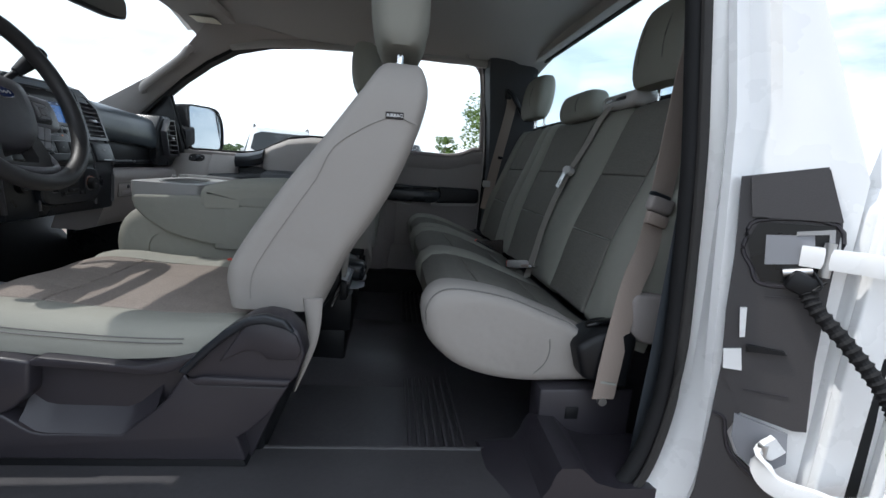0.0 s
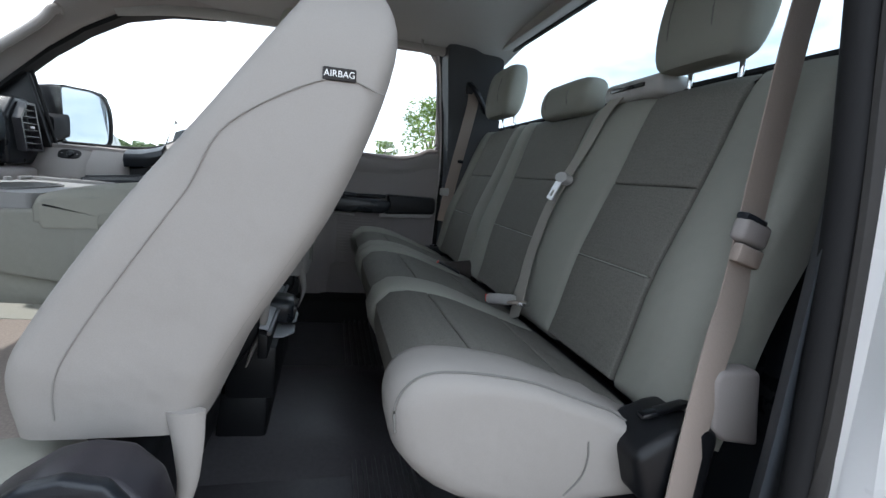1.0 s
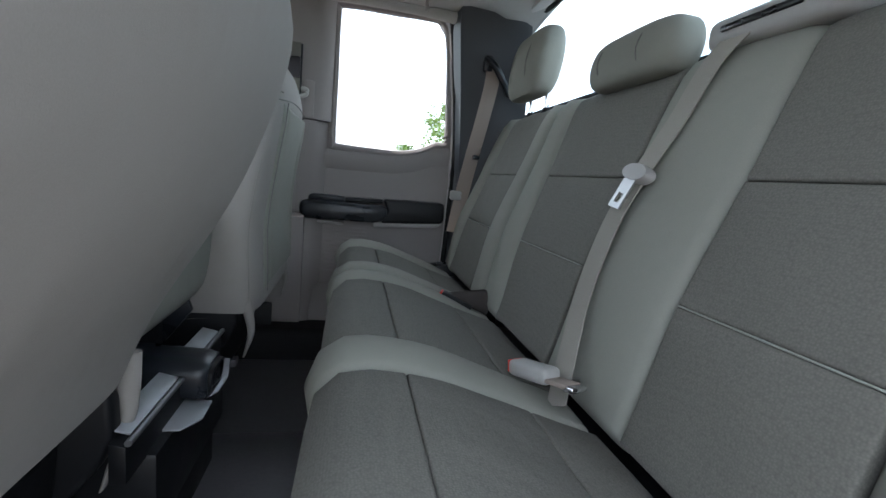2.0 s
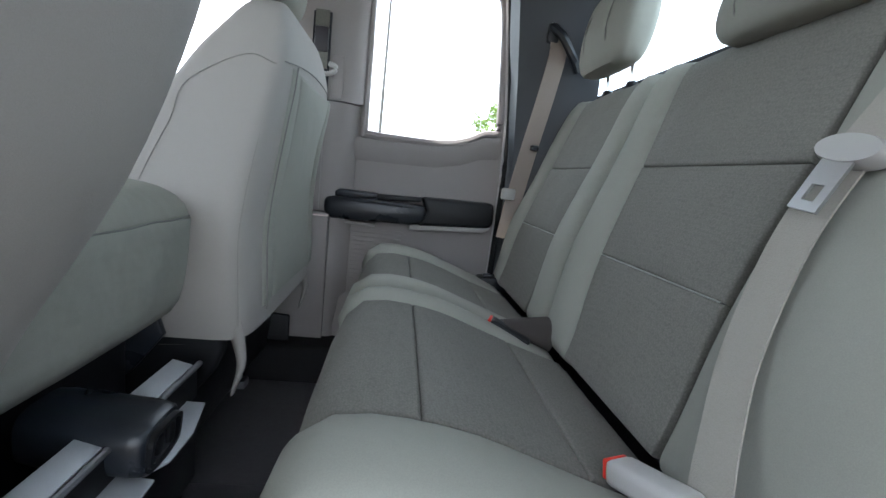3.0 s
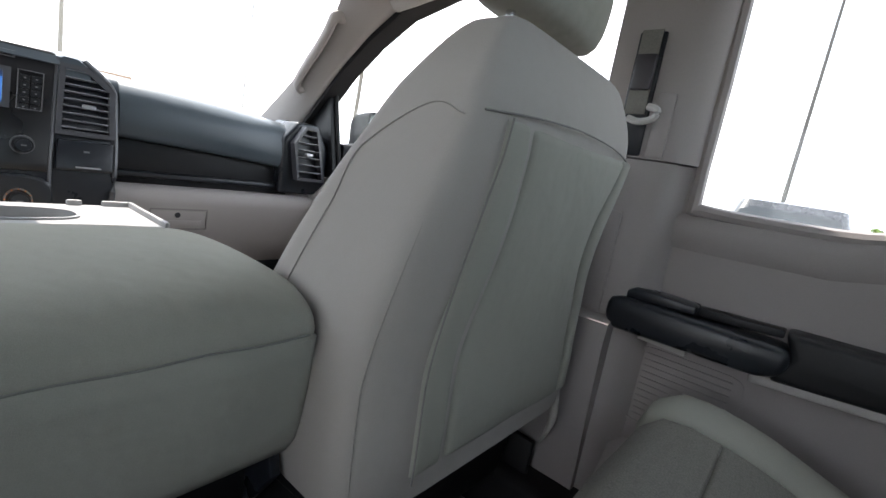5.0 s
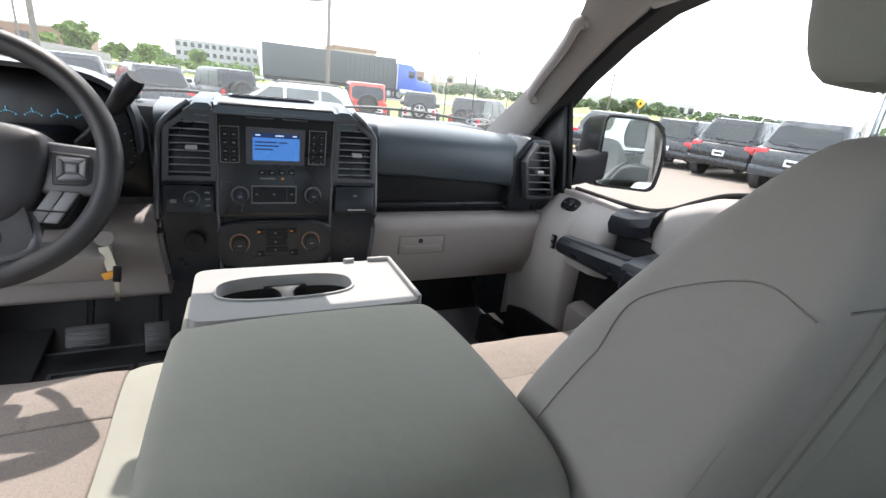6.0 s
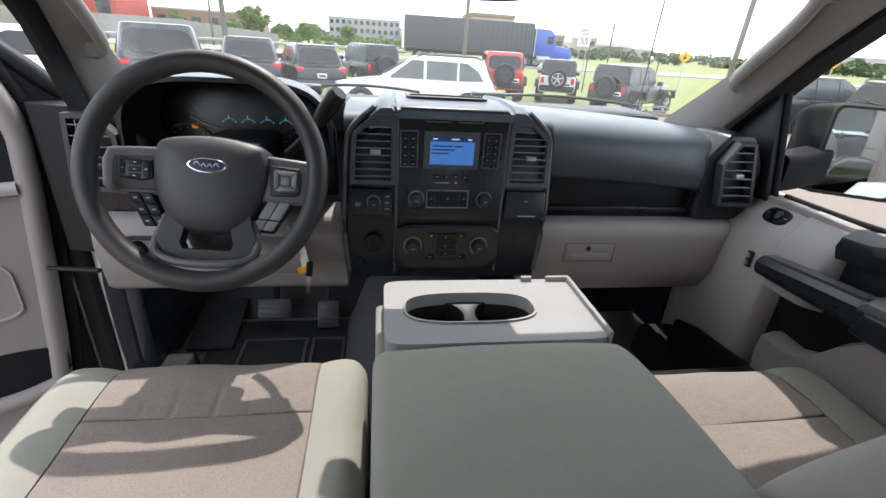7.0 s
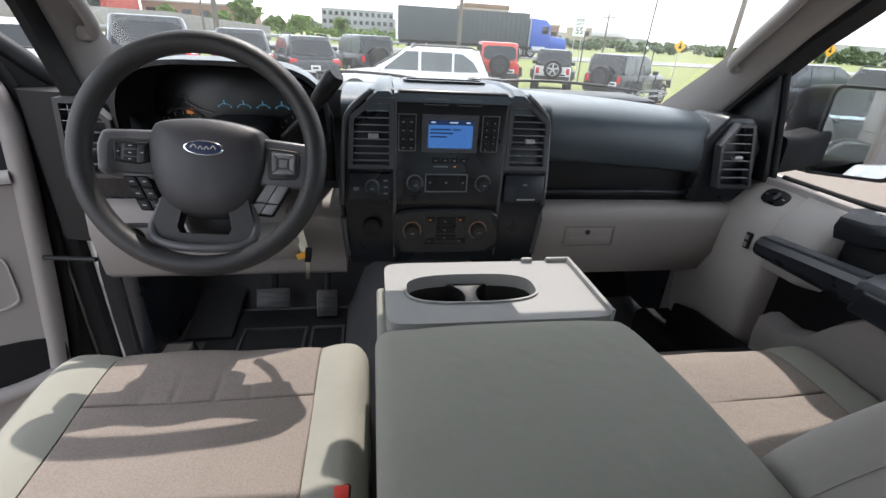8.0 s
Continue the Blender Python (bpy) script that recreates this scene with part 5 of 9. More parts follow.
gb = part("glove_latch", (lambda b: (box(b, -0.452, -0.4435, 0.288, 0.412, 1.062, 1.108, 0.004), b)[1])(B()), GREY, lowp)
bm = B()
frame_ring(bm, [(0.2855, 1.0595), (0.4145, 1.0595), (0.4145, 1.1105), (0.2855, 1.1105)], [(0.289, 1.063), (0.411, 1.063), (0.411, 1.107), (0.289, 1.107)], "x", -0.450, -0.4428)
part("latch_gap", bm, SLOTGREY, gb)
bm = B()
prism(bm, [(0.300, 1.068), (0.400, 1.068), (0.400, 1.082), (0.300, 1.082)], "x", -0.446, -0.4425, 0.001)
part("latch_pull", bm, GREY, gb)
bm = B()
cyl(bm, (-0.446, 0.345, 1.095), (-0.4418, 0.345, 1.095), 0.0065, seg=16)
part("lock", bm, DARK, gb)
bm = B()  # driver's knee panel
loft(bm, [[(-0.54, y, 1.172), (-0.465, y, 1.168), (-0.448, y, 1.155), (-0.44, y, 1.10), (-0.455, y, 1.0), (-0.475, y, 0.982), (-0.58, y, 0.98)] for y in (-0.745, -0.70, -0.45, -0.255, -0.232)])
part("knee_panel", bm, GREY, dash, "light grey knee panel", 50)
bm = B()
prism(bm, [(-0.36, 1.12), (-0.42, 1.045), (-0.56, 1.03), (-0.56, 1.13)], "y", -0.56, -0.32, 0.012)
part("column_shroud", bm, GREY_L, dash)
bm = B()
prism(bm, [(-0.27, 1.345), (-0.27, 1.275), (-0.40, 1.16), (-0.56, 1.13), (-0.56, 1.33)], "y", -0.50, -0.37, 0.014, 3)
part("column_shroud", bm, BLACK, dash)

# centre stack
bm = B()
prism(bm, [(-0.225, 1.01), (0.232, 1.01), (0.243, 1.15), (0.222, 1.345), (0.165, 1.402), (-0.165, 1.402), (-0.222, 1.345), (-0.232, 1.15)], "x", -0.60, -0.488, 0.006)
stack = part("centre_fascia", bm, DARK, dash, "dark centre fascia")
bm = B()
prism(bm, [(-0.118, 1.150), (0.125, 1.150), (0.125, 1.396), (0.118, 1.404), (-0.112, 1.404), (-0.118, 1.396)], "x", -0.55, -0.478, 0.005)
radio = part("radio_panel", bm, GLOSSBLACK, stack, "black radio panel")
bm = B()  # hood over the top of the stack with its storage tray
loft(bm, [[(-0.474, y, 1.378), (-0.478, y, 1.396), (-0.50, y, 1.404), (-0.60, y, 1.409), (-0.72, y, 1.402), (-0.72, y, 1.37), (-0.50, y, 1.37)] for y in (-0.122, -0.06, 0.06, 0.128)])
hood = part("stack_hood", bm, DASHPAD, stack, "", 50)
bm = B()
loft(bm, [[(x, y, z) for x, y in super_loop(-0.615, 0.0, 0.026, 0.088, 7, 32)] for z in (1.400, 1.4115)])
part("tray", bm, BLACK, hood)
bm = B()
frame_ring(bm, super_loop(-0.615, 0.0, 0.032, 0.096, 7, 32), super_loop(-0.615, 0.0, 0.026, 0.088, 7, 32), "z", 1.400, 1.4145)
part("tray_rim", bm, DARK, hood)
for s_ in (-1, 1):  # ridges that run back from the vents over the top
    bm = B()
    loft(bm, [[(x, s_ * y0, z - 0.03), (x, s_ * y0, z), (x, s_ * (y0 + 0.008), z + 0.007), (x, s_ * (y0 + w), z + 0.006), (x, s_ * (y0 + w + 0.022), z - 0.014), (x, s_ * (y0 + w + 0.022), z - 0.04)] for x, y0, w, z in ((-0.476, 0.126, 0.030, 1.392), (-0.50, 0.126, 0.032, 1.402), (-0.60, 0.122, 0.030, 1.408), (-0.74, 0.112, 0.024, 1.402))])
    part("top_ridge", bm, DASHPAD, hood, "", 40)


# Light caught on the slat edges is put into this paler grey.
SLAT_LIT = mat("slat_highlight_grey", (0.13, 0.133, 0.142), 0.30, vary=0.05)
STACKRIM = mat("satin_charcoal_rim", (0.055, 0.056, 0.062), 0.34, vary=0.05, bump=0.15, bump_scale=900)


def louvre(outline, x, n, z0, z1, y0, y1, tab, parent, frame_mat, wide):
    """An air vent: rim, dark back, level slats and a silver tab."""
    bm = B()
    frame_ring(bm, outline, shrink(outline, wide), "x", x - 0.02, x + 0.004)
    v = part("vent_rim", bm, frame_mat, parent)
    bm = B()
    prism(bm, shrink(outline, wide * 0.8), "x", x - 0.032, x - 0.026)
    part("vent_back", bm, BLACK, v)
    inner = shrink(outline, wide)
    def span(z):
        ys = []
        m = len(inner)
        for i in range(m):
            (ya, za), (yb, zb) = inner[i], inner[(i + 1) % m]
            if (za - z) * (zb - z) <= 0 and abs(za - zb) > 1e-6:
                ys.append(ya + (yb - ya) * (z - za) / (zb - za))
        return (min(ys), max(ys)) if len(ys) > 1 else None
    for k in range(n):
        z = z0 + (z1 - z0) * (k + 0.5) / n
        s = span(z)
        if s:
            bm = B()
            t = bmesh.new()
            box(t, -0.011, 0.011, s[0], s[1], -0.0013, 0.0013, 0.0010, 2)
            bmesh.ops.transform(t, matrix=Matrix.Translation((x - 0.008, 0, z)) @ pose(0, 0, 0, 0, -10, 0), verts=t.verts)
            join(bm, t)
            part("slat", bm, SLAT_LIT, v)
    bm = B()
    box(bm, x - 0.004, x + 0.009, tab[0] - 0.011, tab[0] + 0.011, tab[1] - 0.0045, tab[1] + 0.0045, 0.002)
    part("vent_tab", bm, SILVER, v, "silver vent tab")
    return v

VL = [(-0.122, 1.385), (-0.122, 1.232), (-0.222, 1.232), (-0.215, 1.342), (-0.168, 1.385)]
VR = [(0.128, 1.385), (0.172, 1.385), (0.222, 1.342), (0.230, 1.232), (0.128, 1.232)]
for o, tab in ((VL, (-0.166, 1.303)), (VR, (0.180, 1.298))):
    louvre(o, -0.478, 9, 1.240, 1.378, 0, 0, tab, stack, STACKRIM, 0.010)
# Edge highlights are put into the paler grey of these beads.
for e in (-1, 1):  # rounded outer edge of each tower and the bead beside the radio
    bm = B()
    tube(bm, catmull([(-0.4885, e * 0.229, 1.03), (-0.4885, e * 0.238, 1.15), (-0.4885, e * 0.228, 1.29), (-0.4885, e * 0.221, 1.342), (-0.4885, e * 0.196, 1.374), (-0.4885, e * 0.167, 1.399)], 4), 0.0065, 8)
    part("tower_edge", bm, STACKRIM, stack)
    bm = B()
    tube(bm, [(-0.4790, e * 0.1225 + 0.0025, 1.03), (-0.4790, e * 0.1225 + 0.0025, 1.394)], 0.0034, 8)
    part("panel_bead", bm, STACKRIM, stack)
VENTRIM = mat("satin_grey_vent_rim", (0.042, 0.042, 0.048), 0.36, vary=0.05, bump=0.15, bump_scale=900)
VP = [(0.653, 1.208), (0.745, 1.208), (0.705, 1.360), (0.663, 1.360), (0.632, 1.309)]
louvre(VP, -0.445, 6, 1.222, 1.345, 0, 0, (0.682, 1.283), dash, VENTRIM, 0.0075)
VD = [(-0.645, 1.225), (-0.645, 1.335), (-0.680, 1.372), (-0.730, 1.372), (-0.745, 1.225)]
louvre(VD, -0.430, 6, 1.24, 1.36, 0, 0, (-0.696, 1.30), dash, VENTRIM, 0.009)
for s in (1, -1):
    bm = B()
    prism(bm, [(s * 0.615, 1.165), (s * 0.770, 1.165), (s * 0.765, 1.30), (s * 0.722, 1.372), (s * 0.655, 1.372), (s * 0.612, 1.318)], "x", -0.60, -0.468, 0.010, 3)
    part("end_pod", bm, DARK, dash)

# radio: screen, keys and knobs
SPOKEGREY = mat("satin_grey_edge", (0.15, 0.15, 0.158), 0.35, metal=0.3, vary=0.05)
X = -0.478
def key(y, z, w, h, parent, material=DARK, d=0.004, r=0.0015, x=X):
    bm = B()
    box(bm, x - 0.002, x + d, y - w / 2, y + w / 2, z - h / 2, z + h / 2, r, 2)
    return part("key_cap", bm, material, parent)

def bar(y, z, w, h, parent, material=GLYPH_S, x=X + 0.0042):
    bm = B()
    box(bm, x - 0.0008, x + 0.0006, y - w / 2, y + w / 2, z - h / 2, z + h / 2)
    return part("marking", bm, material, parent, "", 0)

bm = B()
frame_ring(bm, [(-0.062, 1.270), (0.060, 1.270), (0.060, 1.352), (-0.062, 1.352)], [(-0.049, 1.279), (0.049, 1.279), (0.049, 1.341), (-0.049, 1.341)], "x", X - 0.004, X + 0.004)
bez = part("screen_bezel", bm, STACKRIM, radio)
bm = B()
box(bm, X - 0.003, X + 0.0005, -0.049, 0.049, 1.279, 1.330)
part("screen", bm, SCREEN, bez, "lit blue radio screen", 0)
bm = B()
box(bm, X - 0.003, X + 0.0005, -0.049, 0.049, 1.330, 1.341)
part("screen_header", bm, SCREEN_DARK, bez, "", 0)
for y, z, w in ((-0.038, 1.3355, 0.010), (0.006, 1.3355, 0.018), (0.038, 1.3355, 0.009)):
    bar(y, z, w, 0.003, bez, SCREEN_BAR, X + 0.001)
for y, z, w in ((-0.022, 1.320, 0.044), (0.014, 1.320, 0.018), (-0.02, 1.312, 0.05), (-0.026, 1.304, 0.036)):
    bar(y, z, w, 0.003, bez, SCREEN_DARK, X + 0.001)
for y0, y1 in ((-0.060, -0.008), (0.012, 0.064)):  # disc slot tabs above
    bm = B()
    frame_ring(bm, [(y0, 1.372), (y1, 1.372), (y1, 1.386), (y0, 1.386)], [(y0 + 0.002, 1.374), (y1 - 0.002, 1.374), (y1 - 0.002, 1.384), (y0 + 0.002, 1.384)], "x", X - 0.002, X + 0.0025)
    t = part("eject_key", bm, SPOKEGREY, radio)
    bar((y0 + y1) / 2, 1.379, 0.010, 0.003, t, GLYPH_S, X + 0.002)
for side, yc in ((-1, -0.094), (1, 0.088)):
    bm = B()
    frame_ring(bm, [(yc - 0.019, 1.272), (yc + 0.019, 1.272), (yc + 0.019, 1.352), (yc - 0.019, 1.352)], [(yc - 0.0175, 1.2735), (yc + 0.0175, 1.2735), (yc + 0.0175, 1.3505), (yc - 0.0175, 1.3505)], "x", X - 0.002, X + 0.003)
    fr = part("key_block", bm, SPOKEGREY, radio)
    rows = 4 if side < 0 else 5
    for r_ in range(rows):
        for c_ in range(2):
            y, z = yc - 0.0085 + 0.017 * c_, 1.342 - 0.0745 / rows * (r_ + 0.4)
            k = key(y, z, 0.0145, 0.0745 / rows - 0.002, fr, BLACK, 0.0022)
            bar(y, z, 0.006 if side < 0 else 0.003, 0.0028, k, GLYPH_S, X + 0.0026)
for k in range(4):
    kk = key(-0.030 + 0.021 * k, 1.252, 0.019, 0.012, radio, BLACK, 0.003)
    bar(-0.030 + 0.021 * k, 1.252, 0.006, 0.0028, kk, GLYPH_S, X + 0.0032)
bar(-0.018, 1.238, 0.032, 0.0028, radio, GLYPH_S, X + 0.001)
bar(0.014, 1.238, 0.005, 0.0035, radio, AMBER, X + 0.001)
bm = B()
frame_ring(bm, [(-0.052, 1.182), (0.045, 1.182), (0.045, 1.222), (-0.052, 1.222)], [(-0.050, 1.184), (0.043, 1.184), (0.043, 1.220), (-0.050, 1.220)], "x", X - 0.002, X + 0.004)
blk = part("seek_block", bm, SPOKEGREY, radio)
for y, w in ((-0.041, 0.016), (-0.004, 0.054), (0.034, 0.016)):
    k = key(y, 1.202, w, 0.034, blk, BLACK, 0.0035)
    bar(y, 1.203, 0.005, 0.0035, k, GLYPH_S, X + 0.0036)


def knob(y, z, r, parent, x=X, marks=None, face=BLACK):
    bm = B()
    cyl(bm, (x - 0.002, y, z), (x + 0.003, y, z), r * 1.16, r * 1.12, 32)
    base = part("knob_ring", bm, SPOKEGREY, parent)
    bm = B()
    cyl(bm, (x + 0.002, y, z), (x + 0.017, y, z), r, r * 0.88, 32)
    k = part("knob", bm, face, parent)
    bm = B()
    cyl(bm, (x + 0.0165, y, z), (x + 0.0178, y, z), r * 0.70, r * 0.66, 28)
    part("knob_cap", bm, DARK, k)
    bar(y, z, r * 0.5, 0.003, k, GLYPH_S, x + 0.018)
    if marks:
        for q in range(7):
            a = radians(0 + 30 * q)
            bm = B()
            cyl(bm, (x + 0.0028, y + math.cos(a) * r * 1.07, z + math.sin(a) * r * 1.07), (x + 0.0042, y + math.cos(a) * r * 1.07, z + math.sin(a) * r * 1.07), 0.0011, seg=8)
            part("dial_mark", bm, marks, base)
    return k

knob(-0.075, 1.201, 0.0165, radio)
knob(0.082, 1.201, 0.0165, radio)

# heating panel
HX = -0.468
bm = B()
loft(bm, [[(x, y, z) for y, z in super_loop(0.002, 1.092, 0.128 - d, 0.052 - d, 5, 48)] for x, d in ((-0.53, 0.0), (HX - 0.004, 0.0), (HX, 0.004))])
hv = part("heater_panel", bm, DARK, stack, "dark heater control panel")
knob(-0.080, 1.097, 0.019, hv, HX, AMBER)
knob(0.077, 1.097, 0.019, hv, HX, AMBER)
for y, z, w, h in ((-0.035, 1.122, 0.018, 0.012), (0.036, 1.122, 0.018, 0.012), (0.0, 1.118, 0.046, 0.018), (0.0, 1.098, 0.046, 0.016), (0.0, 1.080, 0.05, 0.010), (-0.036, 1.072, 0.018, 0.011), (0.037, 1.072, 0.018, 0.011)):
    k = key(y, z, w, h, hv, BLACK, 0.003, 0.0015, HX)
    bar(y - 0.003, z, 0.005, 0.0024, k, AMBER if abs(y) > 0.03 and z > 1.11 else GLYPH_S, HX + 0.0032)
bm = B()
frame_ring(bm, [(-0.052, 1.064), (0.052, 1.064), (0.052, 1.132), (-0.052, 1.132)], [(-0.0505, 1.0655), (0.0505, 1.0655), (0.0505, 1.1305), (-0.0505, 1.1305)], "x", HX - 0.002, HX + 0.002)
part("key_frame", bm, DARK, hv)
# drive knob, power socket, lidded cubby
bm = B()
prism(bm, [(-0.222, 1.160), (-0.128, 1.160), (-0.128, 1.222), (-0.219, 1.222)], "x", -0.50, -0.476, 0.003)
dp = part("drive_panel", bm, DARK, stack)
knob(-0.170, 1.193, 0.014, dp, -0.476)
for k in range(3):
    bar(-0.140, 1.178 + 0.014 * k, 0.010, 0.003, dp, GLYPH_S, -0.4755)
bar(-0.205, 1.188, 0.012, 0.008, dp, GLYPH_S, -0.4755)
bm = B()
cyl(bm, (-0.49, -0.172, 1.100), (-0.474, -0.172, 1.100), 0.022, 0.020, 28)
so = part("power_socket", bm, BLACK, stack, "capped black power socket")
bm = B()
frame_ring(bm, [(-0.172 + 0.014 * math.cos(a), 1.100 + 0.014 * math.sin(a)) for a in [2 * math.pi * k / 24 for k in range(24)]], [(-0.172 + 0.0115 * math.cos(a), 1.100 + 0.0115 * math.sin(a)) for a in [2 * math.pi * k / 24 for k in range(24)]], "x", -0.476, -0.4725)
part("socket_ring", bm, DARK, so)
bm = B()
prism(bm, [(0.134, 1.158), (0.232, 1.158), (0.228, 1.222), (0.134, 1.222)], "x", -0.50, -0.473, 0.004)
cb = part("cubby_lid", bm, DARK, stack)
bar(0.182, 1.200, 0.010, 0.004, cb, GLYPH_S, -0.4722)
bar(0.188, 1.166, 0.044, 0.003, cb, SILVER, -0.4722)

# the whole stack leans: its foot stands further into the cab than its top, and below the radio it drops straight
def lean_stack(ob):
    for child in ob.children:
        lean_stack(child)
    bm = bmesh.new()
    bm.from_mesh(ob.data)
    zs = [v.co.z for v in bm.verts]
    if min(zs) < 1.160 < 1.170 < max(zs):
        bmesh.ops.bisect_plane(bm, geom=list(bm.verts) + list(bm.edges) + list(bm.faces), plane_co=(0, 0, 1.165), plane_no=(0, 0, 1))
    for v in bm.verts:
        d = 1.404 - max(v.co.z, 1.165)
        v.co.x += 0.300 * d
        v.co.y -= 0.31 * d * (v.co.y + 0.167)
        v.co.z += 0.11 * d
    bm.to_mesh(ob.data)
    bm.free()
lean_stack(stack)

# instrument binnacle
LINING = mat("matt_black_lining", (0.012, 0.012, 0.013), 0.9, vary=0.08, spec=0.15)
bm = B()
rings = []
for x, s, dz in ((-0.435, 1.0, 0.0), (-0.50, 0.97, 0.004), (-0.60, 0.90, -0.01), (-0.70, 0.78, -0.05)):
    ring = []
    for k in range(25):
        a = math.pi * k / 24
        ring.append((x, -0.447 - 0.198 * s * math.copysign(abs(math.cos(a)) ** 0.55, math.cos(a)), 1.30 + (0.145 + dz) * math.sin(a) ** 0.55))
    for k in range(24, -1, -1):
        a = math.pi * k / 24
        ring.append((x, -0.447 - 0.190 * s * math.copysign(abs(math.cos(a)) ** 0.55, math.cos(a)), 1.30 + (0.1365 + dz) * math.sin(a) ** 0.55))
    rings.append(ring)
loft(bm, rings)
binn = part("binnacle_hood", bm, DARK, dash, "dark instrument hood", 50)
bm = B()
loft(bm, [[(x, -0.447 - 0.187 * s * math.copysign(abs(math.cos(a)) ** 0.55, math.cos(a)), 1.30 + (0.132 + dz) * math.sin(a) ** 0.55) for a in [math.pi * k / 24 for k in range(25)]]
          for x, s, dz in ((-0.437, 1.0, 0.0), (-0.50, 0.97, 0.004), (-0.56, 0.93, -0.004))], cap=False, closed=False)
part("hood_lining", bm, LINING, binn)
bm = B()
prism(bm, [(-0.64, 1.18), (-0.255, 1.18), (-0.255, 1.33), (-0.285, 1.405), (-0.335, 1.428), (-0.555, 1.428), (-0.61, 1.405), (-0.64, 1.33)], "x", -0.585, -0.56, 0.006)
gauge = part("gauge_panel", bm, GLOSSBLACK, dash, "black instrument panel")
GX = -0.5585
for gy in (-0.565, -0.325):
    bm = B()
    frame_ring(bm, [(gy + 0.054 * math.cos(2 * math.pi * k / 40), 1.287 + 0.054 * math.sin(2 * math.pi * k / 40)) for k in range(40)], [(gy + 0.051 * math.cos(2 * math.pi * k / 40), 1.287 + 0.051 * math.sin(2 * math.pi * k / 40)) for k in range(40)], "x", GX - 0.002, GX + 0.004)
    d = part("dial_rim", bm, DARK, gauge)
    for q in range(13):
        a = radians(-40 + 260 / 12 * q)
        bm = B()
        tube(bm, [(GX + 0.001, gy + 0.041 * math.cos(a), 1.287 + 0.041 * math.sin(a)), (GX + 0.001, gy + 0.047 * math.cos(a), 1.287 + 0.047 * math.sin(a))], 0.0008, 4)
        part("dial_mark", bm, GLYPH, d)
CYAN = mat("cyan_lit_tick", (0.05, 0.12, 0.16), 0.5, vary=0.0, emit=(0.16, 0.55, 0.85), emit_strength=0.13)
for gy in (-0.479, -0.440, -0.400, -0.361):  # four small lit gauges in a row: a short arc of ticks and a pointer
    for k in range(-3, 4):
        bar(gy + 0.0042 * k, 1.3525 - 0.0007 * k * k, 0.0020, 0.0018 if k % 3 else 0.0034, gauge, CYAN, GX + 0.0015)
    bar(gy - 0.001, 1.3570, 0.0014, 0.0065, gauge, CYAN, GX + 0.0015)
bm = B()
tube(bm, [(GX + 0.004, -0.556, 1.354), (GX + 0.004, -0.53, 1.340), (GX + 0.004, -0.504, 1.332)], 0.0011, 6)
part("needle", bm, GLYPH, gauge)
bar(-0.551, 1.334, 0.013, 0.010, gauge, AMBER, GX + 0.0005)

# ---- steering wheel ----
TILT_W = radians(22)
WC = Vector((-0.235, -0.428, 1.321))
WM = axes((0, 1, 0), (-math.sin(TILT_W), 0, math.cos(TILT_W)), (math.cos(TILT_W), 0, math.sin(TILT_W)), WC)
wheel = thing("steering_wheel", WC, "black leather-look steering wheel with dark spokes", "steering wheel")

def wpart(name, bm, material, parent=None, label="", smooth=45.0):
    bmesh.ops.transform(bm, matrix=WM @ Matrix.Rotation(radians(-3.5), 4, "Z"), verts=bm.verts)  # not quite straight ahead
    return part(name, bm, material, parent or wheel, label, smooth)

STITCH = mat("wheel_skin", (0.023, 0.022, 0.023), 0.48, vary=0.06, bump=0.5, bump_scale=700, grain=0.15)
HUB = mat("hub_skin", (0.040, 0.038, 0.043), 0.42, vary=0.04, bump=0.5, bump_scale=900)
SPOKE = mat("spoke_grey", (0.105, 0.104, 0.112), 0.34, vary=0.05, bump=0.2, bump_scale=900)
KEYGREY = mat("pale_wheel_key", (0.23, 0.23, 0.24), 0.4, vary=0.04)
bm = B()
tube(bm, [(0.171 * math.cos(a), 0.171 * math.sin(a), 0) for a in [2 * math.pi * k / 72 for k in range(72)]], 0.0165, 14, closed=True, up=(0, 0, 1))
wpart("rim", bm, STITCH, None, "", 60)
bm = B()
rings = []
out = [(-0.076, 0.040), (-0.060, 0.056), (0.0, 0.064), (0.060, 0.056), (0.076, 0.040), (0.078, 0.0), (0.066, -0.050), (0.040, -0.082), (0.0, -0.090), (-0.040, -0.082), (-0.066, -0.050), (-0.078, 0.0)]
oc = catmull([(a, b, 0) for a, b in out], 5, True)
for s, h in ((1.0, -0.045), (1.0, -0.012), (0.98, 0.004), (0.90, 0.014), (0.60, 0.021), (0.2, 0.024)):
    rings.append([(v.x * s * 1.12, v.y * s * 1.04 - 0.004, h - 0.03) for v in oc])
loft(bm, rings)
hub = wpart("hub", bm, HUB)
bm = B()
loft(bm, [[(0.030 * s * math.cos(a), 0.012 + 0.0125 * s * math.sin(a), h) for a in [2 * math.pi * k / 36 for k in range(36)]] for s, h in ((1.0, -0.012), (1.0, -0.0065), (0.92, -0.0050))])
bdg = wpart("badge", bm, CHROME, hub, "plain oval badge with a bright rim")
bm = B()
loft(bm, [[(0.0265 * math.cos(a), 0.012 + 0.0098 * math.sin(a), h) for a in [2 * math.pi * k / 36 for k in range(36)]] for h in (-0.006, -0.0042)])
wpart("badge_field", bm, mat("badge_blue", (0.01, 0.02, 0.07), 0.25, vary=0.02), bdg)
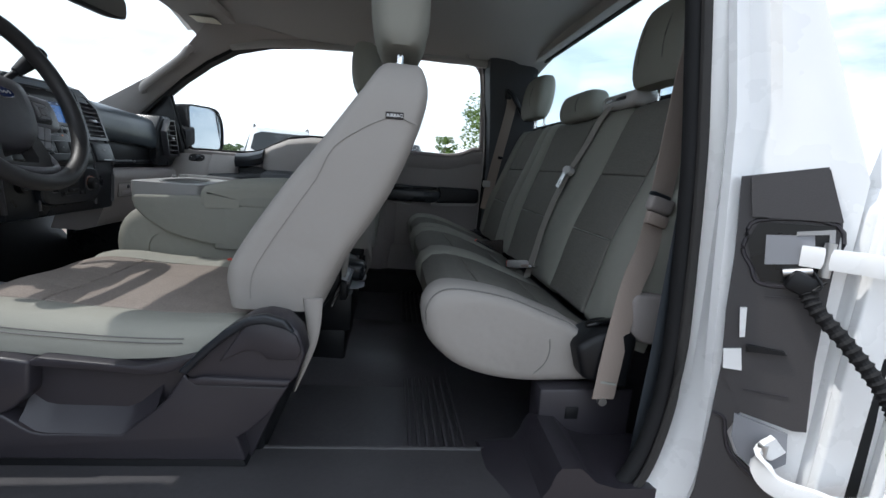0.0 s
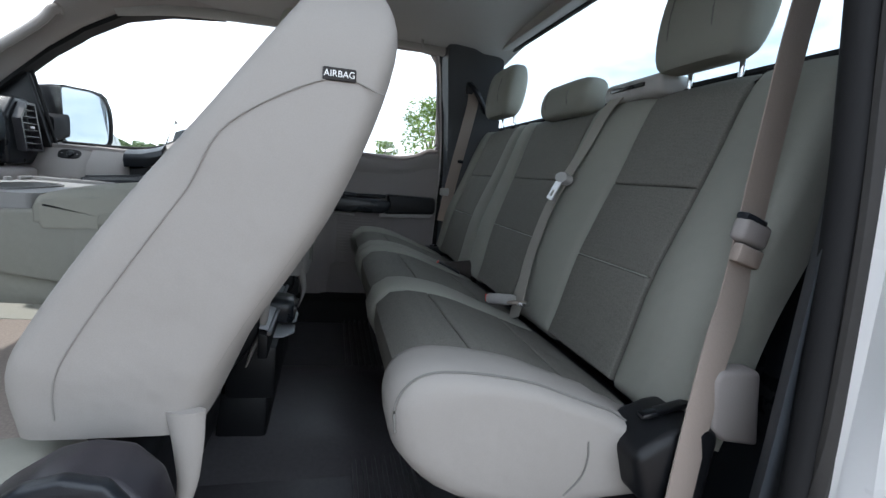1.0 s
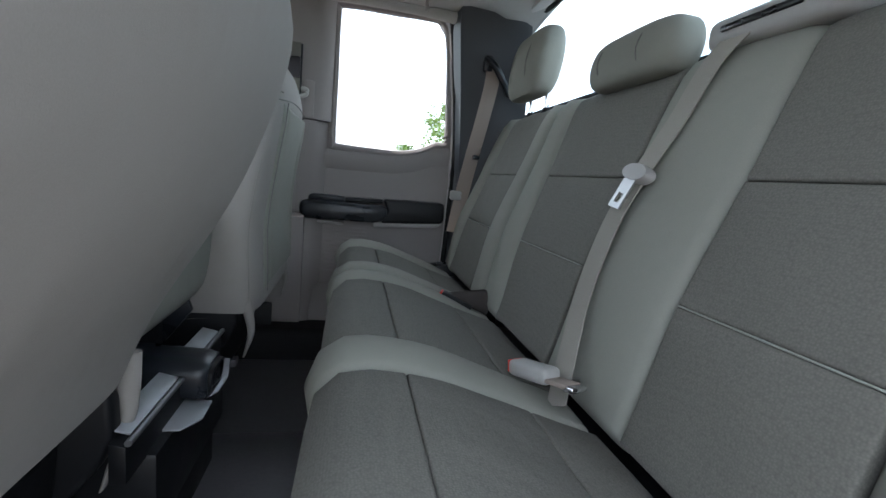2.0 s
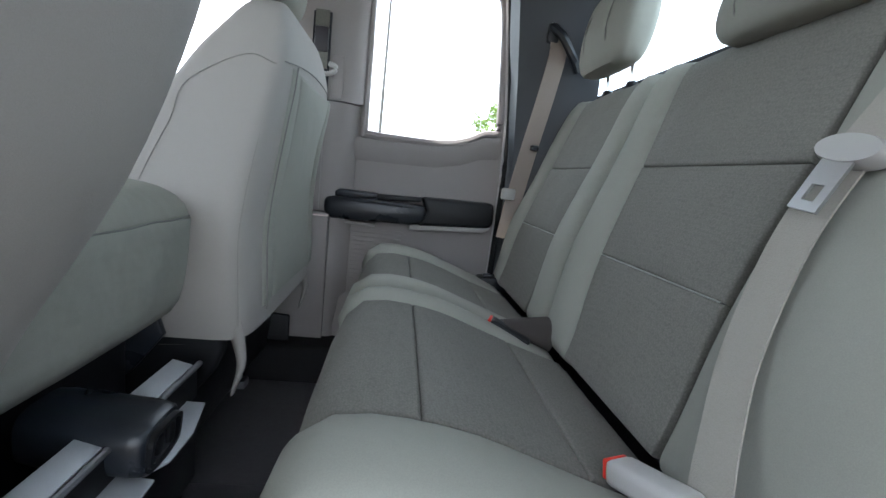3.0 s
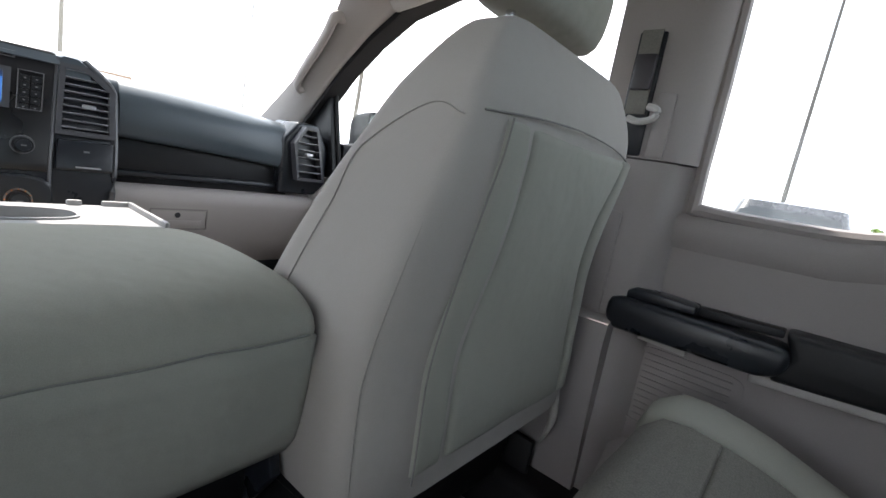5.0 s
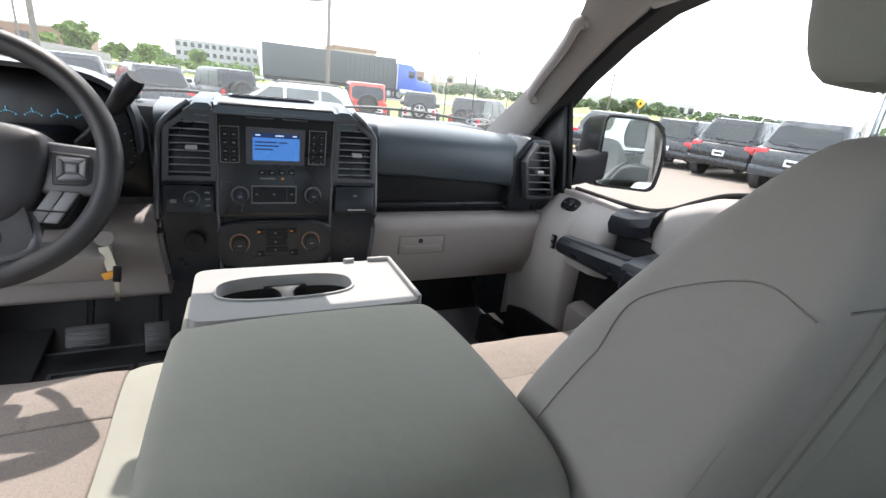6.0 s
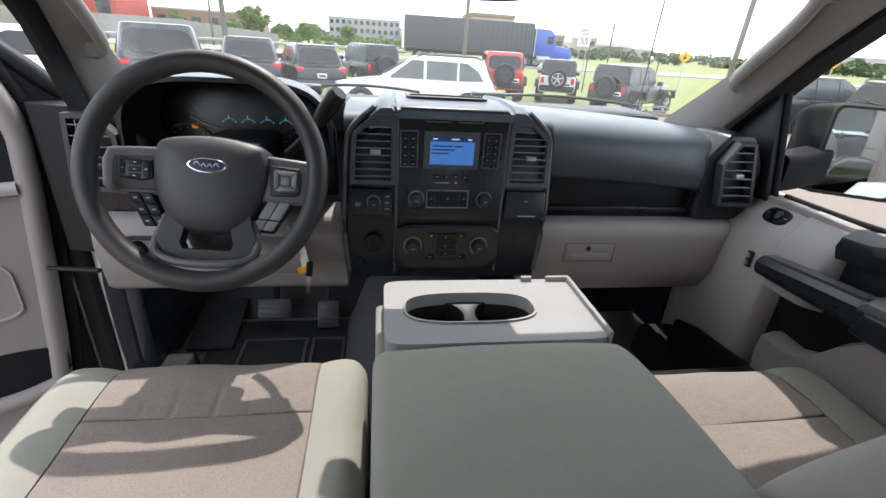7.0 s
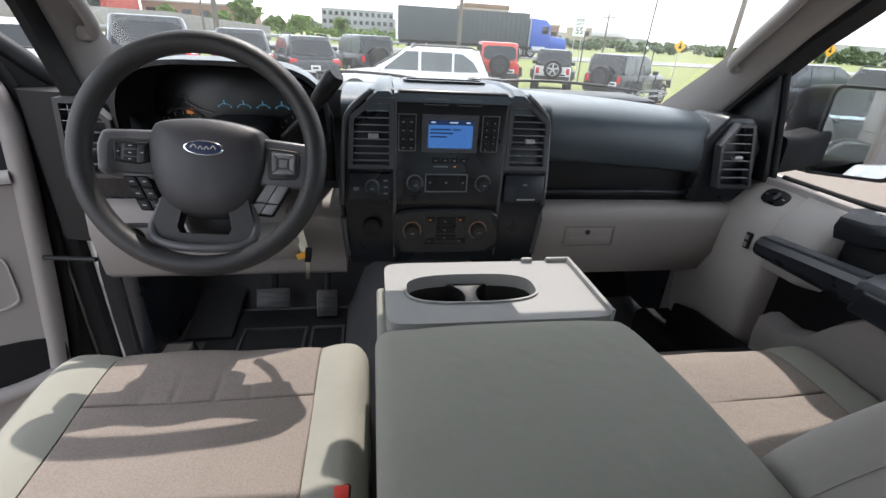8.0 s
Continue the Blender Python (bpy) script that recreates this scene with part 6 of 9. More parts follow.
for x0, x1, dy in ((-0.019, -0.010, 0.0015), (-0.008, -0.001, -0.0005), (0.001, 0.008, -0.0005), (0.010, 0.018, 0.001)):  # pale strokes
    bm = B()
    tube(bm, catmull([(x0, 0.012 + dy - 0.002, -0.0040), ((x0 + x1) / 2, 0.012 + dy + 0.003, -0.0040), (x1, 0.012 + dy - 0.002, -0.0040)], 4), 0.0010, 6)
    wpart("badge_stroke", bm, GLYPH, bdg)
for s in (-1, 1):
    bm = B()  # grey outer frame of the spoke
    prism(bm, [(s * 0.060, 0.040), (s * 0.158, 0.034), (s * 0.166, 0.012), (s * 0.164, -0.030), (s * 0.148, -0.040), (s * 0.066, -0.040)], "z", -0.054, -0.030, 0.006, 2)
    sp = wpart("spoke", bm, SPOKE)
    bm = B()  # dark inlay, open towards the hub on the driver's left
    prism(bm, [(s * 0.066, 0.026), (s * 0.146, 0.022), (s * 0.150, 0.010), (s * 0.149, -0.026), (s * 0.140, -0.033), (s * 0.070, -0.033)] if s < 0 else
          [(0.088, 0.024), (0.138, 0.021), (0.142, 0.012), (0.141, -0.020), (0.134, -0.027), (0.092, -0.028)], "z", -0.034, -0.0275, 0.003)
    inl = wpart("spoke_inlay", bm, STITCH, sp)
    bm = B()
    if s < 0:
        prism(bm, [(-0.139, 0.016), (-0.088, 0.017), (-0.086, -0.013), (-0.100, -0.018), (-0.137, -0.015)], "z", -0.029, -0.0245, 0.003)
        pad = wpart("button_pad", bm, GLOSSBLACK, inl)
        for dx, dy, w, h in ((-0.130, 0.0, 0.006, 0.016), (-0.113, 0.010, 0.018, 0.008), (-0.113, -0.001, 0.018, 0.009), (-0.113, -0.011, 0.018, 0.007), (-0.096, 0.0, 0.010, 0.022)):
            bm = B()
            box(bm, dx - w / 2, dx + w / 2, dy - h / 2, dy + h / 2, -0.026, -0.0232, 0.001)
            k_ = wpart("button", bm, BLACK, pad)
            bm = B()
            box(bm, dx - 0.002, dx + 0.002, dy - 0.0007, dy + 0.0007, -0.0235, -0.0229)
            wpart("marking", bm, GLYPH, k_, "", 0)
    else:
        prism(bm, [(0.096, 0.019), (0.134, 0.017), (0.136, -0.019), (0.098, -0.022)], "z", -0.029, -0.0255, 0.003)
        pad = wpart("button_pad", bm, SPOKE, inl)
        frame_pts = [((0.099, 0.015), (0.132, 0.0135), (0.125, 0.007), (0.107, 0.008)), ((0.133, 0.012), (0.1335, -0.014), (0.126, -0.009), (0.1255, 0.006)),
                     ((0.132, -0.0165), (0.1005, -0.0185), (0.108, -0.011), (0.125, -0.0105)), ((0.0985, -0.017), (0.0975, 0.0135), (0.1055, 0.0065), (0.1065, -0.0105))]
        for quad in frame_pts:
            bm = B()
            prism(bm, list(quad), "z", -0.0265, -0.0232, 0.0008, 1)
            wpart("button", bm, KEYGREY, pad)
        bm = B()
        box(bm, 0.1095, 0.1225, -0.0075, 0.0045, -0.0265, -0.0225, 0.001)
        wpart("button", bm, KEYGREY, pad)
    # lower keys: six dark ones, or two long and two short grey ones
    ux, uy = Vector((math.cos(radians(26)), -s * 0.30, 0)), Vector((s * 0.47, 0.88, 0))
    cells = [(c_, r_) for c_ in range(2) for r_ in range(3 if s < 0 else 2)]
    bm = B()
    m4 = axes(Vector((1, -s * 0.05, 0)).normalized(), Vector((s * 0.47, 0.88, 0)).normalized(), (0, 0, 1), (s * 0.094, -0.062, -0.045))
    t = bmesh.new()
    box(t, -0.021, 0.021, -0.031, 0.031, 0, 0.012, 0.004)
    bmesh.ops.transform(t, matrix=m4, verts=t.verts)
    join(bm, t)
    plate_ = wpart("key_plate", bm, BLACK, sp)
    for c_, r_ in cells:
        w = 0.0175
        h = 0.0185 if s < 0 else (0.034 if r_ == 0 else 0.019)
        ly = (0.0195 - 0.0205 * r_) if s < 0 else (0.012 if r_ == 0 else -0.0165)
        bm = B()
        t = bmesh.new()
        box(t, -0.0092 + 0.0184 * c_ - w / 2, -0.0092 + 0.0184 * c_ + w / 2, ly - h / 2, ly + h / 2, 0.011, 0.0165, 0.002)
        bmesh.ops.transform(t, matrix=m4, verts=t.verts)
        join(bm, t)
        k_ = wpart("button", bm, BLACK if s < 0 else KEYGREY, plate_)
        if s < 0:
            bm = B()
            t = bmesh.new()
            box(t, -0.0092 + 0.0184 * c_ - 0.003, -0.0092 + 0.0184 * c_ + 0.003, ly - 0.001, ly + 0.001, 0.0165, 0.0169)
            bmesh.ops.transform(t, matrix=m4, verts=t.verts)
            join(bm, t)
            wpart("marking", bm, GLYPH, k_, "", 0)
bm = B()  # dark U-shaped lower spoke round its opening
leg_out = [(-0.060, -0.050), (-0.072, -0.092), (-0.077, -0.116), (-0.066, -0.140), (0.066, -0.140), (0.077, -0.116), (0.072, -0.092), (0.060, -0.050)]
leg_in = [(-0.032, -0.072), (-0.037, -0.094), (-0.041, -0.112), (-0.036, -0.122), (0.036, -0.122), (0.041, -0.112), (0.037, -0.094), (0.032, -0.072)]
frame_ring(bm, leg_out, leg_in, "z", -0.046, -0.020)
bmesh.ops.bevel(bm, geom=[e for e in bm.edges if len(e.link_faces) == 2 and e.calc_face_angle(0) > 0.6], offset=0.005, segments=2, affect="EDGES")
wpart("lower_spoke", bm, STITCH)
bm = B()  # grey yoke round the legs
tube(bm, catmull([(-0.068, -0.070, -0.034), (-0.074, -0.095, -0.029), (-0.078, -0.115, -0.022), (-0.071, -0.132, -0.014), (-0.045, -0.141, -0.006), (0.0, -0.144, -0.004), (0.045, -0.141, -0.006), (0.071, -0.132, -0.014), (0.078, -0.115, -0.022), (0.074, -0.095, -0.029), (0.068, -0.070, -0.034)], 5), 0.0068, 8, flat=0.8)
wpart("yoke", bm, SPOKE)
bm = B()
cyl(bm, (0, 0, -0.05), (0, 0, -0.10), 0.055, 0.060, 28)
wpart("column", bm, BLACK)
bm = B()
prism(bm, [(-0.060, -0.03), (0.060, -0.03), (0.058, -0.10), (0.044, -0.128), (-0.044, -0.128), (-0.058, -0.10)], "z", -0.12, -0.075, 0.01, 3)
wpart("column_cover", bm, BLACK)

stalk = thing("column_shifter", (-0.34, -0.27, 1.36), "dark column stalk with a ribbed knob", "stalk")
bm = B()
tube(bm, [(-0.36, -0.325, 1.325), (-0.345, -0.285, 1.365), (-0.330, -0.262, 1.392)], [0.008, 0.007, 0.007], 10)
part("lever", bm, BLACK, stalk)
bm = B()
tube(bm, [(-0.333, -0.268, 1.385), (-0.323, -0.249, 1.408), (-0.312, -0.229, 1.436), (-0.309, -0.224, 1.442)], [0.011, 0.0155, 0.0165, 0.013], 14)
part("knob", bm, BLACK, stalk)
turn = thing("turn_stalk", (-0.36, -0.56, 1.33), "thin dark turn signal stalk", "stalk")
bm = B()
tube(bm, [(-0.36, -0.50, 1.285), (-0.345, -0.60, 1.292), (-0.335, -0.66, 1.298)], [0.007, 0.008, 0.009], 10)
part("lever", bm, BLACK, turn)
keys = thing("ignition_key", (-0.40, -0.315, 1.05), "key with a yellow and white tag hanging from the ignition", "key")
bm = B()
cyl(bm, (-0.43, -0.335, 1.155), (-0.375, -0.315, 1.150), 0.017, 0.015, 20)
part("ignition_lock", bm, SILVER, keys)
bm = B()
obox(bm, (-0.385, -0.316, 1.105), (0.004, 0.017, 0.052), pose(0, 0, 0, 10, 0, 0), 0.001)
part("tag", bm, CREAM, keys, "pale paper tag")
bm = B()
obox(bm, (-0.384, -0.318, 1.073), (0.008, 0.022, 0.014), pose(0, 0, 0, 20, 0, 0), 0.002)
part("tag_edge", bm, YELLOW, keys)
bm = B()
obox(bm, (-0.383, -0.305, 1.075), (0.008, 0.014, 0.034), pose(0, 0, 0, -8, 0, 0), 0.003)
part("key_head", bm, BLACK, keys)
bm = B()
obox(bm, (-0.383, -0.309, 1.038), (0.002, 0.008, 0.042), pose(0, 0, 0, -4, 0, 0), 0.0008)
part("blade", bm, BRASS, keys)
lightsw = thing("headlamp_switch", (-0.44, -0.70, 1.10), "round headlamp switch on the lower dash", "switch")
bm = B()
cyl(bm, (-0.455, -0.66, 1.095), (-0.425, -0.66, 1.095), 0.020, 0.018, 24)
part("dial", bm, BLACK, lightsw)
bm = B()
frame_ring(bm, super_loop(-0.64, 1.095, 0.055, 0.03, 5, 28), super_loop(-0.64, 1.095, 0.048, 0.023, 5, 28), "x", -0.448, -0.434)
part("surround", bm, DARK, lightsw)

# pedals and mat
PEDALGREY = mat("worn_pedal_rubber", (0.042, 0.041, 0.044), 0.38, vary=0.2, big=20, bump=0.3, bump_scale=500)
for name, y0, y1, z0, z1 in (("brake_pedal", -0.535, -0.433, 0.702, 0.762), ("gas_pedal", -0.353, -0.288, 0.664, 0.750)):
    pd = thing(name, (-0.80, (y0 + y1) / 2, 0.72), "black rubber " + name.replace("_", " "), "pedal")
    bm = B()
    obox(bm, (-0.78, (y0 + y1) / 2, (z0 + z1) / 2), (0.014, y1 - y0, z1 - z0), pose(0, 0, 0, 0, -28, 0), 0.005)
    part("pad", bm, PEDALGREY, pd)
    for k in range(4):
        bm = B()
        f = (k - 1.5) * 0.013
        obox(bm, (-0.7715 - f * 0.5, (y0 + y1) / 2, (z0 + z1) / 2 + f), (0.003, (y1 - y0) * 0.85, 0.004), pose(0, 0, 0, 0, -28, 0), 0.001, 1)
        part("rib", bm, PEDALGREY, pd)
    bm = B()
    tube(bm, [(-0.79, (y0 + y1) / 2, (z0 + z1) / 2), (-0.90, (y0 + y1) / 2, 0.86), (-0.96, (y0 + y1) / 2, 1.02)], 0.010, 8)
    part("arm", bm, BLACK, pd)
rest = thing("foot_rest", (-0.78, -0.655, 0.66), "worn dark grey foot rest beside the pedals", "foot rest")
bm = B()
obox(bm, (-0.775, -0.655, 0.686), (0.22, 0.135, 0.016), pose(0, 0, 0, 0, 12, 0), 0.006)
part("plate", bm, RUBBER, rest)
fm = thing("floor_mat", (-0.60, -0.45, FLOOR_Z), "black rubber driver's floor mat with raised bars", "floor mat")
bm = B()
box(bm, -0.82, -0.28, -0.66, -0.26, FLOOR_Z, FLOOR_Z + 0.006, 0.003)
part("sheet", bm, RUBBER, fm)
for y0, y1 in ((-0.563, -0.375), (-0.362, -0.262)):
    bm = B()
    frame_ring(bm, [(-0.712, y0), (-0.46, y0), (-0.46, y1), (-0.712, y1)], [(-0.702, y0 + 0.008), (-0.468, y0 + 0.008), (-0.468, y1 - 0.008), (-0.702, y1 - 0.008)], "z", FLOOR_Z + 0.004, FLOOR_Z + 0.012)
    part("raised_bar", bm, PEDALGREY, fm)

# ---- folded centre seat: armrest lid, cup tray, base ----
con = thing("centre_console", (0.1, 0.015, FLOOR_Z), "folded grey cloth centre seat with cup holder tray", "console")
CL = Profile([(0.006, 1.10), (0.006, 1.140), (0.022, 1.160), (0.10, 1.172), (0.22, 1.178), (0.31, 1.175), (0.352, 1.163), (0.372, 1.143), (0.373, 1.118)])
bm = B()
pillow(bm, CL, -0.168, 0.184, 0.0, CL.length, 0.03, r=0.020, crown=0.008, ny=14, nv=30, core=(0.19, 1.11), wave=0.0012)
part("lid", bm, CLOTH_LIT, con, "grey cloth armrest lid", 60)
LB = Profile([(0.04, 0.99), (0.020, 1.06), (0.018, 1.125), (0.05, 1.134), (0.29, 1.136), (0.372, 1.134), (0.375, 1.128), (0.371, 1.06), (0.362, 1.012), (0.347, 0.992), (0.30, 0.986)])
bm = B()
pillow(bm, LB, -0.163, 0.182, 0.0, LB.length, 0.03, r=0.012, crown=0.006, ny=12, nv=34, core=(0.19, 1.06), wave=0.001)
part("backrest_shell", bm, CLOTH, con, "", 60)
bm = B()
prism(bm, [(0.042, 0.990), (0.036, 1.06), (0.037, 1.131), (0.370, 1.131), (0.371, 1.12), (0.367, 1.06), (0.357, 1.012), (0.345, 0.995)], "y", -0.1645, 0.1815, 0.006, 3)
part("backrest_core", bm, CLOTH, con, "", 60)
bm = B()
prism(bm, [(0.008, 1.108), (0.008, 1.140), (0.024, 1.153), (0.10, 1.164), (0.30, 1.166), (0.345, 1.155), (0.362, 1.140), (0.366, 1.112)], "y", -0.1672, 0.1832, 0.006, 3)
part("lid_core", bm, CLOTH, con, "", 60)
for y0, y1 in ((-0.1648, -0.144), (0.160, 0.1818)):  # rounded cheeks beside the tray
    bm = B()
    prism(bm, [(-0.160, 1.122), (0.010, 1.132), (0.075, 1.132), (0.075, 1.0), (0.03, 1.004), (-0.03, 1.014), (-0.085, 1.032), (-0.130, 1.062), (-0.158, 1.090)], "y", y0, y1, 0.007, 3)
    part("cheek", bm, CLOTH, con, "", 60)
LF = Profile([(0.05, 1.002), (-0.03, 1.014), (-0.085, 1.032), (-0.130, 1.062), (-0.158, 1.090), (-0.166, 1.112)])
bm = B()
pillow(bm, LF, -0.158, 0.176, 0.0, LF.length, 0.008, r=0.004, crown=0.004, ny=8, nv=16)
part("front_roll", bm, CLOTH, con, "", 60)
bm = B()
tube(bm, [(0.3758, -0.150 + 0.318 * k / 20, 1.134 + 0.001 * math.sin(k)) for k in range(21)], 0.0012, 6)
part("lid_seam", bm, SEAM, con)
# cup tray
TRAYGREY = mat("cool_grey_plastic", (0.265, 0.262, 0.258), 0.55, vary=0.05, bump=0.25, bump_scale=900, grain=0.05, spec=0.35)
bm = B()
oc = super_loop(-0.088, 0.012, 0.089, 0.164, 12, 56)
ic = super_loop(-0.088, -0.020, 0.0435, 0.103, 2.9, 56)
frame_ring(bm, oc, ic, "z", 1.1300, 1.1570)
tray = part("cup_tray", bm, TRAYGREY, con, "light grey plastic tray", 40)
bm = B()
frame_ring(bm, super_loop(-0.088, -0.020, 0.044, 0.104, 2.9, 56), super_loop(-0.088, -0.020, 0.041, 0.100, 2.9, 56), "z", 1.1380, 1.1600)
part("tray_lip", bm, TRAYGREY, tray)
bm = B()
loft(bm, [[(x, y, z) for x, y in super_loop(-0.088, 0.012, 0.089 - d, 0.164 - d, 12, 56)] for z, d in ((1.100, 0.004), (1.110, 0.001), (1.1300, 0.0))], cap=False)
part("tray_body", bm, TRAYGREY, con, "", 50)
bm = B()  # black liner under the two cups
tub = [super_loop(-0.088, -0.020, 0.042 - d, 0.1015 - d, 2.9, 56) for d in (0.0, 0.001, 0.004)]
loft(bm, [[(x, y, z) for x, y in lp] for lp, z in zip(tub, (1.153, 1.121, 1.070))], cap=False)
bm.faces.new([bm.verts.new((x, y, 1.071)) for x, y in tub[2]])
liner = part("cup_liner", bm, BLACK, tray, "black cup liner")
for y in (-0.071, 0.031):
    bm = B()
    circle = lambda r: [(-0.088 + r * math.cos(a), y + r * math.sin(a)) for a in [2 * math.pi * k / 32 for k in range(32)]]
    frame_ring(bm, circle(0.0385), circle(0.0355), "z", 1.074, 1.110)
    cup = part("cup_well", bm, RUBBER, liner, "black rubber cup ring")
    bm = B()
    sx = 0.033 if y < 0 else -0.033
    obox(bm, (-0.068, y + sx, 1.132), (0.010, 0.008, 0.022), pose(0, 0, 0, 0, 0, 40 if y < 0 else -40), 0.002)
    part("cup_grip", bm, SILVER, cup)
bm = B()
arc = [(-0.088 + d, math.sqrt(0.0415 ** 2 - d * d)) for d in [0.038 * k / 6 for k in range(-6, 7)]]
prism(bm, [(x, -0.071 + w) for x, w in arc] + [(x, 0.031 - w) for x, w in reversed(arc)], "z", 1.072, 1.144, 0.002)
part("cup_bridge", bm, BLACK, liner)
for x0, x1, y0, y1 in ((-0.172, -0.002, 0.167, 0.1745), (-0.177, -0.169, 0.130, 0.1745), (-0.177, -0.169, 0.085, 0.105)):
    bm = B()
    box(bm, x0, x1, y0, y1, 1.13, 1.1655, 0.003)
    part("tray_rail", bm, TRAYGREY, tray)
# jump seat under it
JS = Profile([(-0.06, 0.86), (-0.155, 0.875), (-0.200, 0.925), (-0.214, 0.985), (-0.204, 1.040), (-0.175, 1.076), (-0.130, 1.090), (0.0, 1.092)])
bm = B()
pillow(bm, JS, -0.152, 0.180, 0.0, JS.length, 0.03, r=0.03, crown=0.010, ny=8, nv=20, core=(-0.06, 0.97), wave=0.003)
part("cushion", bm, CLOTH_LIT, con, "", 60)
bm = B()
prism(bm, [(-0.06, 0.87), (-0.145, 0.888), (-0.186, 0.93), (-0.199, 0.985), (-0.190, 1.032), (-0.168, 1.062), (-0.130, 1.076), (0.0, 1.078), (0.10, 1.018), (0.29, 1.008), (0.29, 0.88)], "y", -0.146, 0.174, 0.016, 3)
part("cushion_core", bm, CLOTH_LIT, con)
bm = B()
box(bm, -0.08, 0.30, -0.14, 0.165, 0.84, 0.985, 0.012)
part("base", bm, BLACK, con)
bm = B()
box(bm, -0.05, 0.20, -0.13, 0.155, FLOOR_Z, 0.85, 0.012)
part("base", bm, BLACK, con)
for y in (-0.15, 0.17):
    bm = B()
    prism(bm, [(0.22, 0.985), (0.335, 0.99), (0.345, 0.96), (0.30, 0.90), (0.22, 0.86)], "y", y - 0.006, y + 0.006, 0.002)
    part("hinge_plate", bm, DARK, con)
# steel floor frame seen from the rear footwell
fr = thing("floor_bracket", (0.33, 0.13, FLOOR_Z), "zinc steel rear bracket under the folded centre seat", "bracket")
for y0, y1 in ((-0.10, 0.095), (0.175, 0.315)):
    bm = B()
    obox(bm, (0.325, (y0 + y1) / 2, 0.858), (0.034, y1 - y0, 0.004), pose(0, 0, 0, 0, 14, 0), 0.0015)
    part("top_plate", bm, ZINC, fr)
bm = B()
tube(bm, [(0.347, -0.12, 0.852), (0.347, 0.33, 0.852)], 0.005, 8)
part("rolled_edge", bm, GALV_TRIM, fr)
bm = B()
prism(bm, [(0.322, 0.79), (0.344, 0.79), (0.344, 0.846), (0.322, 0.852)], "y", -0.12, 0.33, 0.002)
part("cross_member", bm, BLACK, fr)
for poly in ([(0.325, 0.0), (0.322, 0.108), (0.392, 0.096), (0.394, 0.036), (0.37, 0.0)], [(0.318, 0.292), (0.374, 0.290), (0.393, 0.20), (0.392, 0.135), (0.372, 0.100), (0.33, 0.11)]):
    bm = B()
    prism(bm, poly, "z", 0.797, 0.801, 0.001)
    part("foot_plate", bm, ZINC, fr)
bm = B()
box(bm, 0.24, 0.36, -0.06, 0.30, FLOOR_Z, 0.796, 0.01)
part("cross_member", bm, BLACK, fr)
bm = B()
loft(bm, [[(x, 0.128 + 0.052 * sy * math.copysign(abs(math.cos(a)) ** 0.6, math.cos(a)), 0.850 - 0.1 * (x - 0.26) + 0.038 * sy * math.copysign(abs(math.sin(a)) ** 0.6, math.sin(a))) for a in [2 * math.pi * q / 28 for q in range(28)]] for x, sy in ((0.24, 0.95), (0.26, 1.0), (0.365, 1.0), (0.382, 0.94), (0.386, 0.86))])
mot = part("outlet_housing", bm, DARK, fr, "black plastic outlet housing")
bm = B()
m = Matrix.Translation((0.386, 0.128, 0.838)) @ pose(0, 0, 0, 0, 96, 0)
t = bmesh.new()
frame_ring(t, super_loop(0, 0, 0.026, 0.040, 4, 28), super_loop(0, 0, 0.021, 0.034, 4, 28), "z", -0.004, 0.006)
bmesh.ops.transform(t, matrix=m, verts=t.verts)
join(bm, t)
part("outlet_ring", bm, GLOSSBLACK, mot)
for dy in (-0.014, 0.014):
    bm = B()
    box(bm, 0.384, 0.391, 0.128 + dy - 0.008, 0.128 + dy + 0.008, 0.826, 0.850, 0.002)
    part("outlet_flap", bm, BLACK, mot)

# the bracket and its housing, set back to the rear footwell
def set_back(ob):
    for child in ob.children:
        set_back(child)
    if ob.data:
        for v in ob.data.vertices:
            v.co = Vector((0.633, -0.596, 1.248)).lerp(v.co, 0.80)
set_back(fr)
bm = B()
box(bm, 0.30, 0.40, -0.16, 0.12, FLOOR_Z, 0.785, 0.01)
part("pedestal", bm, BLACK, fr)

# ---- seat belts ----
def belt_buckle(name, at, ang, label, colour=BUCKLE, pitch=-12):
    b = thing(name, at, label, "buckle", "rear belt buckles")
    m = Matrix.Translation(at) @ pose(0, 0, 0, 0, 0, ang) @ pose(0, 0, 0, 0, pitch, 0)
    def put(nm, c, s, material, r, lab=""):
        bm = B()
        obox(bm, c, s, Matrix(), r, 3)
        bmesh.ops.transform(bm, matrix=m, verts=bm.verts)
        return part(nm, bm, material, b, lab)
    put("housing", (0.0, 0, 0), (0.075, 0.031, 0.022), colour, 0.007)
    put("release_button", (-0.0385, 0, 0.001), (0.005, 0.025, 0.017), RED, 0.002, "red release button")
    put("strap", (0.052, 0, -0.004), (0.04, 0.026, 0.006), BELT if colour == BUCKLE else BLACK, 0.002)
    if colour == BUCKLE:
        put("anchor", (0.074, 0, -0.006), (0.016, 0.026, 0.008), CHROME, 0.003)
    return b

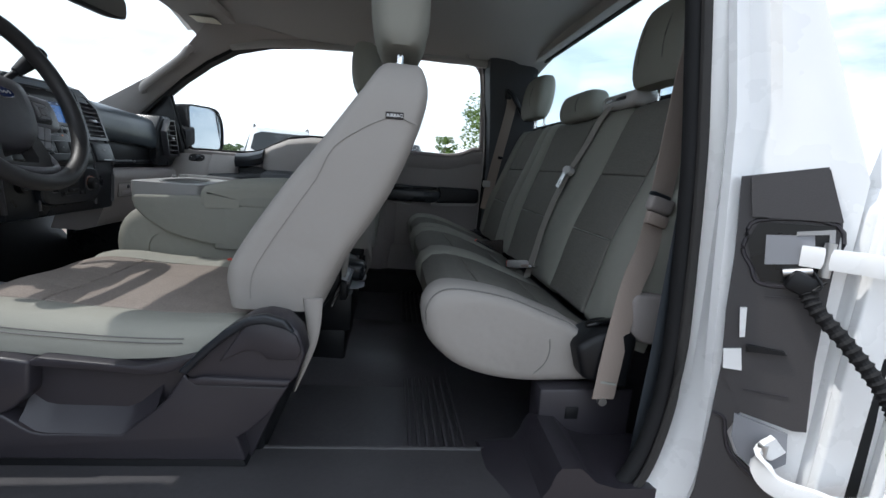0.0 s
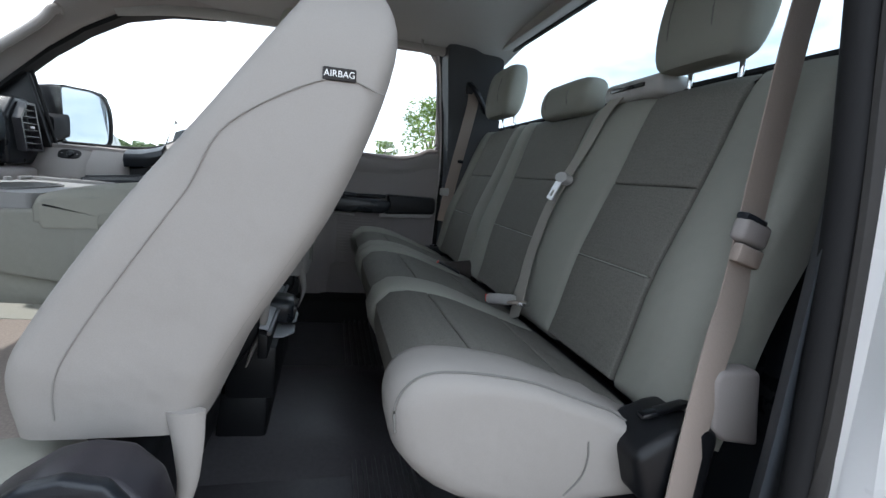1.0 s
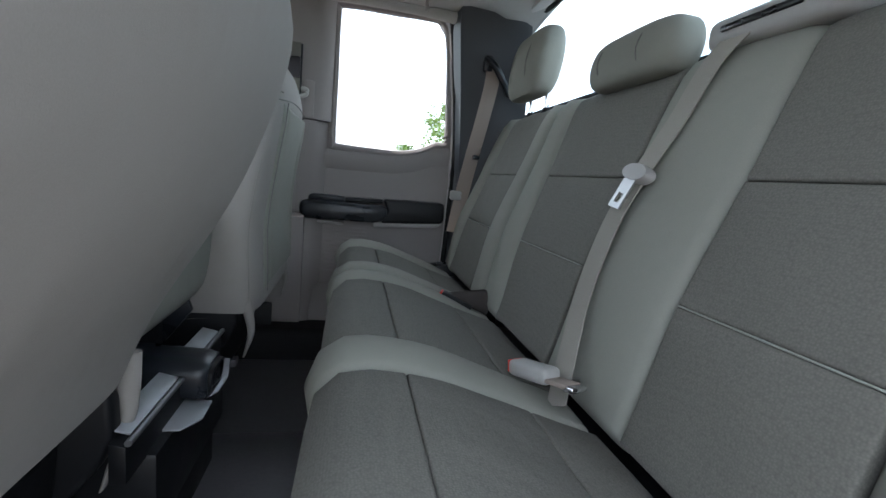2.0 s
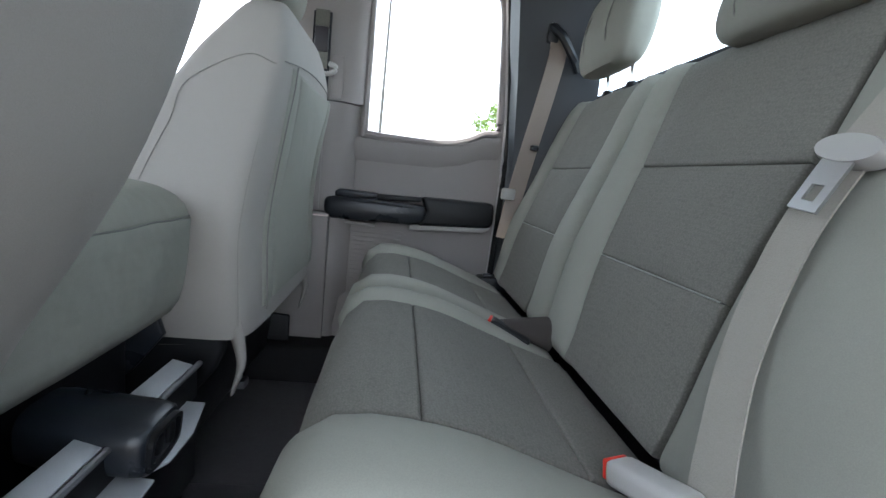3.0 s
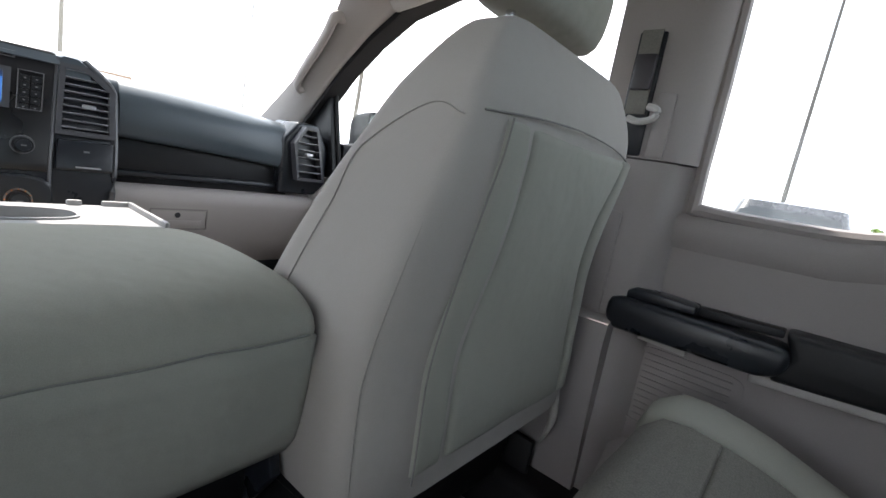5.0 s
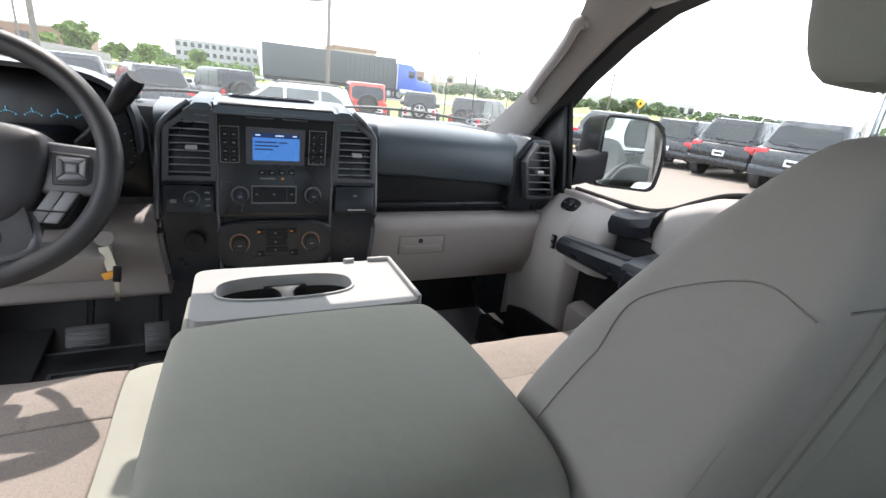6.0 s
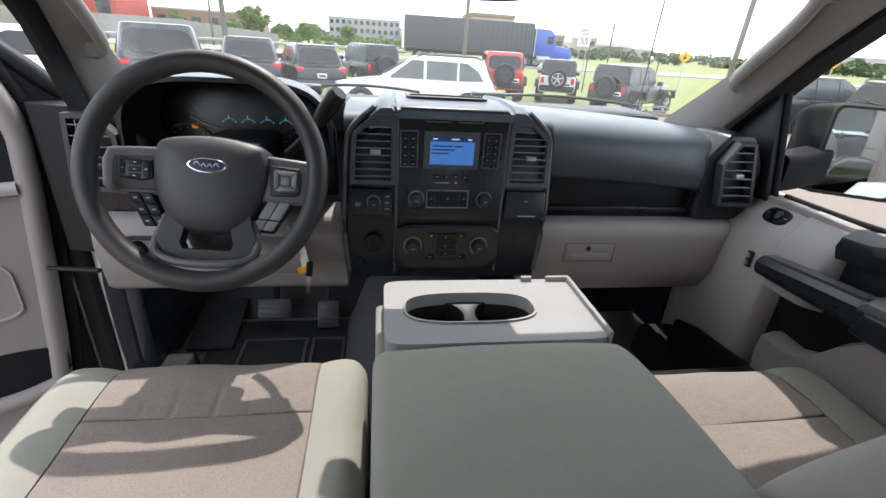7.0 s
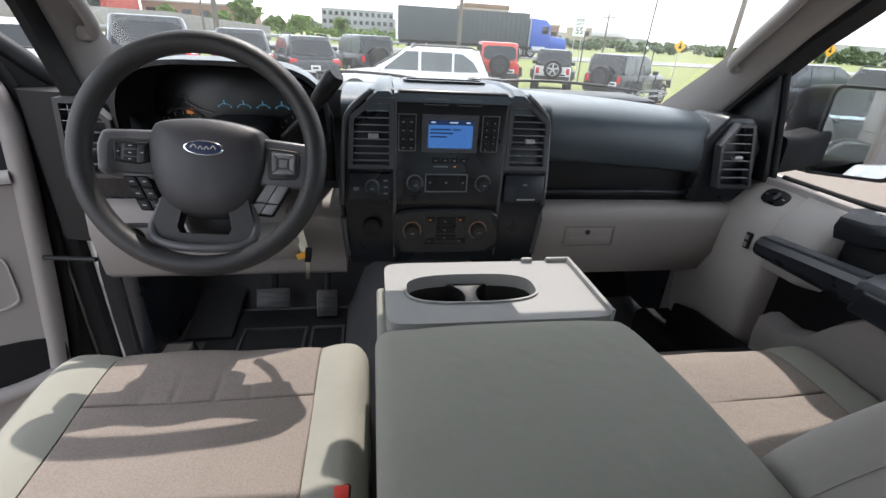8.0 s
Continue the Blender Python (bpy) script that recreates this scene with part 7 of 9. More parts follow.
belt_buckle("belt_buckle", (0.876, -0.182, 1.005), -72, "grey belt buckle with red button lying on the bench")
belt_buckle("belt_buckle", (0.868, 0.262, 0.972), -8, "dark grey belt buckle sunk between the cushions", DARK, -22)
belt_buckle("belt_buckle", (0.862, 0.226, 0.980), -20, "black belt buckle with a red button between the cushions", BLACK, 22)
SLEEVE = mat("dark_cloth_sleeve", (0.052, 0.045, 0.042), 0.85, vary=0.15, big=20, grain=0.15, grain_scale=900, spec=0.15)
bb = thing("belt_sleeve", (0.90, 0.235, 1.0), "dark cloth sleeve round the belt anchor", "belt sleeve")
bm = B()
loft(bm, [[(0.85 + 0.012 * k, 0.244 + (0.020 + 0.002 * k) * math.cos(a), 0.985 - 0.001 * k + (0.012 + 0.0026 * k) * math.sin(a)) for a in [2 * math.pi * q / 16 for q in range(16)]] for k in range(8)])
part("sleeve", bm, SLEEVE, bb)

fk = thing("belt_buckle", (0.125, -0.197, 0.98), "black front belt buckle with a red button beside the console", "buckle")
bm = B()
obox(bm, (0.105, -0.213, 0.939), (0.044, 0.024, 0.070), pose(0, 0, 0, 0, 12, 0), 0.005, 3)
hs_ = part("housing", bm, BLACK, fk)
bm = B()
obox(bm, (0.112, -0.213, 0.973), (0.036, 0.019, 0.006), pose(0, 0, 0, 0, 12, 0), 0.002, 2)
part("release_button", bm, RED, hs_, "red release button")
mb = thing("seat_belt", (1.08, -0.16, 1.0), "grey shoulder belt across the middle of the bench", "seat belt", "rear seat belts")
bm = B()
pts = catmull([(1.083, -0.205, 1.468), (1.064, -0.180, 1.425), (1.036, -0.168, 1.350), (1.003, -0.152, 1.272), (0.975, -0.147, 1.20), (0.945, -0.158, 1.11), (0.924, -0.180, 1.045), (0.905, -0.205, 1.0), (0.895, -0.22, 0.975)], 6)
ribbon(bm, pts, 0.040, 0.0016, (0, 1, 0))
part("webbing", bm, BELT_PALE, mb)
m = Matrix.Translation((1.000, -0.158, 1.272)) @ pose(0, 0, 0, 0, 21, 0) @ pose(0, 0, 0, 8, 0, 0)
bm = B()
t = bmesh.new()
loft(t, [[(x, 0.031 * math.cos(a) * s, 0.013 * math.sin(a) * s + 0.006) for a in [2 * math.pi * q / 28 for q in range(28)]] for x, s in ((-0.011, 0.9), (-0.006, 1.0), (0.004, 1.0))])
bmesh.ops.transform(t, matrix=m, verts=t.verts)
join(bm, t)
tg = part("tongue_grip", bm, BUCKLE, mb, "grey plastic tongue grip")
bm = B()
t = bmesh.new()
frame_ring(t, [(-0.014, -0.048), (0.014, -0.048), (0.014, 0.0), (-0.014, 0.0)], [(-0.006, -0.040), (0.006, -0.040), (0.006, -0.026), (-0.006, -0.026)], "x", -0.010, -0.0075)
bmesh.ops.transform(t, matrix=m, verts=t.verts)
join(bm, t)
part("tongue", bm, STEEL, tg, "steel latch tongue")

pb = thing("seat_belt", (1.02, 0.71, 1.4), "grey shoulder belt hanging at the rear pillar", "seat belt", "rear seat belts")
bm = B()
ribbon(bm, catmull([(1.022, 0.695, 1.60), (1.02, 0.688, 1.55), (1.005, 0.690, 1.45), (0.985, 0.698, 1.33), (0.965, 0.706, 1.20), (0.95, 0.71, 1.08)], 5), 0.046, 0.0016, (1, 0.1, 0))
part("webbing", bm, BELT, pb)
bm = B()
tube(bm, catmull([(1.00, 0.692, 1.625), (1.025, 0.678, 1.60), (1.055, 0.676, 1.555), (1.078, 0.688, 1.525)], 5), 0.011, 8)
part("guide_loop", bm, DARK, pb)
bm = B()
box(bm, 0.99, 1.02, 0.688, 0.712, 1.585, 1.635, 0.008)
part("anchor_cover", bm, DARK, pb)
bm = B()
box(bm, 0.985, 1.005, 0.683, 0.70, 1.318, 1.332, 0.004)
part("stop_button", bm, DARK, pb)
bm = B()
box(bm, 0.925, 0.962, 0.688, 0.706, 1.185, 1.215, 0.006)
part("tongue", bm, BUCKLE, pb, "grey latch tongue")

db = thing("seat_belt", (0.97, -0.67, 1.2), "grey shoulder belt with latch hanging beside the bench", "seat belt", "rear seat belts")
bm = B()
ribbon(bm, catmull([(1.010, -0.655, 1.62), (0.998, -0.648, 1.47), (0.991, -0.647, 1.34), (0.985, -0.648, 1.225), (0.968, -0.660, 1.140), (0.942, -0.676, 1.080), (0.924, -0.686, 0.985), (0.916, -0.690, 0.910), (0.913, -0.690, 0.868)], 6), 0.046, 0.0016, (0.99, 0.16, 0.05))
part("webbing", bm, BELT, db)
bm = B()
obox(bm, (0.984, -0.652, 1.225), (0.052, 0.018, 0.030), pose(0, 0, 0, 0, 0, 9) @ pose(0, 0, 0, 0, 14, 0), 0.007, 3)
tg = part("tongue_grip", bm, GREY, db, "grey plastic tongue grip")
bm = B()
obox(bm, (0.980, -0.654, 1.241), (0.040, 0.015, 0.008), pose(0, 0, 0, 0, 0, 9) @ pose(0, 0, 0, 0, 14, 0), 0.003, 2)
part("tongue", bm, DARK, tg, "dark latch tongue")
bm = B()
obox(bm, (0.978, -0.658, 1.198), (0.044, 0.012, 0.022), pose(0, 0, 0, 0, 0, 9) @ pose(0, 0, 0, 0, 14, 0), 0.003, 2)
part("fold", bm, BELT, tg)
bm = B()
cyl(bm, (0.913, -0.684, 0.862), (0.913, -0.692, 0.862), 0.008, seg=14)
part("anchor_bolt", bm, STEEL, db)
bm = B()
obox(bm, (0.917, -0.6925, 0.900), (0.030, 0.0022, 0.004), pose(0, 0, 0, 0, 8, 0), 0.0)
part("stitching", bm, THREAD, db)

# Shade on this belt is put into its dark webbing and tongue.
fb = thing("seat_belt", (0.43, 0.74, 1.45), "front shoulder belt ring on the rear door column", "seat belt")
bm = B()
ribbon(bm, [(0.43, 0.738, 1.60), (0.431, 0.735, 1.50), (0.432, 0.732, 1.46)], 0.034, 0.0016, (1, 0, 0))
part("webbing", bm, INSERT, fb)
bm = B()
tube(bm, catmull([(0.425, 0.728, 1.452), (0.445, 0.722, 1.446), (0.468, 0.722, 1.452), (0.472, 0.722, 1.466), (0.455, 0.724, 1.472)], 4), 0.006, 8)
part("ring", bm, BUCKLE, fb, "grey plastic belt ring")
bm = B()
box(bm, 0.414, 0.448, 0.728, 0.742, 1.50, 1.56, 0.004)
part("tongue", bm, SEATBASE, fb)

# ---- overhead ----
rv = thing("rear_view_mirror", (-0.36, 0.0, 1.66), "black rear view mirror below the windshield header", "mirror")
bm = B()
rings = []
for x, s in ((-0.30, 0.9), (-0.305, 1.0), (-0.33, 0.97), (-0.345, 0.7)):
    rings.append([(x + p[0] * 0.12, p[0], 1.628 + p[1]) for p in super_loop(-0.03, 0.0, 0.125 * s, 0.036 * s, 4, 32)])
loft(bm, rings)
part("housing", bm, BLACK, rv)
bm = B()
loft(bm, [[(x + p[0] * 0.12, p[0], 1.628 + p[1]) for p in super_loop(-0.03, 0.0, 0.115, 0.030, 4, 32)] for x in (-0.299, -0.2985)])
part("mirror_glass", bm, MIRROR, rv, "", 30)
bm = B()
tube(bm, [(-0.33, -0.01, 1.645), (-0.38, 0.0, 1.69), (-0.45, 0.0, 1.735)], 0.010, 10)
part("stem", bm, BLACK, rv)
for s in (1, -1):
    vi = thing("sun_visor", (-0.27, s * 0.40, 1.765), "grey cloth sun visor folded against the headliner", "sun visor", "sun visors")
    bm = B()
    loft(bm, [[(x, y, 1.775 - 0.02 * (x + 0.33) / 0.16 * 0 - (0.018 if k in (1, 2) else 0.0) - 0.06 * (-0.17 - x) * 0.9) for k, (x, y) in enumerate(((-0.35, yy), (-0.345, yy), (-0.165, yy), (-0.16, yy)))] for yy in (s * 0.16, s * 0.18, s * 0.60, s * 0.63)])
    pv = part("panel", bm, HEADLINER, vi)
    bm = B()
    box(bm, -0.30, -0.21, s * 0.52, s * 0.60, 1.7415, 1.7445, 0.001)
    part("warning_label", bm, CREAM, pv, "cream printed label", 0)
oc_ = thing("dome_lamp", (-0.05, 0.0, 1.79), "grey overhead console with a pale lamp lens", "dome lamp")
bm = B()
box(bm, -0.17, 0.08, -0.11, 0.11, 1.785, 1.806, 0.010)
part("housing", bm, HEADLINER, oc_)
bm = B()
box(bm, -0.10, -0.02, -0.05, 0.05, 1.780, 1.787, 0.004)
part("lens", bm, CREAM, oc_)
hk = thing("coat_hook", (0.80, 0.69, 1.755), "small grey coat hook on the roof rail", "hook")
bm = B()
tube(bm, catmull([(0.80, 0.700, 1.760), (0.80, 0.686, 1.752), (0.80, 0.682, 1.738), (0.80, 0.690, 1.732)], 4), 0.006, 8)
part("hook", bm, HEADLINER, hk)

# ---- driver's side: open doorway ----
DUSTY = mat("dusty_rubber", (0.026, 0.024, 0.023), 0.75, vary=0.25, big=8, grain=0.15, grain_scale=200)
# black seal round the rear half of the opening
bm = B()
seal_line = catmull([(-0.10, -0.805, 0.715), (0.30, -0.805, 0.715), (0.65, -0.800, 0.710), (0.80, -0.790, 0.705), (0.89, -0.780, 0.735), (0.942, -0.774, 0.800), (0.968, -0.770, 0.90), (0.972, -0.768, 1.00), (0.966, -0.766, 1.12), (0.952, -0.764, 1.28), (0.937, -0.760, 1.40), (0.914, -0.756, 1.55), (0.890, -0.750, 1.68), (0.84, -0.75, 1.745), (0.70, -0.745, 1.765), (0.3, -0.745, 1.768), (0.0, -0.745, 1.752), (-0.2, -0.755, 1.69), (-0.40, -0.77, 1.53)], 6)
tube(bm, seal_line, 0.013, 10)
structure("trim_seal_driver", bm, RUBBER, "black rubber seal round the open doorway", "seal")
bm = B()
tube(bm, [p + Vector((0.008 * min(1.0, max(0.0, (p.x - 0.6) / 0.25)), -0.016, -0.012 * min(1.0, max(0.0, (1.05 - p.z) / 0.25)))) for p in seal_line[18:78]], 0.0062, 8, flat=1.3)
structure("trim_seal_outer", bm, DUSTY, "second rubber lip outside the door seal", "seal")
# wheel-arch moulding inside the sill corner
bm = B()
loft(bm, [[(x, -0.80, z0), (x, -0.66, z0 + 0.01), (x, -0.62, z1), (x, -0.66, z1 + 0.02), (x, -0.80, z1 + 0.01)] for x, z0, z1 in ((0.70, 0.73, 0.735), (0.775, 0.73, 0.742), (0.787, 0.73, 0.760), (0.795, 0.73, 0.785), (0.803, 0.73, 0.796), (0.835, 0.73, 0.796), (0.848, 0.73, 0.785), (0.865, 0.73, 0.770), (0.90, 0.73, 0.760), (1.0, 0.73, 0.760))])
structure("trim_sill_corner", bm, SEATBASE, "dark plastic sill corner moulding", "trim", 50)

# the slanting face of the rear door jamb: s along it, z up, off outwards
def jam(s, z, off=0.0):
    return Vector((1.018 + 0.8 * s - 0.6 * off, -0.841 - 0.6 * s - 0.8 * off, z))

# white jamb of the rear pillar: flange beside the seal, rolled edge, a shallow trough, then the flat hinge face
bm = B()
rings = []
for z, xa, xb, s0, s1, s2, s3 in ((0.55, 0.90, 0.93, -0.045, -0.040, -0.034, 0.106), (0.74, 0.925, 0.950, -0.030, -0.024, -0.018, 0.106), (0.83, 0.982, 0.990, -0.018, -0.012, -0.008, 0.106), (0.95, 0.992, 1.003, -0.022, -0.016, -0.010, 0.106), (1.12, 0.981, 0.996, -0.037, -0.028, -0.020, 0.105),
                                  (1.285, 0.966, 0.988, -0.050, -0.032, -0.021, 0.106), (1.367, 0.954, 0.980, -0.057, -0.037, -0.013, 0.074), (1.44, 0.945, 0.968, -0.069, -0.049, -0.026, 0.046), (1.515, 0.934, 0.955, -0.082, -0.063, -0.040, 0.017), (1.60, 0.919, 0.940, -0.092, -0.072, -0.050, -0.008), (1.74, 0.892, 0.912, -0.108, -0.088, -0.066, -0.04)):
    deep = 0.010 * min(1.0, max(0.0, (z - 1.25) / 0.1))
    rings.append([Vector((xa, -0.772, z)), Vector((xb, -0.786, z)), jam(s0 - 0.006, z, -0.004), jam(s0 + 0.004, z, 0.002), jam(s1, z, -deep), jam(s2, z, -deep), jam(s2 + 0.012, z, 0.0), jam(s3 - 0.012, z, 0.0), jam(s3 - 0.002, z, -0.004), jam(s3, z, -0.014), jam(s3 + 0.01, z, -0.09), Vector((xa + 0.12, -0.74, z))])
loft(bm, rings)
structure("pillar_jamb_driver", bm, WHITE, "white painted door jamb of the open rear door", "door jamb", 35)
# box side behind the cab
bm = B()
box(bm, 1.24, 3.0, -0.98, -0.90, 0.75, 1.36, 0.03)
box(bm, 1.24, 3.0, 0.90, 0.98, 0.75, 1.36, 0.03)
box(bm, 1.24, 3.0, -0.90, 0.90, 0.85, 0.90)
structure("pickup_bed", bm, WHITE, "white cargo bed behind the cab", "cargo bed")

# black hinge trim plate on the jamb
SIGNPAPER = mat("white_sticker_film", (0.75, 0.75, 0.75), 0.5, vary=0.03)
# Shade in the hinge recesses is put into the leaves' grey.
HINGE_SHADED = mat("shaded_hinge_grey", (0.22, 0.225, 0.245), 0.45, vary=0.06)
hp = thing("hinge_trim", (1.03, -0.88, 1.0), "black plastic hinge trim with cut-outs on the white jamb", "hinge trim")
def jam_plate(bm, poly, off0, off1):
    lo, hi = [bm.verts.new(jam(x, z, off0)) for x, z in poly], [bm.verts.new(jam(x, z, off1)) for x, z in poly]
    bm.faces.new(lo), bm.faces.new(hi)
    for i in range(len(poly)):
        j = (i + 1) % len(poly)
        bm.faces.new((lo[i], lo[j], hi[j], hi[i]))

bm = B()
jam_plate(bm, [(-0.033, 1.281), (0.058, 1.300), (0.085, 1.229), (0.087, 1.137), (0.090, 1.042), (0.099, 0.944), (0.084, 0.940), (0.0225, 0.946), (-0.002, 0.985), (-0.012, 1.01), (-0.020, 1.09), (-0.023, 1.172)], 0.003, 0.011)
PLATEGREY = mat("weathered_black_plastic", (0.045, 0.042, 0.044), 0.55, vary=0.1, bump=0.3, bump_scale=600, grain=0.1)
plate = part("plate", bm, PLATEGREY, hp)
bm = B()
jam_plate(bm, [(-0.012, 1.01), (-0.002, 0.985), (0.0225, 0.946), (0.011, 0.909), (0.026, 0.878), (0.060, 0.856), (0.095, 0.836), (0.096, 0.70), (-0.030, 0.70), (-0.014, 0.80), (-0.012, 0.92)], 0.002, 0.009)
part("lower_plate", bm, PLATEGREY, hp)
bm = B()  # raised cap along the top
jam_plate(bm, [(-0.012, 1.228), (0.084, 1.232), (0.059, 1.297), (-0.022, 1.280)], 0.010, 0.017)
part("plate_cap", bm, PLATEGREY, hp)
bm = B()  # raised edge of the upper opening
rim = [(-0.004, 1.224), (0.079, 1.228), (0.087, 1.178), (0.060, 1.144), (0.012, 1.138), (-0.002, 1.160), (-0.014, 1.178), (-0.014, 1.196)]
tube(bm, catmull([jam(p, z, 0.012) for p, z in rim], 4, True), 0.0028, 6, closed=True)
part("opening_rim", bm, SEATBASE, hp)
bm = B()
jam_plate(bm, [(-0.012, 1.194), (-0.002, 1.222), (0.078, 1.2265), (0.086, 1.178), (0.059, 1.146), (0.0126, 1.141), (-0.002, 1.165)], 0.0105, 0.0125)
rc = part("hinge_recess", bm, GLOSSBLACK, hp)
bm = B()
jam_plate(bm, [(0.008, 1.205), (0.059, 1.212), (0.066, 1.175), (0.0126, 1.165)], 0.0122, 0.0150)
part("hinge_leaf", bm, HINGE_SHADED, rc, "hinge leaf greyed for shade")
bm = B()
jam_plate(bm, [(0.040, 1.214), (0.078, 1.222), (0.084, 1.182), (0.079, 1.182), (0.073, 1.215), (0.040, 1.209)], 0.0125, 0.0165)
part("recess_edge", bm, SILVER, rc)
bm = B()
jam_plate(bm, [(0.0155, 0.942), (0.080, 0.934), (0.086, 0.890), (0.062, 0.862), (0.030, 0.880), (0.018, 0.905)], 0.0085, 0.0110)
part("hinge_leaf", bm, HINGE_SHADED, hp, "hinge leaf greyed for shade")
bm = B()
tube(bm, catmull([jam(p, z, 0.011) for p, z in ((-0.012, 0.935), (0.004, 0.930), (0.010, 0.905), (0.020, 0.880), (0.050, 0.856), (0.092, 0.836))], 4), 0.0026, 6)
part("opening_rim", bm, SEATBASE, hp)
for quad in ([(-0.014, 1.035), (0.007, 1.041), (0.0126, 1.0096), (-0.010, 1.007)], [(-0.0045, 1.0996), (0.0036, 1.101), (0.008, 1.059), (0.002, 1.057)]):
    bm = B()
    jam_plate(bm, quad, 0.010, 0.016)
    part("clip", bm, WHITE, hp, "white plastic clip")
bm = B()
jam_plate(bm, [(0.0126, 1.039), (0.0585, 1.046), (0.055, 1.050), (0.0126, 1.049)], 0.010, 0.018)
part("rib", bm, BLACK, hp)
for z in (1.12, 0.98):
    bm = B()
    jam_plate(bm, [(0.020, z), (0.070, z + 0.006), (0.070, z + 0.0075), (0.020, z + 0.0015)], 0.0105, 0.0125)
    part("rib", bm, SEATBASE, hp)
cd = thing("wiring_conduit", jam(0.07, 1.12, 0.03), "black corrugated wiring conduit between jamb and door", "conduit")
bm = B()
line = catmull([jam(0.058, 1.150, 0.020), jam(0.072, 1.122, 0.034), jam(0.1125, 1.081, 0.045), jam(0.1485, 1.040, 0.050), jam(0.170, 1.004, 0.050), jam(0.180, 0.955, 0.048)], 16)
tube(bm, line, [0.0085 if k % 3 else 0.0108 for k in range(len(line))], 12)
part("sleeve", bm, RUBBER, cd, "", 20)
bm = B()
obox(bm, jam(0.056, 1.148, 0.022), (0.034, 0.026, 0.028), pose(0, 0, 0, 0, 20, -37), 0.006)
part("plug", bm, BLACK, cd)
bm = B()
cyl(bm, jam(0.034, 1.158, 0.020), jam(0.064, 1.166, 0.022), 0.0055, seg=14)
part("bolt", bm, STEEL, cd)
bm = B()
tube(bm, catmull([jam(0.064, 1.166, 0.030), jam(0.074, 1.150, 0.038), jam(0.066, 1.142, 0.036), jam(0.078, 1.156, 0.034)], 5), 0.0016, 6)
part("tie", bm, BLACK, cd)

# rear half door, swung right back
rd = thing("door_3", (1.14, -0.98, 0.75), "white rear half door swung open on its hinges", "car door", "", "structure")
RD = Matrix.Translation((1.106, -0.914, 0)) @ pose(0, 0, 0, 0, 0, -8)
def rdp(name, bm, material, label="", parent=None):
    bmesh.ops.transform(bm, matrix=RD, verts=bm.verts)
    return part(name, bm, material, parent or rd, label)
# local x: from the hinge to the door's free edge; local -y: the inner side, which now faces out
bm = B()
prism(bm, [(0.0, 0.62), (0.62, 0.62), (0.62, 1.28), (0.02, 1.28), (0.0, 1.25)], "y", 0.0, 0.055, 0.008, 3)
rdp("door_skin", bm, WHITE)
bm = B()  # shut face beside the hinges, a step proud of the skin
prism(bm, [(0.0, 0.64), (0.042, 0.64), (0.050, 1.24), (0.004, 1.25)], "y", -0.012, 0.004, 0.004, 3)
rdp("shut_face", bm, WHITE)
bm = B()
prism(bm, [(0.072, 0.66), (0.60, 0.66), (0.60, 1.26), (0.080, 1.26)], "y", -0.030, 0.004, 0.010, 3)
rdp("inner_frame", bm, WHITE)
bm = B()
prism(bm, [(0.13, 0.68), (0.58, 0.68), (0.58, 1.25), (0.13, 1.25)], "y", -0.062, -0.026, 0.012, 3)
rdp("door_trim", bm, GREY, "grey inner door trim")
bm = B()
frame_ring(bm, [(0.02, 1.27), (0.60, 1.27), (0.52, 1.74), (0.10, 1.74)], [(0.06, 1.30), (0.545, 1.30), (0.48, 1.70), (0.13, 1.70)], "y", 0.0, 0.05)
rdp("window_frame", bm, WHITE)
bm = B()
prism(bm, [(0.055, 1.295), (0.55, 1.295), (0.485, 1.705), (0.125, 1.705)], "y", 0.026, 0.030)
g = rdp("pane", bm, GLASS)
g.visible_shadow = False
# Dark strip put in for the shaded gap beside the shut face.
bm = B()
prism(bm, [(0.044, 0.66), (0.071, 0.66), (0.066, 0.96), (0.060, 1.06), (0.054, 1.06), (0.048, 0.90)], "y", -0.004, 0.003)
rdp("seal", bm, RUBBER)

# hinge arms
for line in ([jam(0.050, 1.184, 0.016), jam(0.075, 1.185, 0.026), jam(0.105, 1.185, 0.030), jam(0.150, 1.185, 0.030), Vector((1.30, -0.946, 1.185))],
             [jam(0.072, 0.918, 0.014), jam(0.054, 0.895, 0.026), jam(0.070, 0.868, 0.036), jam(0.115, 0.866, 0.040), jam(0.160, 0.874, 0.040), Vector((1.32, -0.950, 0.884))]):
    bm = B()
    ribbon(bm, catmull(line, 6), 0.027, 0.010, (0, 0, 1))
    ha = part("hinge_arm", bm, WHITE, rd, "white painted steel hinge arm")
    bm = B()
    p = line[1]
    cyl(bm, p + Vector((0, 0, -0.024)), p + Vector((0, 0, 0.020)), 0.0065, seg=14)
    part("hinge_pin", bm, STEEL, ha)
bm = B()
tube(bm, catmull([jam(0.11, 0.855, 0.045), jam(0.128, 0.84, 0.05), jam(0.150, 0.842, 0.05), jam(0.168, 0.862, 0.046), jam(0.172, 0.93, 0.042), jam(0.172, 1.00, 0.040)], 6), 0.006, 10)
part("check_rod", bm, WHITE, rd, "white painted check rod")

# front door, swung open
fd = thing("door_4", (-0.66, -0.95, 0.75), "open white driver's door with pinkish grey inner trim", "car door", "", "structure")
FD = Matrix.Translation((-0.726, -0.859, 0)) @ pose(0, 0, 0, 0, 0, -62)
def fdp(name, bm, material, label="", parent=None, smooth=50):
    bmesh.ops.transform(bm, matrix=FD, verts=bm.verts)
    return part(name, bm, material, parent or fd, label, smooth)
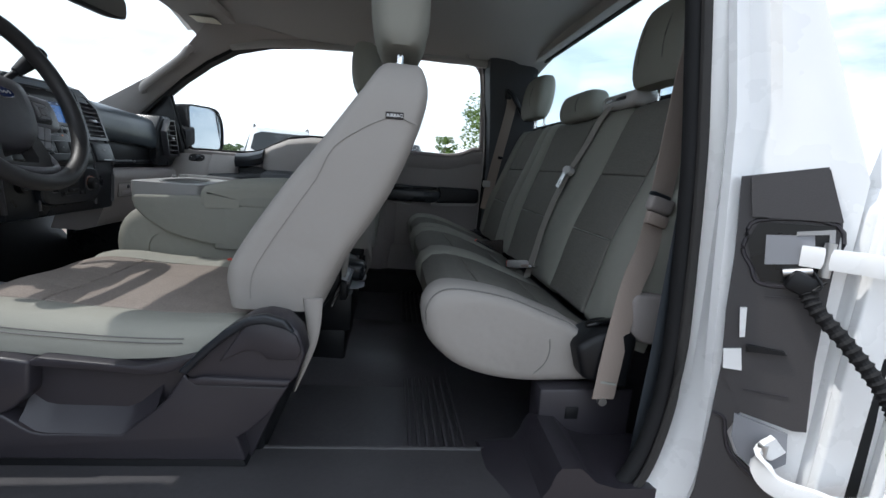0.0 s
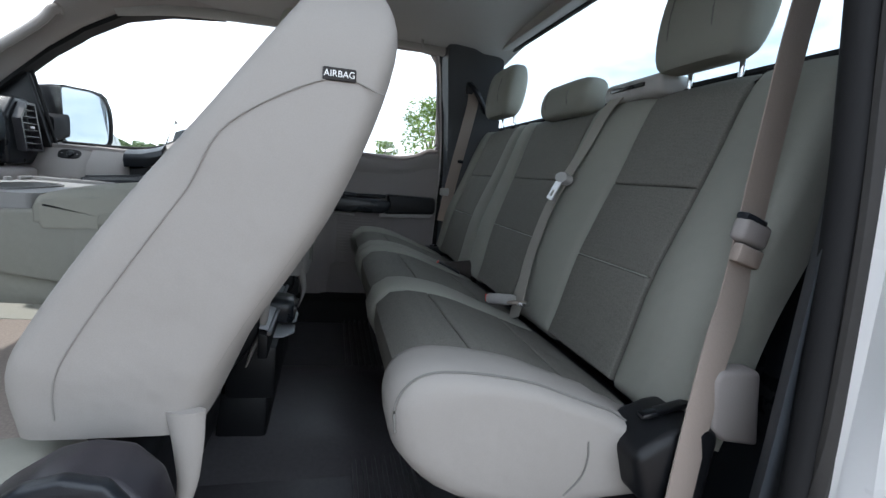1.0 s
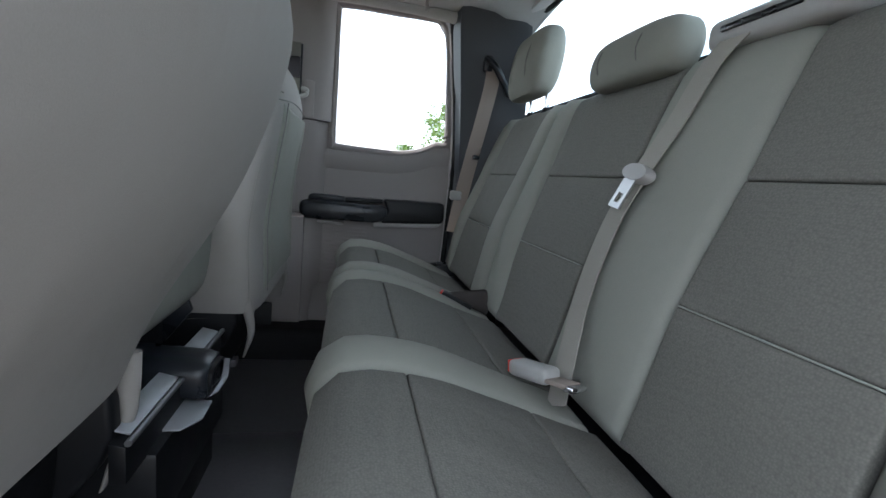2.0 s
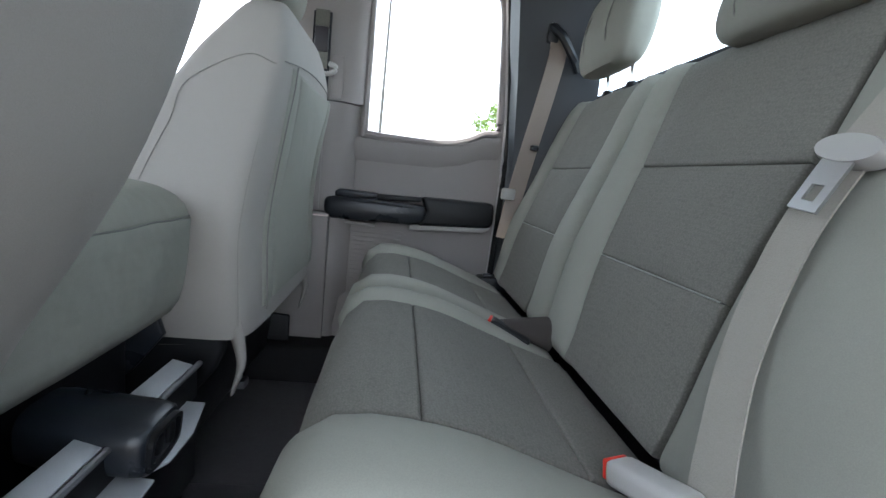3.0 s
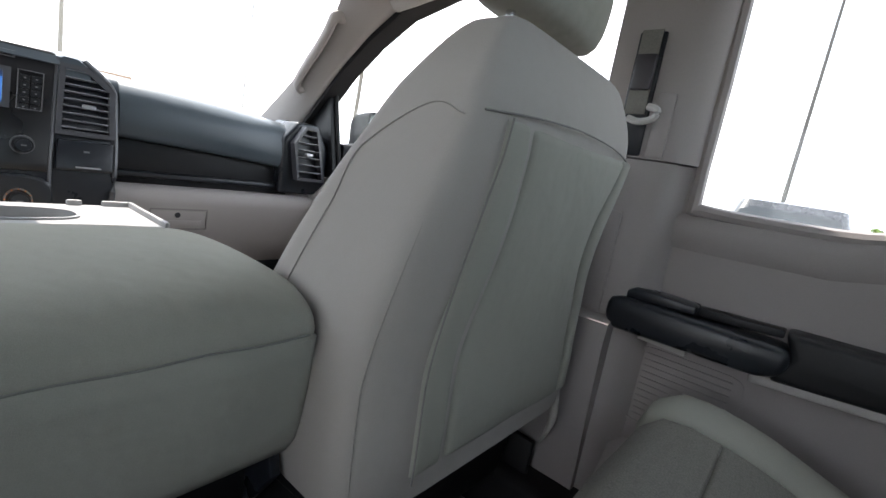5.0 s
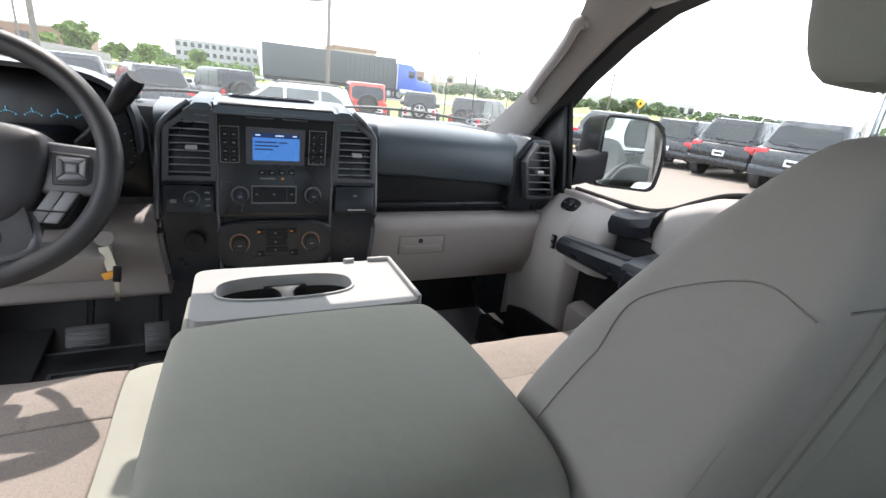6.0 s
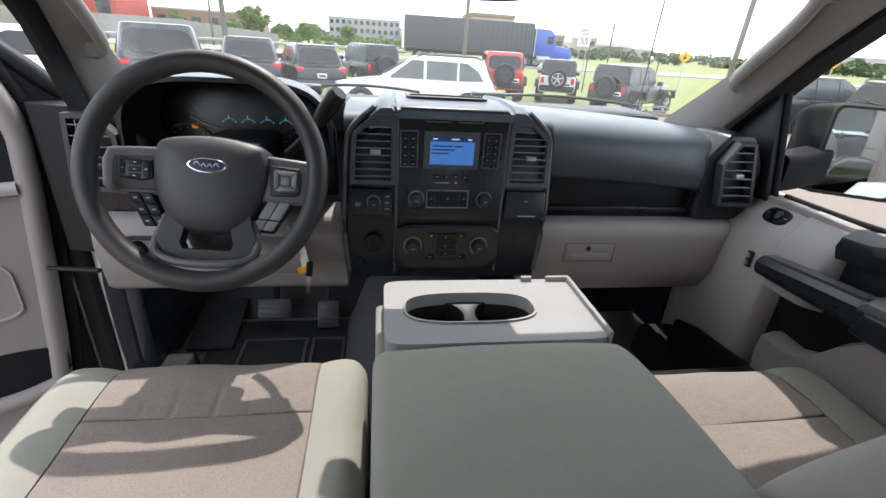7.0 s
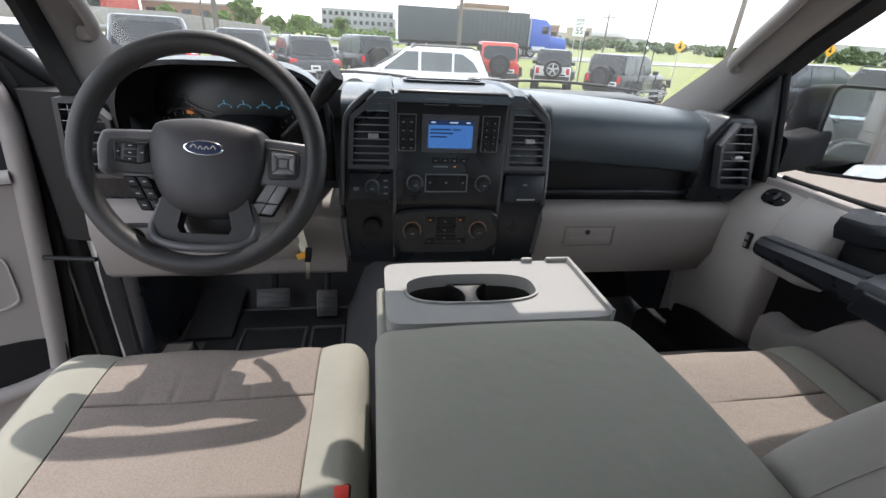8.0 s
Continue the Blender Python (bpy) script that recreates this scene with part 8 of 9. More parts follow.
# local x: from the hinge to the door's rear edge; local +y: the inner side
def lead(z):
    """Where the trim's leading edge runs at a height."""
    return 0.10 + float(np.interp(z, (0.62, 0.75, 0.98, 1.155, 1.30, 1.376, 1.45, 1.52), (0.075, 0.056, 0.030, 0.011, 0.0, 0.017, 0.045, 0.085)))
bm = B()
box(bm, 0.10, 1.08, -0.07, -0.02, 0.48, 1.24, 0.015)
fdp("door_skin", bm, WHITE)
bm = B()
box(bm, 0.115, 1.06, -0.02, 0.025, 0.50, 1.20, 0.01)
fdp("inner_shell", bm, BLACK)
ZS = [0.52 + 0.04 * k for k in range(25)]
bm = B()
loft(bm, [[(lead(z), 0.02, z), (lead(z), 0.066, z), (lead(z) + 0.005, 0.082, z), (lead(z) + 0.016, 0.091, z), (lead(z) + 0.030, 0.091, z), (lead(z) + 0.040, 0.082, z), (lead(z) + 0.044, 0.070, z), (lead(z) + 0.044, 0.02, z)] for z in ZS])
edge = fdp("edge_trim", bm, GREY, "light grey curved edge trim", None, 70)
bm = B()
loft(bm, [[(lead(z) + 0.04, 0.02, z), (lead(z) + 0.04, 0.076, z), (0.5, 0.080, z), (1.04, 0.080, z), (1.04, 0.02, z)] for z in ZS if z < 1.19])
fdt = fdp("door_trim", bm, GREY, "pinkish grey inner door trim")
bm = B()
loft(bm, [[(lead(z) + 0.04, 0.02, z), (lead(z) + 0.04, 0.066, z), (0.5, 0.068, z), (1.04, 0.068, z), (1.04, 0.02, z)] for z in (1.18, 1.24, 1.30)])
fdp("upper_trim", bm, DARK, "dark upper door panel")
bm = B()
loft(bm, [[(x, 0.07, 1.164), (x, 0.092, 1.166), (x, 0.096, 1.178), (x, 0.090, 1.190), (x, 0.07, 1.192)] for x in (lead(1.18) + 0.042, 0.3, 0.6, 1.03)])
fdp("ledge", bm, GREY_L, "", fdt, 60)
bm = B()
rim_o, rim_i = super_loop(0.46, 0.935, 0.25, 0.075, 7), super_loop(0.46, 0.935, 0.246, 0.071, 7)
frame_ring(bm, rim_o, rim_i, "y", 0.076, 0.0825)
fdp("speaker_rim", bm, GREY_L, "", fdt)
bm = B()
prism(bm, super_loop(0.52, 0.715, 0.36, 0.060, 4, 24), "y", 0.074, 0.0815)
fdp("map_pocket", bm, BLACK, "dark map pocket", fdt)
bm = B()
tube(bm, catmull([(0.19, 0.085, 0.655), (0.30, 0.095, 0.640), (0.6, 0.098, 0.635), (0.95, 0.095, 0.645)], 5), 0.022, 8)
fdp("pocket_lip", bm, GREY, "", fdt)
bm = B()
tube(bm, [(lead(z) - 0.012, 0.035, z) for z in [0.51 + 0.03 * k for k in range(34)]], 0.013, 8)
fdp("seal", bm, RUBBER)
bm = B()
tube(bm, catmull([(0.004, 0.02, 1.24), (0.016, 0.02, 1.352), (0.06, 0.02, 1.402), (0.105, 0.015, 1.447), (0.24, -0.005, 1.57), (0.42, -0.02, 1.70), (0.57, -0.025, 1.76), (0.85, -0.03, 1.78), (1.06, -0.03, 1.76), (1.08, -0.03, 1.25)], 6), 0.022, 8)
fdp("window_frame", bm, BLACK)
bm = B()
prism(bm, [(0.01, 1.20), (0.32, 1.20), (0.32, 1.63), (0.24, 1.565), (0.105, 1.445), (0.02, 1.352)], "y", -0.02, 0.03, 0.006)
fdp("sail_trim", bm, BLACK)
bm = B()
prism(bm, [(0.30, 1.22), (1.06, 1.26), (1.05, 1.74), (0.58, 1.73), (0.42, 1.67), (0.30, 1.60)], "y", -0.03, -0.026)
g = fdp("pane", bm, GLASS)
g.visible_shadow = False
for z in (1.255, 1.346):
    bm = B()
    cyl(bm, (0.066, 0.028, z), (0.066, 0.040, z), 0.012, 0.010, seg=16)
    fdp("screw", bm, GREY_L)
ck = thing("door_check", (-0.60, -0.86, 0.98), "black steel door check strap", "door check")
bm = B()
tube(bm, [(-0.56, -0.82, 0.985), (-0.57, -0.90, 0.985), (-0.575, -0.94, 0.985)], 0.006, 8)
part("strap", bm, BLACK, ck)
# front jamb
bm = B()
loft(bm, [[(-0.66, -0.78, z), (-0.60, -0.785, z), (-0.590, -0.80, z), (-0.615, -0.85, z), (-0.66, -0.89, z), (-0.72, -0.91, z), (-0.72, -0.78, z)] for z in (0.60, 0.8, 1.02)])
structure("pillar_jamb_front", bm, WHITE, "white painted front door jamb", "door jamb", 35)
bm = B()
loft(bm, [[(-0.66, -0.775, z), (-0.595, -0.785, z), (-0.585, -0.82, z), (-0.605, -0.90, z), (-0.65, -0.935, z), (-0.74, -0.935, z), (-0.74, -0.78, z)] for z in (1.02, 1.2, 1.36)])
structure("trim_jamb_front", bm, BLACK, "black upper part of the front door jamb", "door jamb", 35)
bm = B()
box(bm, -0.70, -0.645, -0.945, -0.90, 0.58, 1.36, 0.015)
structure("trim_jamb_seal", bm, RUBBER, "black rubber seal between fender and open door", "seal")
bm = B()
tube(bm, catmull([(-0.585, -0.795, 0.70), (-0.59, -0.795, 1.0), (-0.572, -0.79, 1.20), (-0.558, -0.780, 1.27), (-0.545, -0.766, 1.335)], 5), 0.014, 8)
# its wide soft lip along the lower jamb
loft(bm, [[(-0.592 + 0.28 * y * w + x, -0.816 + y * w, z) for x, y in super_loop(0, 0, 0.014, 0.030, 2.4, 14)] for z, w in ((0.66, 0.9), (0.80, 1.0), (0.94, 0.9), (1.01, 0.5))])
structure("trim_seal_front", bm, RUBBER, "black rubber seal of the front doorway", "seal")
bm = B()
box(bm, -0.95, -0.55, -0.775, -0.735, 0.66, 1.10, 0.01)
box(bm, -0.95, -0.66, 0.775, 0.80, 0.66, 1.20, 0.01)
structure("trim_kick", bm, DARK, "dark kick panels beside the footwells", "trim")
# Unseen fender block, added to keep the sun off the front jamb.
bm = B()
box(bm, -1.17, -0.742, -0.935, -0.80, 0.80, 1.25, 0.02)
structure("fender_driver", bm, WHITE, "unseen white fender block that shades the door jamb", "fender")
# outer front end: fenders and hood, so that light and reflections are closed
bm = B()
loft(bm, [[(x, y * w, z + dz * (1 - abs(y) ** 3)) for y in (-1, -0.9, -0.6, -0.2, 0.2, 0.6, 0.9, 1)] + [(x, 1.0 * w, 0.8), (x, -1.0 * w, 0.8)] for x, w, z, dz in ((-1.16, 0.93, 1.22, 0.05), (-1.6, 0.95, 1.20, 0.05), (-2.2, 0.93, 1.13, 0.04), (-2.38, 0.88, 1.05, 0.02))])
structure("front_end", bm, WHITE, "white hood and fenders ahead of the windshield", "hood", 50)
bm = B()
box(bm, -1.22, -0.98, -0.80, 0.80, 1.25, 1.348, 0.02)
structure("trim_cowl", bm, BLACK, "black cowl panel at the windshield base", "cowl")
for y0, y1 in ((-0.42, -0.02), (0.20, 0.72)):
    wp = thing("wiper", (-1.05, y0, 1.37), "black wiper parked at the windshield base", "wiper", "wipers")
    bm = B()
    xa = lambda y: -1.115 + 0.16 * (y / 0.8) ** 2 - 0.012
    tube(bm, [(xa(y0 + (y1 - y0) * k / 8), y0 + (y1 - y0) * k / 8, 1.372 + 0.014 * math.sin(math.pi * k / 8)) for k in range(9)], 0.005, 8)
    part("blade", bm, BLACK, wp)
    bm = B()
    box(bm, xa(y0) - 0.03, xa(y0) + 0.02, y0 - 0.04, y0 + 0.08, 1.352, 1.385, 0.01)
    part("arm_cap", bm, DARK, wp)
an = thing("antenna", (-1.25, 0.86, 1.22), "thin black whip antenna on the fender", "antenna")
bm = B()
tube(bm, [(-1.25, 0.86, 1.20), (-1.235, 0.86, 1.6), (-1.21, 0.86, 2.05)], 0.0025, 6)
part("mast", bm, BLACK, an)

# pale oval sticker inside the foot of the windshield
st = thing("oval_sticker", (-0.922, 0.726, 1.375), "small white oval sticker on the windshield", "sticker")
SU, SV = Vector((0.021, 0.039, 0.004)).normalized(), Vector((0.86, 0.0, 0.51)).normalized()
SN = SU.cross(SV).normalized()
SN = SN if SN.x > 0 else -SN
SV = SN.cross(SU)
for r0, r1, nm in ((1.0, 0.84, "rim"), (0.62, 0.50, "inner_ring")):
    bm = B()
    flat = [[(0.046 * r * math.cos(a), 0.024 * r * math.sin(a)) for a in [2 * math.pi * k / 36 for k in range(36)]] for r in (r0, r1)]
    frame_ring(bm, flat[0], flat[1], "z", 0.0, 0.0008)
    bmesh.ops.transform(bm, matrix=axes(SU, SV, SU.cross(SV), Vector((-0.924, 0.726, 1.379)) + Vector((0.012, -0.004, -0.004))), verts=bm.verts)
    part(nm, bm, SIGNPAPER, st)

# ---- outside: ground, cars, road, distance ----
def ground_mat(name, a, b, scale, fine, rough=0.95):
    m = mat(name, a, rough, vary=0.10, big=scale, grain=0.2, grain_scale=fine, bump=0.3, bump_scale=fine)
    return m


CONCRETE = ground_mat("pale_concrete_lot", (0.175, 0.142, 0.120), None, 0.25, 14)
GRASS = ground_mat("dry_mown_grass", (0.150, 0.170, 0.050), None, 0.12, 3)
ASPHALT = ground_mat("grey_road_asphalt", (0.20, 0.195, 0.19), None, 0.2, 12)
WALLSTONE = mat("grey_stone_wall", (0.27, 0.255, 0.24), 0.9, vary=0.12, big=0.15, grain=0.2, grain_scale=2)
LEAF = mat("green_leaves", (0.13, 0.20, 0.05), 0.7, vary=0.35, big=0.8, spec=0.2)
# Distance haze is put into the paler colour of the far leaves.
LEAF_HAZED = mat("hazed_far_leaves", (0.15, 0.195, 0.11), 0.8, vary=0.35, big=0.2, spec=0.15)
BARK = mat("bark", (0.11, 0.085, 0.06), 0.9, vary=0.2)
POLEWOOD = mat("weathered_pole_wood", (0.15, 0.13, 0.115), 0.9, vary=0.15)
GALV = mat("galvanised_steel", (0.42, 0.43, 0.44), 0.5, metal=0.7, vary=0.1)
SIGNWHITE = mat("white_sign_face", (0.78, 0.78, 0.78), 0.5, vary=0.03)
SIGNYELLOW = mat("yellow_sign_face", (0.80, 0.42, 0.02), 0.5, vary=0.04)
PAINT = {
    "white": mat("white_paint", (0.72, 0.72, 0.72), 0.3, vary=0.03, coat=0.7),
    "red": mat("red_orange_paint", (0.55, 0.045, 0.02), 0.3, vary=0.04, coat=0.7),
    "black": mat("black_paint", (0.012, 0.013, 0.016), 0.28, vary=0.06, coat=0.4),
    "charcoal": mat("charcoal_paint", (0.030, 0.033, 0.037), 0.3, vary=0.05, coat=0.4),
    "olive": mat("dark_olive_paint", (0.032, 0.036, 0.028), 0.35, vary=0.05, coat=0.5),
    "silver": mat("silver_paint", (0.45, 0.46, 0.47), 0.3, metal=0.4, vary=0.04, coat=0.6),
    "blue": mat("blue_paint", (0.02, 0.08, 0.42), 0.3, vary=0.06, coat=0.7),
}
CARGLASS = mat("dark_car_glass", (0.012, 0.015, 0.017), 0.12, vary=0.05, coat=0.2)
CARGLASS_L = mat("clear_car_glass", (0.085, 0.10, 0.10), 0.12, vary=0.3, coat=0.25)
TYRE = mat("tyre_rubber", (0.022, 0.022, 0.023), 0.85, vary=0.15)
ALLOY = mat("alloy_wheel", (0.48, 0.48, 0.49), 0.35, metal=0.7, vary=0.06)
TAIL = mat("red_lamp_lens", (0.55, 0.02, 0.025), 0.2, vary=0.08, coat=0.6)
CARDARK = mat("grey_car_plastic", (0.035, 0.036, 0.037), 0.6, vary=0.1)


def sheet(name, x0, x1, y0, y1, z, material, label, category, cuts=1):
    bm = B()
    box(bm, x0, x1, y0, y1, z - 0.3, z)
    return structure(name, bm, material, label, category, 0)


gr = B()
LAND = [(1600, -0.10), (-4, -0.10), (-16.2, -0.62), (-30, -0.62), (-44, -0.10), (-1600, -0.10)]
prism(gr, LAND + [(-1600, -1.5), (1600, -1.5)], "y", -1600, 1600)
structure("ground", gr, GRASS, "flat yellowish-green mown grass reaching to the horizon", "ground", 0)
lot = B()
prism(lot, [(40, 0.0), (-4, 0.0), (-16.2, -0.52), (-16.2, -0.9), (40, -0.4)], "y", -60, 24)
structure("pavement_lot", lot, CONCRETE, "pale tan concrete surface of the parking lot", "parking lot", 0)
sheet("road", -58, -46, -400, 400, -0.02, ASPHALT, "grey asphalt main road behind the grass strip", "road")
for kx in (-16.2,):
    kb = B()
    box(kb, kx - 0.16, kx, -60, 24, -0.8, -0.40, 0.03)
    structure("kerb", kb, CONCRETE, "pale concrete kerb along the edge of the lot", "kerb")
for k, rx in enumerate((-57.6, -46.4)):
    rb = B()
    box(rb, rx - 0.07, rx + 0.07, -300, 300, -0.02, -0.015)
    structure("road_marking", rb, SIGNWHITE, "white edge line painted on the road", "road marking", 0)


def wheel_parts(root, c, r, w, spokes=5, alloy=ALLOY, face=1):
    """A wheel about the y axis; face: the side with the rim."""
    cx, cy, cz = c
    tb = B()
    rings = []
    for k in range(28):
        a = 2 * math.pi * k / 28
        prof = [(r * 0.66, -w / 2), (r * 0.93, -w / 2), (r, -w * 0.36), (r, w * 0.36), (r * 0.93, w / 2), (r * 0.66, w / 2)]
        rings.append([tb.verts.new((cx + q * math.cos(a), cy + v, cz + q * math.sin(a))) for q, v in prof])
    for k in range(28):
        p, q = rings[k], rings[(k + 1) % 28]
        for j in range(6):
            tb.faces.new((p[j], p[(j + 1) % 6], q[(j + 1) % 6], q[j]))
    tyre = part("tyre", tb, TYRE, root)
    rb = B()
    cyl(rb, (cx, cy - w * 0.3, cz), (cx, cy + w * 0.3, cz), r * 0.665, seg=28)
    part("hub", rb, CARDARK, tyre)
    sb = B()
    y0 = cy + face * w * 0.36
    cyl(sb, (cx, y0 - 0.03, cz), (cx, y0 + 0.02, cz), r * 0.16, seg=16)
    for k in range(spokes):
        a = 2 * math.pi * k / spokes + math.pi / 2
        d = Vector((math.cos(a), 0, math.sin(a)))
        obox(sb, Vector((cx, y0, cz)) + d * r * 0.37, (r * 0.56, 0.04, r * 0.17), Matrix.Rotation(-a, 4, "Y"), 0.01)
    frame_ring(sb, [(cx + x, cz + z) for x, z in super_loop(0, 0, r * 0.67, r * 0.67, 2, 32)], [(cx + x, cz + z) for x, z in super_loop(0, 0, r * 0.59, r * 0.59, 2, 32)], "y", y0 - 0.02, y0 + 0.02)
    part("rim", sb, alloy, tyre)
    return tyre


def panel(bm, a, b, c, d, u0, u1, v0, v1, out, thick=0.02, chamfer=0.12):
    """A flat plate on the quad a b c d (going round), cut to a part of it, its corners clipped."""
    a, b, c, d = map(Vector, (a, b, c, d))
    n = (b - a).cross(d - a).normalized()
    def at(u, v):
        return (a.lerp(b, u)).lerp(d.lerp(c, u), v)
    k, m = (u1 - u0) * chamfer, (v1 - v0) * chamfer * 1.3
    loop = [(u0 + k, v0), (u1 - k, v0), (u1, v0 + m), (u1, v1 - m), (u1 - k, v1), (u0 + k, v1), (u0, v1 - m), (u0, v0 + m)]
    lo, hi = [bm.verts.new(at(u, v) - n * thick) for u, v in loop], [bm.verts.new(at(u, v) + n * out) for u, v in loop]
    bm.faces.new(lo), bm.faces.new(hi)
    for i in range(8):
        bm.faces.new((lo[i], lo[(i + 1) % 8], hi[(i + 1) % 8], hi[i]))


def rect_ring(x0, x1, hw, z, n=36, p=9.0):
    return [((x0 + x1) / 2 + x, y, z) for x, y in super_loop(0, 0, (x1 - x0) / 2, hw, p, n)]


def car(name, label, at, heading, paint, kind, glass=None, rails=False, spare=TYRE, rear="", fender=None, top=None):
    """A parked car with its nose along local +x; at: where the middle of its tail meets the ground; heading: degrees from -x towards +y."""
    root = thing(name, (0, 0, 0), label, "car", "parked cars")
    P = PAINT[paint]
    glass = glass or CARGLASS
    K = {"suv": (4.7, 0.93, 1.70, 1.06, 1.05, 0.35), "wagon": (4.8, 0.92, 1.60, 0.98, 0.95, 0.34), "large": (5.3, 1.00, 1.92, 1.20, 1.18, 0.40),
         "boxy": (4.3, 0.82, 1.84, 1.16, 1.14, 0.41)}[kind]
    L, hw, H, belt, hood, wr = K
    boxy = kind == "boxy"
    xa, xb = 0.85, L - 0.92
    zb = 0.46 if boxy else 0.30
    # lower body
    if boxy:
        st = [(0, zb + 0.06, belt - 0.02, hw * 0.96), (0.06, zb, belt, hw * 0.985), (2.2, zb, belt, hw), (2.62, zb, hood + 0.02, hw * 0.97), (L - 0.4, zb, hood - 0.02, hw * 0.72), (L - 0.3, zb + 0.05, hood - 0.06, hw * 0.70)]
    else:
        st = [(0, zb + 0.22, belt - 0.24, hw * 0.86), (0.05, zb + 0.1, belt - 0.1, hw * 0.93), (0.22, zb + 0.03, belt, hw * 0.985), (1.4, zb, belt, hw), (L - 1.75, zb, belt - 0.02, hw),
              (L - 1.35, zb, hood, hw * 0.99), (L - 0.55, zb, hood - 0.10, hw * 0.95), (L - 0.18, zb + 0.04, hood - 0.22, hw * 0.88), (L, zb + 0.1, hood - 0.38, hw * 0.74)]
    bm = B()
    rings = []
    for x, b0, t0, w in st:
        side = [(w * 0.90, b0), (w * 0.985, b0 + 0.07), (w, b0 + (t0 - b0) * 0.45), (w * 0.985, b0 + (t0 - b0) * 0.8), (w * 0.955, t0 - 0.045), (w * 0.88, t0)]
        rings.append([(x, y, z) for y, z in side] + [(x, -y, z) for y, z in reversed(side)])
    loft(bm, rings)
    body = part("body", bm, P, root)
    # greenhouse
    if boxy:
        g = (0.03, 2.50, 0.10, 2.10)
    else:
        g = {"suv": (0.10, 3.35, 0.52, 2.45), "wagon": (0.10, 3.55, 0.40, 2.52), "large": (0.08, 3.70, 0.36, 2.95)}[kind]
    x0, x1, x2, x3 = g
    w0, w1 = hw * 0.93, hw * (0.88 if boxy else 0.76)
    gb = B()
    zt = H - 0.07
    loft(gb, [rect_ring(x0, x1, w0, belt - 0.04), rect_ring(x2, x3, w1, zt), rect_ring(x2 + 0.03, x3 - 0.05, w1 * 0.96, H - 0.02), rect_ring(x2 + 0.14, x3 - 0.20, w1 * 0.8, H)])
    part("roof", gb, PAINT[top or "black"] if boxy else P, root, "black soft top" if boxy and not top else "")
    zc = belt - 0.04
    def corner(x, sy, top):
        return ((x2 if x == 0 else x3) if top else (x0 if x == 0 else x1), sy * (w1 if top else w0), zt if top else zc)
    for sy in (1, -1):
        if boxy:
            q = [corner(0, sy, 0), corner(1, sy, 0), corner(1, sy, 1), corner(0, sy, 1)]
            if sy > 0:
                q = [q[1], q[0], q[3], q[2]]
            for u0, u1 in ((0.05, 0.36), (0.40, 0.66), (0.70, 0.95)):
                if sy > 0:
                    u0, u1 = 1 - u1, 1 - u0
                wb = B()
                panel(wb, *q, u0, u1, 0.11, 0.93, 0.012, 0.02, 0.07)
                part("side_window", wb, glass, root)
            continue
        # three panes between upright pillars; the first follows the windscreen's slope, the last tapers to the tail
        zl, zh = belt + 0.035, zt - 0.035
        def edge(xlo, xhi, z, inset):
            f = (z - zc) / (zt - zc)
            return xlo + (xhi - xlo) * f + inset
        ta, tb = x0 + (x1 - x0) * 0.31, x0 + (x1 - x0) * 0.58
        fl, fh = edge(x1, x3, zl, -0.34), edge(x1, x3, zh, -0.10)
        rl, rh = edge(x0, x2, zl, 0.30), edge(x0, x2, zh, 0.34)
        zm = zl + (zh - zl) * 0.55
        for poly in ([(tb + 0.04, zl), (fl, zl), (fl - 0.02, zl + 0.05), (fh, zh), (tb + 0.04, zh)], [(ta + 0.03, zl), (tb - 0.04, zl), (tb - 0.04, zh), (ta + 0.03, zh)],
                     [(rl, zl + 0.02), (ta - 0.03, zl), (ta - 0.03, zh), (rh + 0.18, zh - 0.02), (edge(x0, x2, zm, 0.32), zm)]):
            wb = B()
            outer, inner = [], []
            for x, z in poly:
                y = w0 + (w1 - w0) * (z - zc) / (zt - zc)
                outer.append((x, sy * (y + 0.010), z))
                inner.append((x, sy * (y - 0.03), z))
            loft(wb, [outer, inner])
            bmesh.ops.recalc_face_normals(wb, faces=wb.faces)
            part("side_window", wb, glass, root)
    rb = B()
    panel(rb, corner(0, 1, 0), corner(0, -1, 0), corner(0, -1, 1), corner(0, 1, 1), 0.08, 0.92, 0.14, 0.90, 0.014)
    part("rear_window", rb, CARGLASS, root)
    fb = B()
    panel(fb, corner(1, -1, 0), corner(1, 1, 0), corner(1, 1, 1), corner(1, -1, 1), 0.06, 0.94, 0.10, 0.92, 0.014)
    part("windscreen", fb, glass, root)
    # tail: bumper, lamps, plate
    bb = B()
    box(bb, -0.09, 0.25, -hw * 0.93, hw * 0.93, zb + 0.06, zb + 0.30, 0.05)
    part("bumper", bb, CARDARK if (boxy or rear == "dark") else P, root)
    for sy in (1, -1):
        lb = B()
        if boxy:
            box(lb, -0.03, 0.06, sy * hw * 0.80 - 0.07, sy * hw * 0.80 + 0.07, belt - 0.32, belt - 0.06, 0.02)
        else:
            box(lb, -0.02 + 0.05, 0.30, sy * hw * 0.78 - 0.16, sy * hw * 0.78 + 0.12, belt - 0.27, belt - 0.05, 0.04)
        part("tail_lamp", lb, TAIL, root)
    pb = B()
    pz = zb + 0.36 if boxy else belt - 0.33
    py = -hw * 0.55 if boxy else 0
    box(pb, -0.035, 0.06, py - 0.16, py + 0.16, pz - 0.08, pz + 0.08, 0.01)
    plate = part("number_plate", pb, SIGNWHITE, root)
    tb = B()
    box(tb, -0.040, -0.034, py - 0.11, py + 0.11, pz - 0.03, pz + 0.035)
    part("plate_bar", tb, CARDARK, plate)
    # nose
    nb = B()
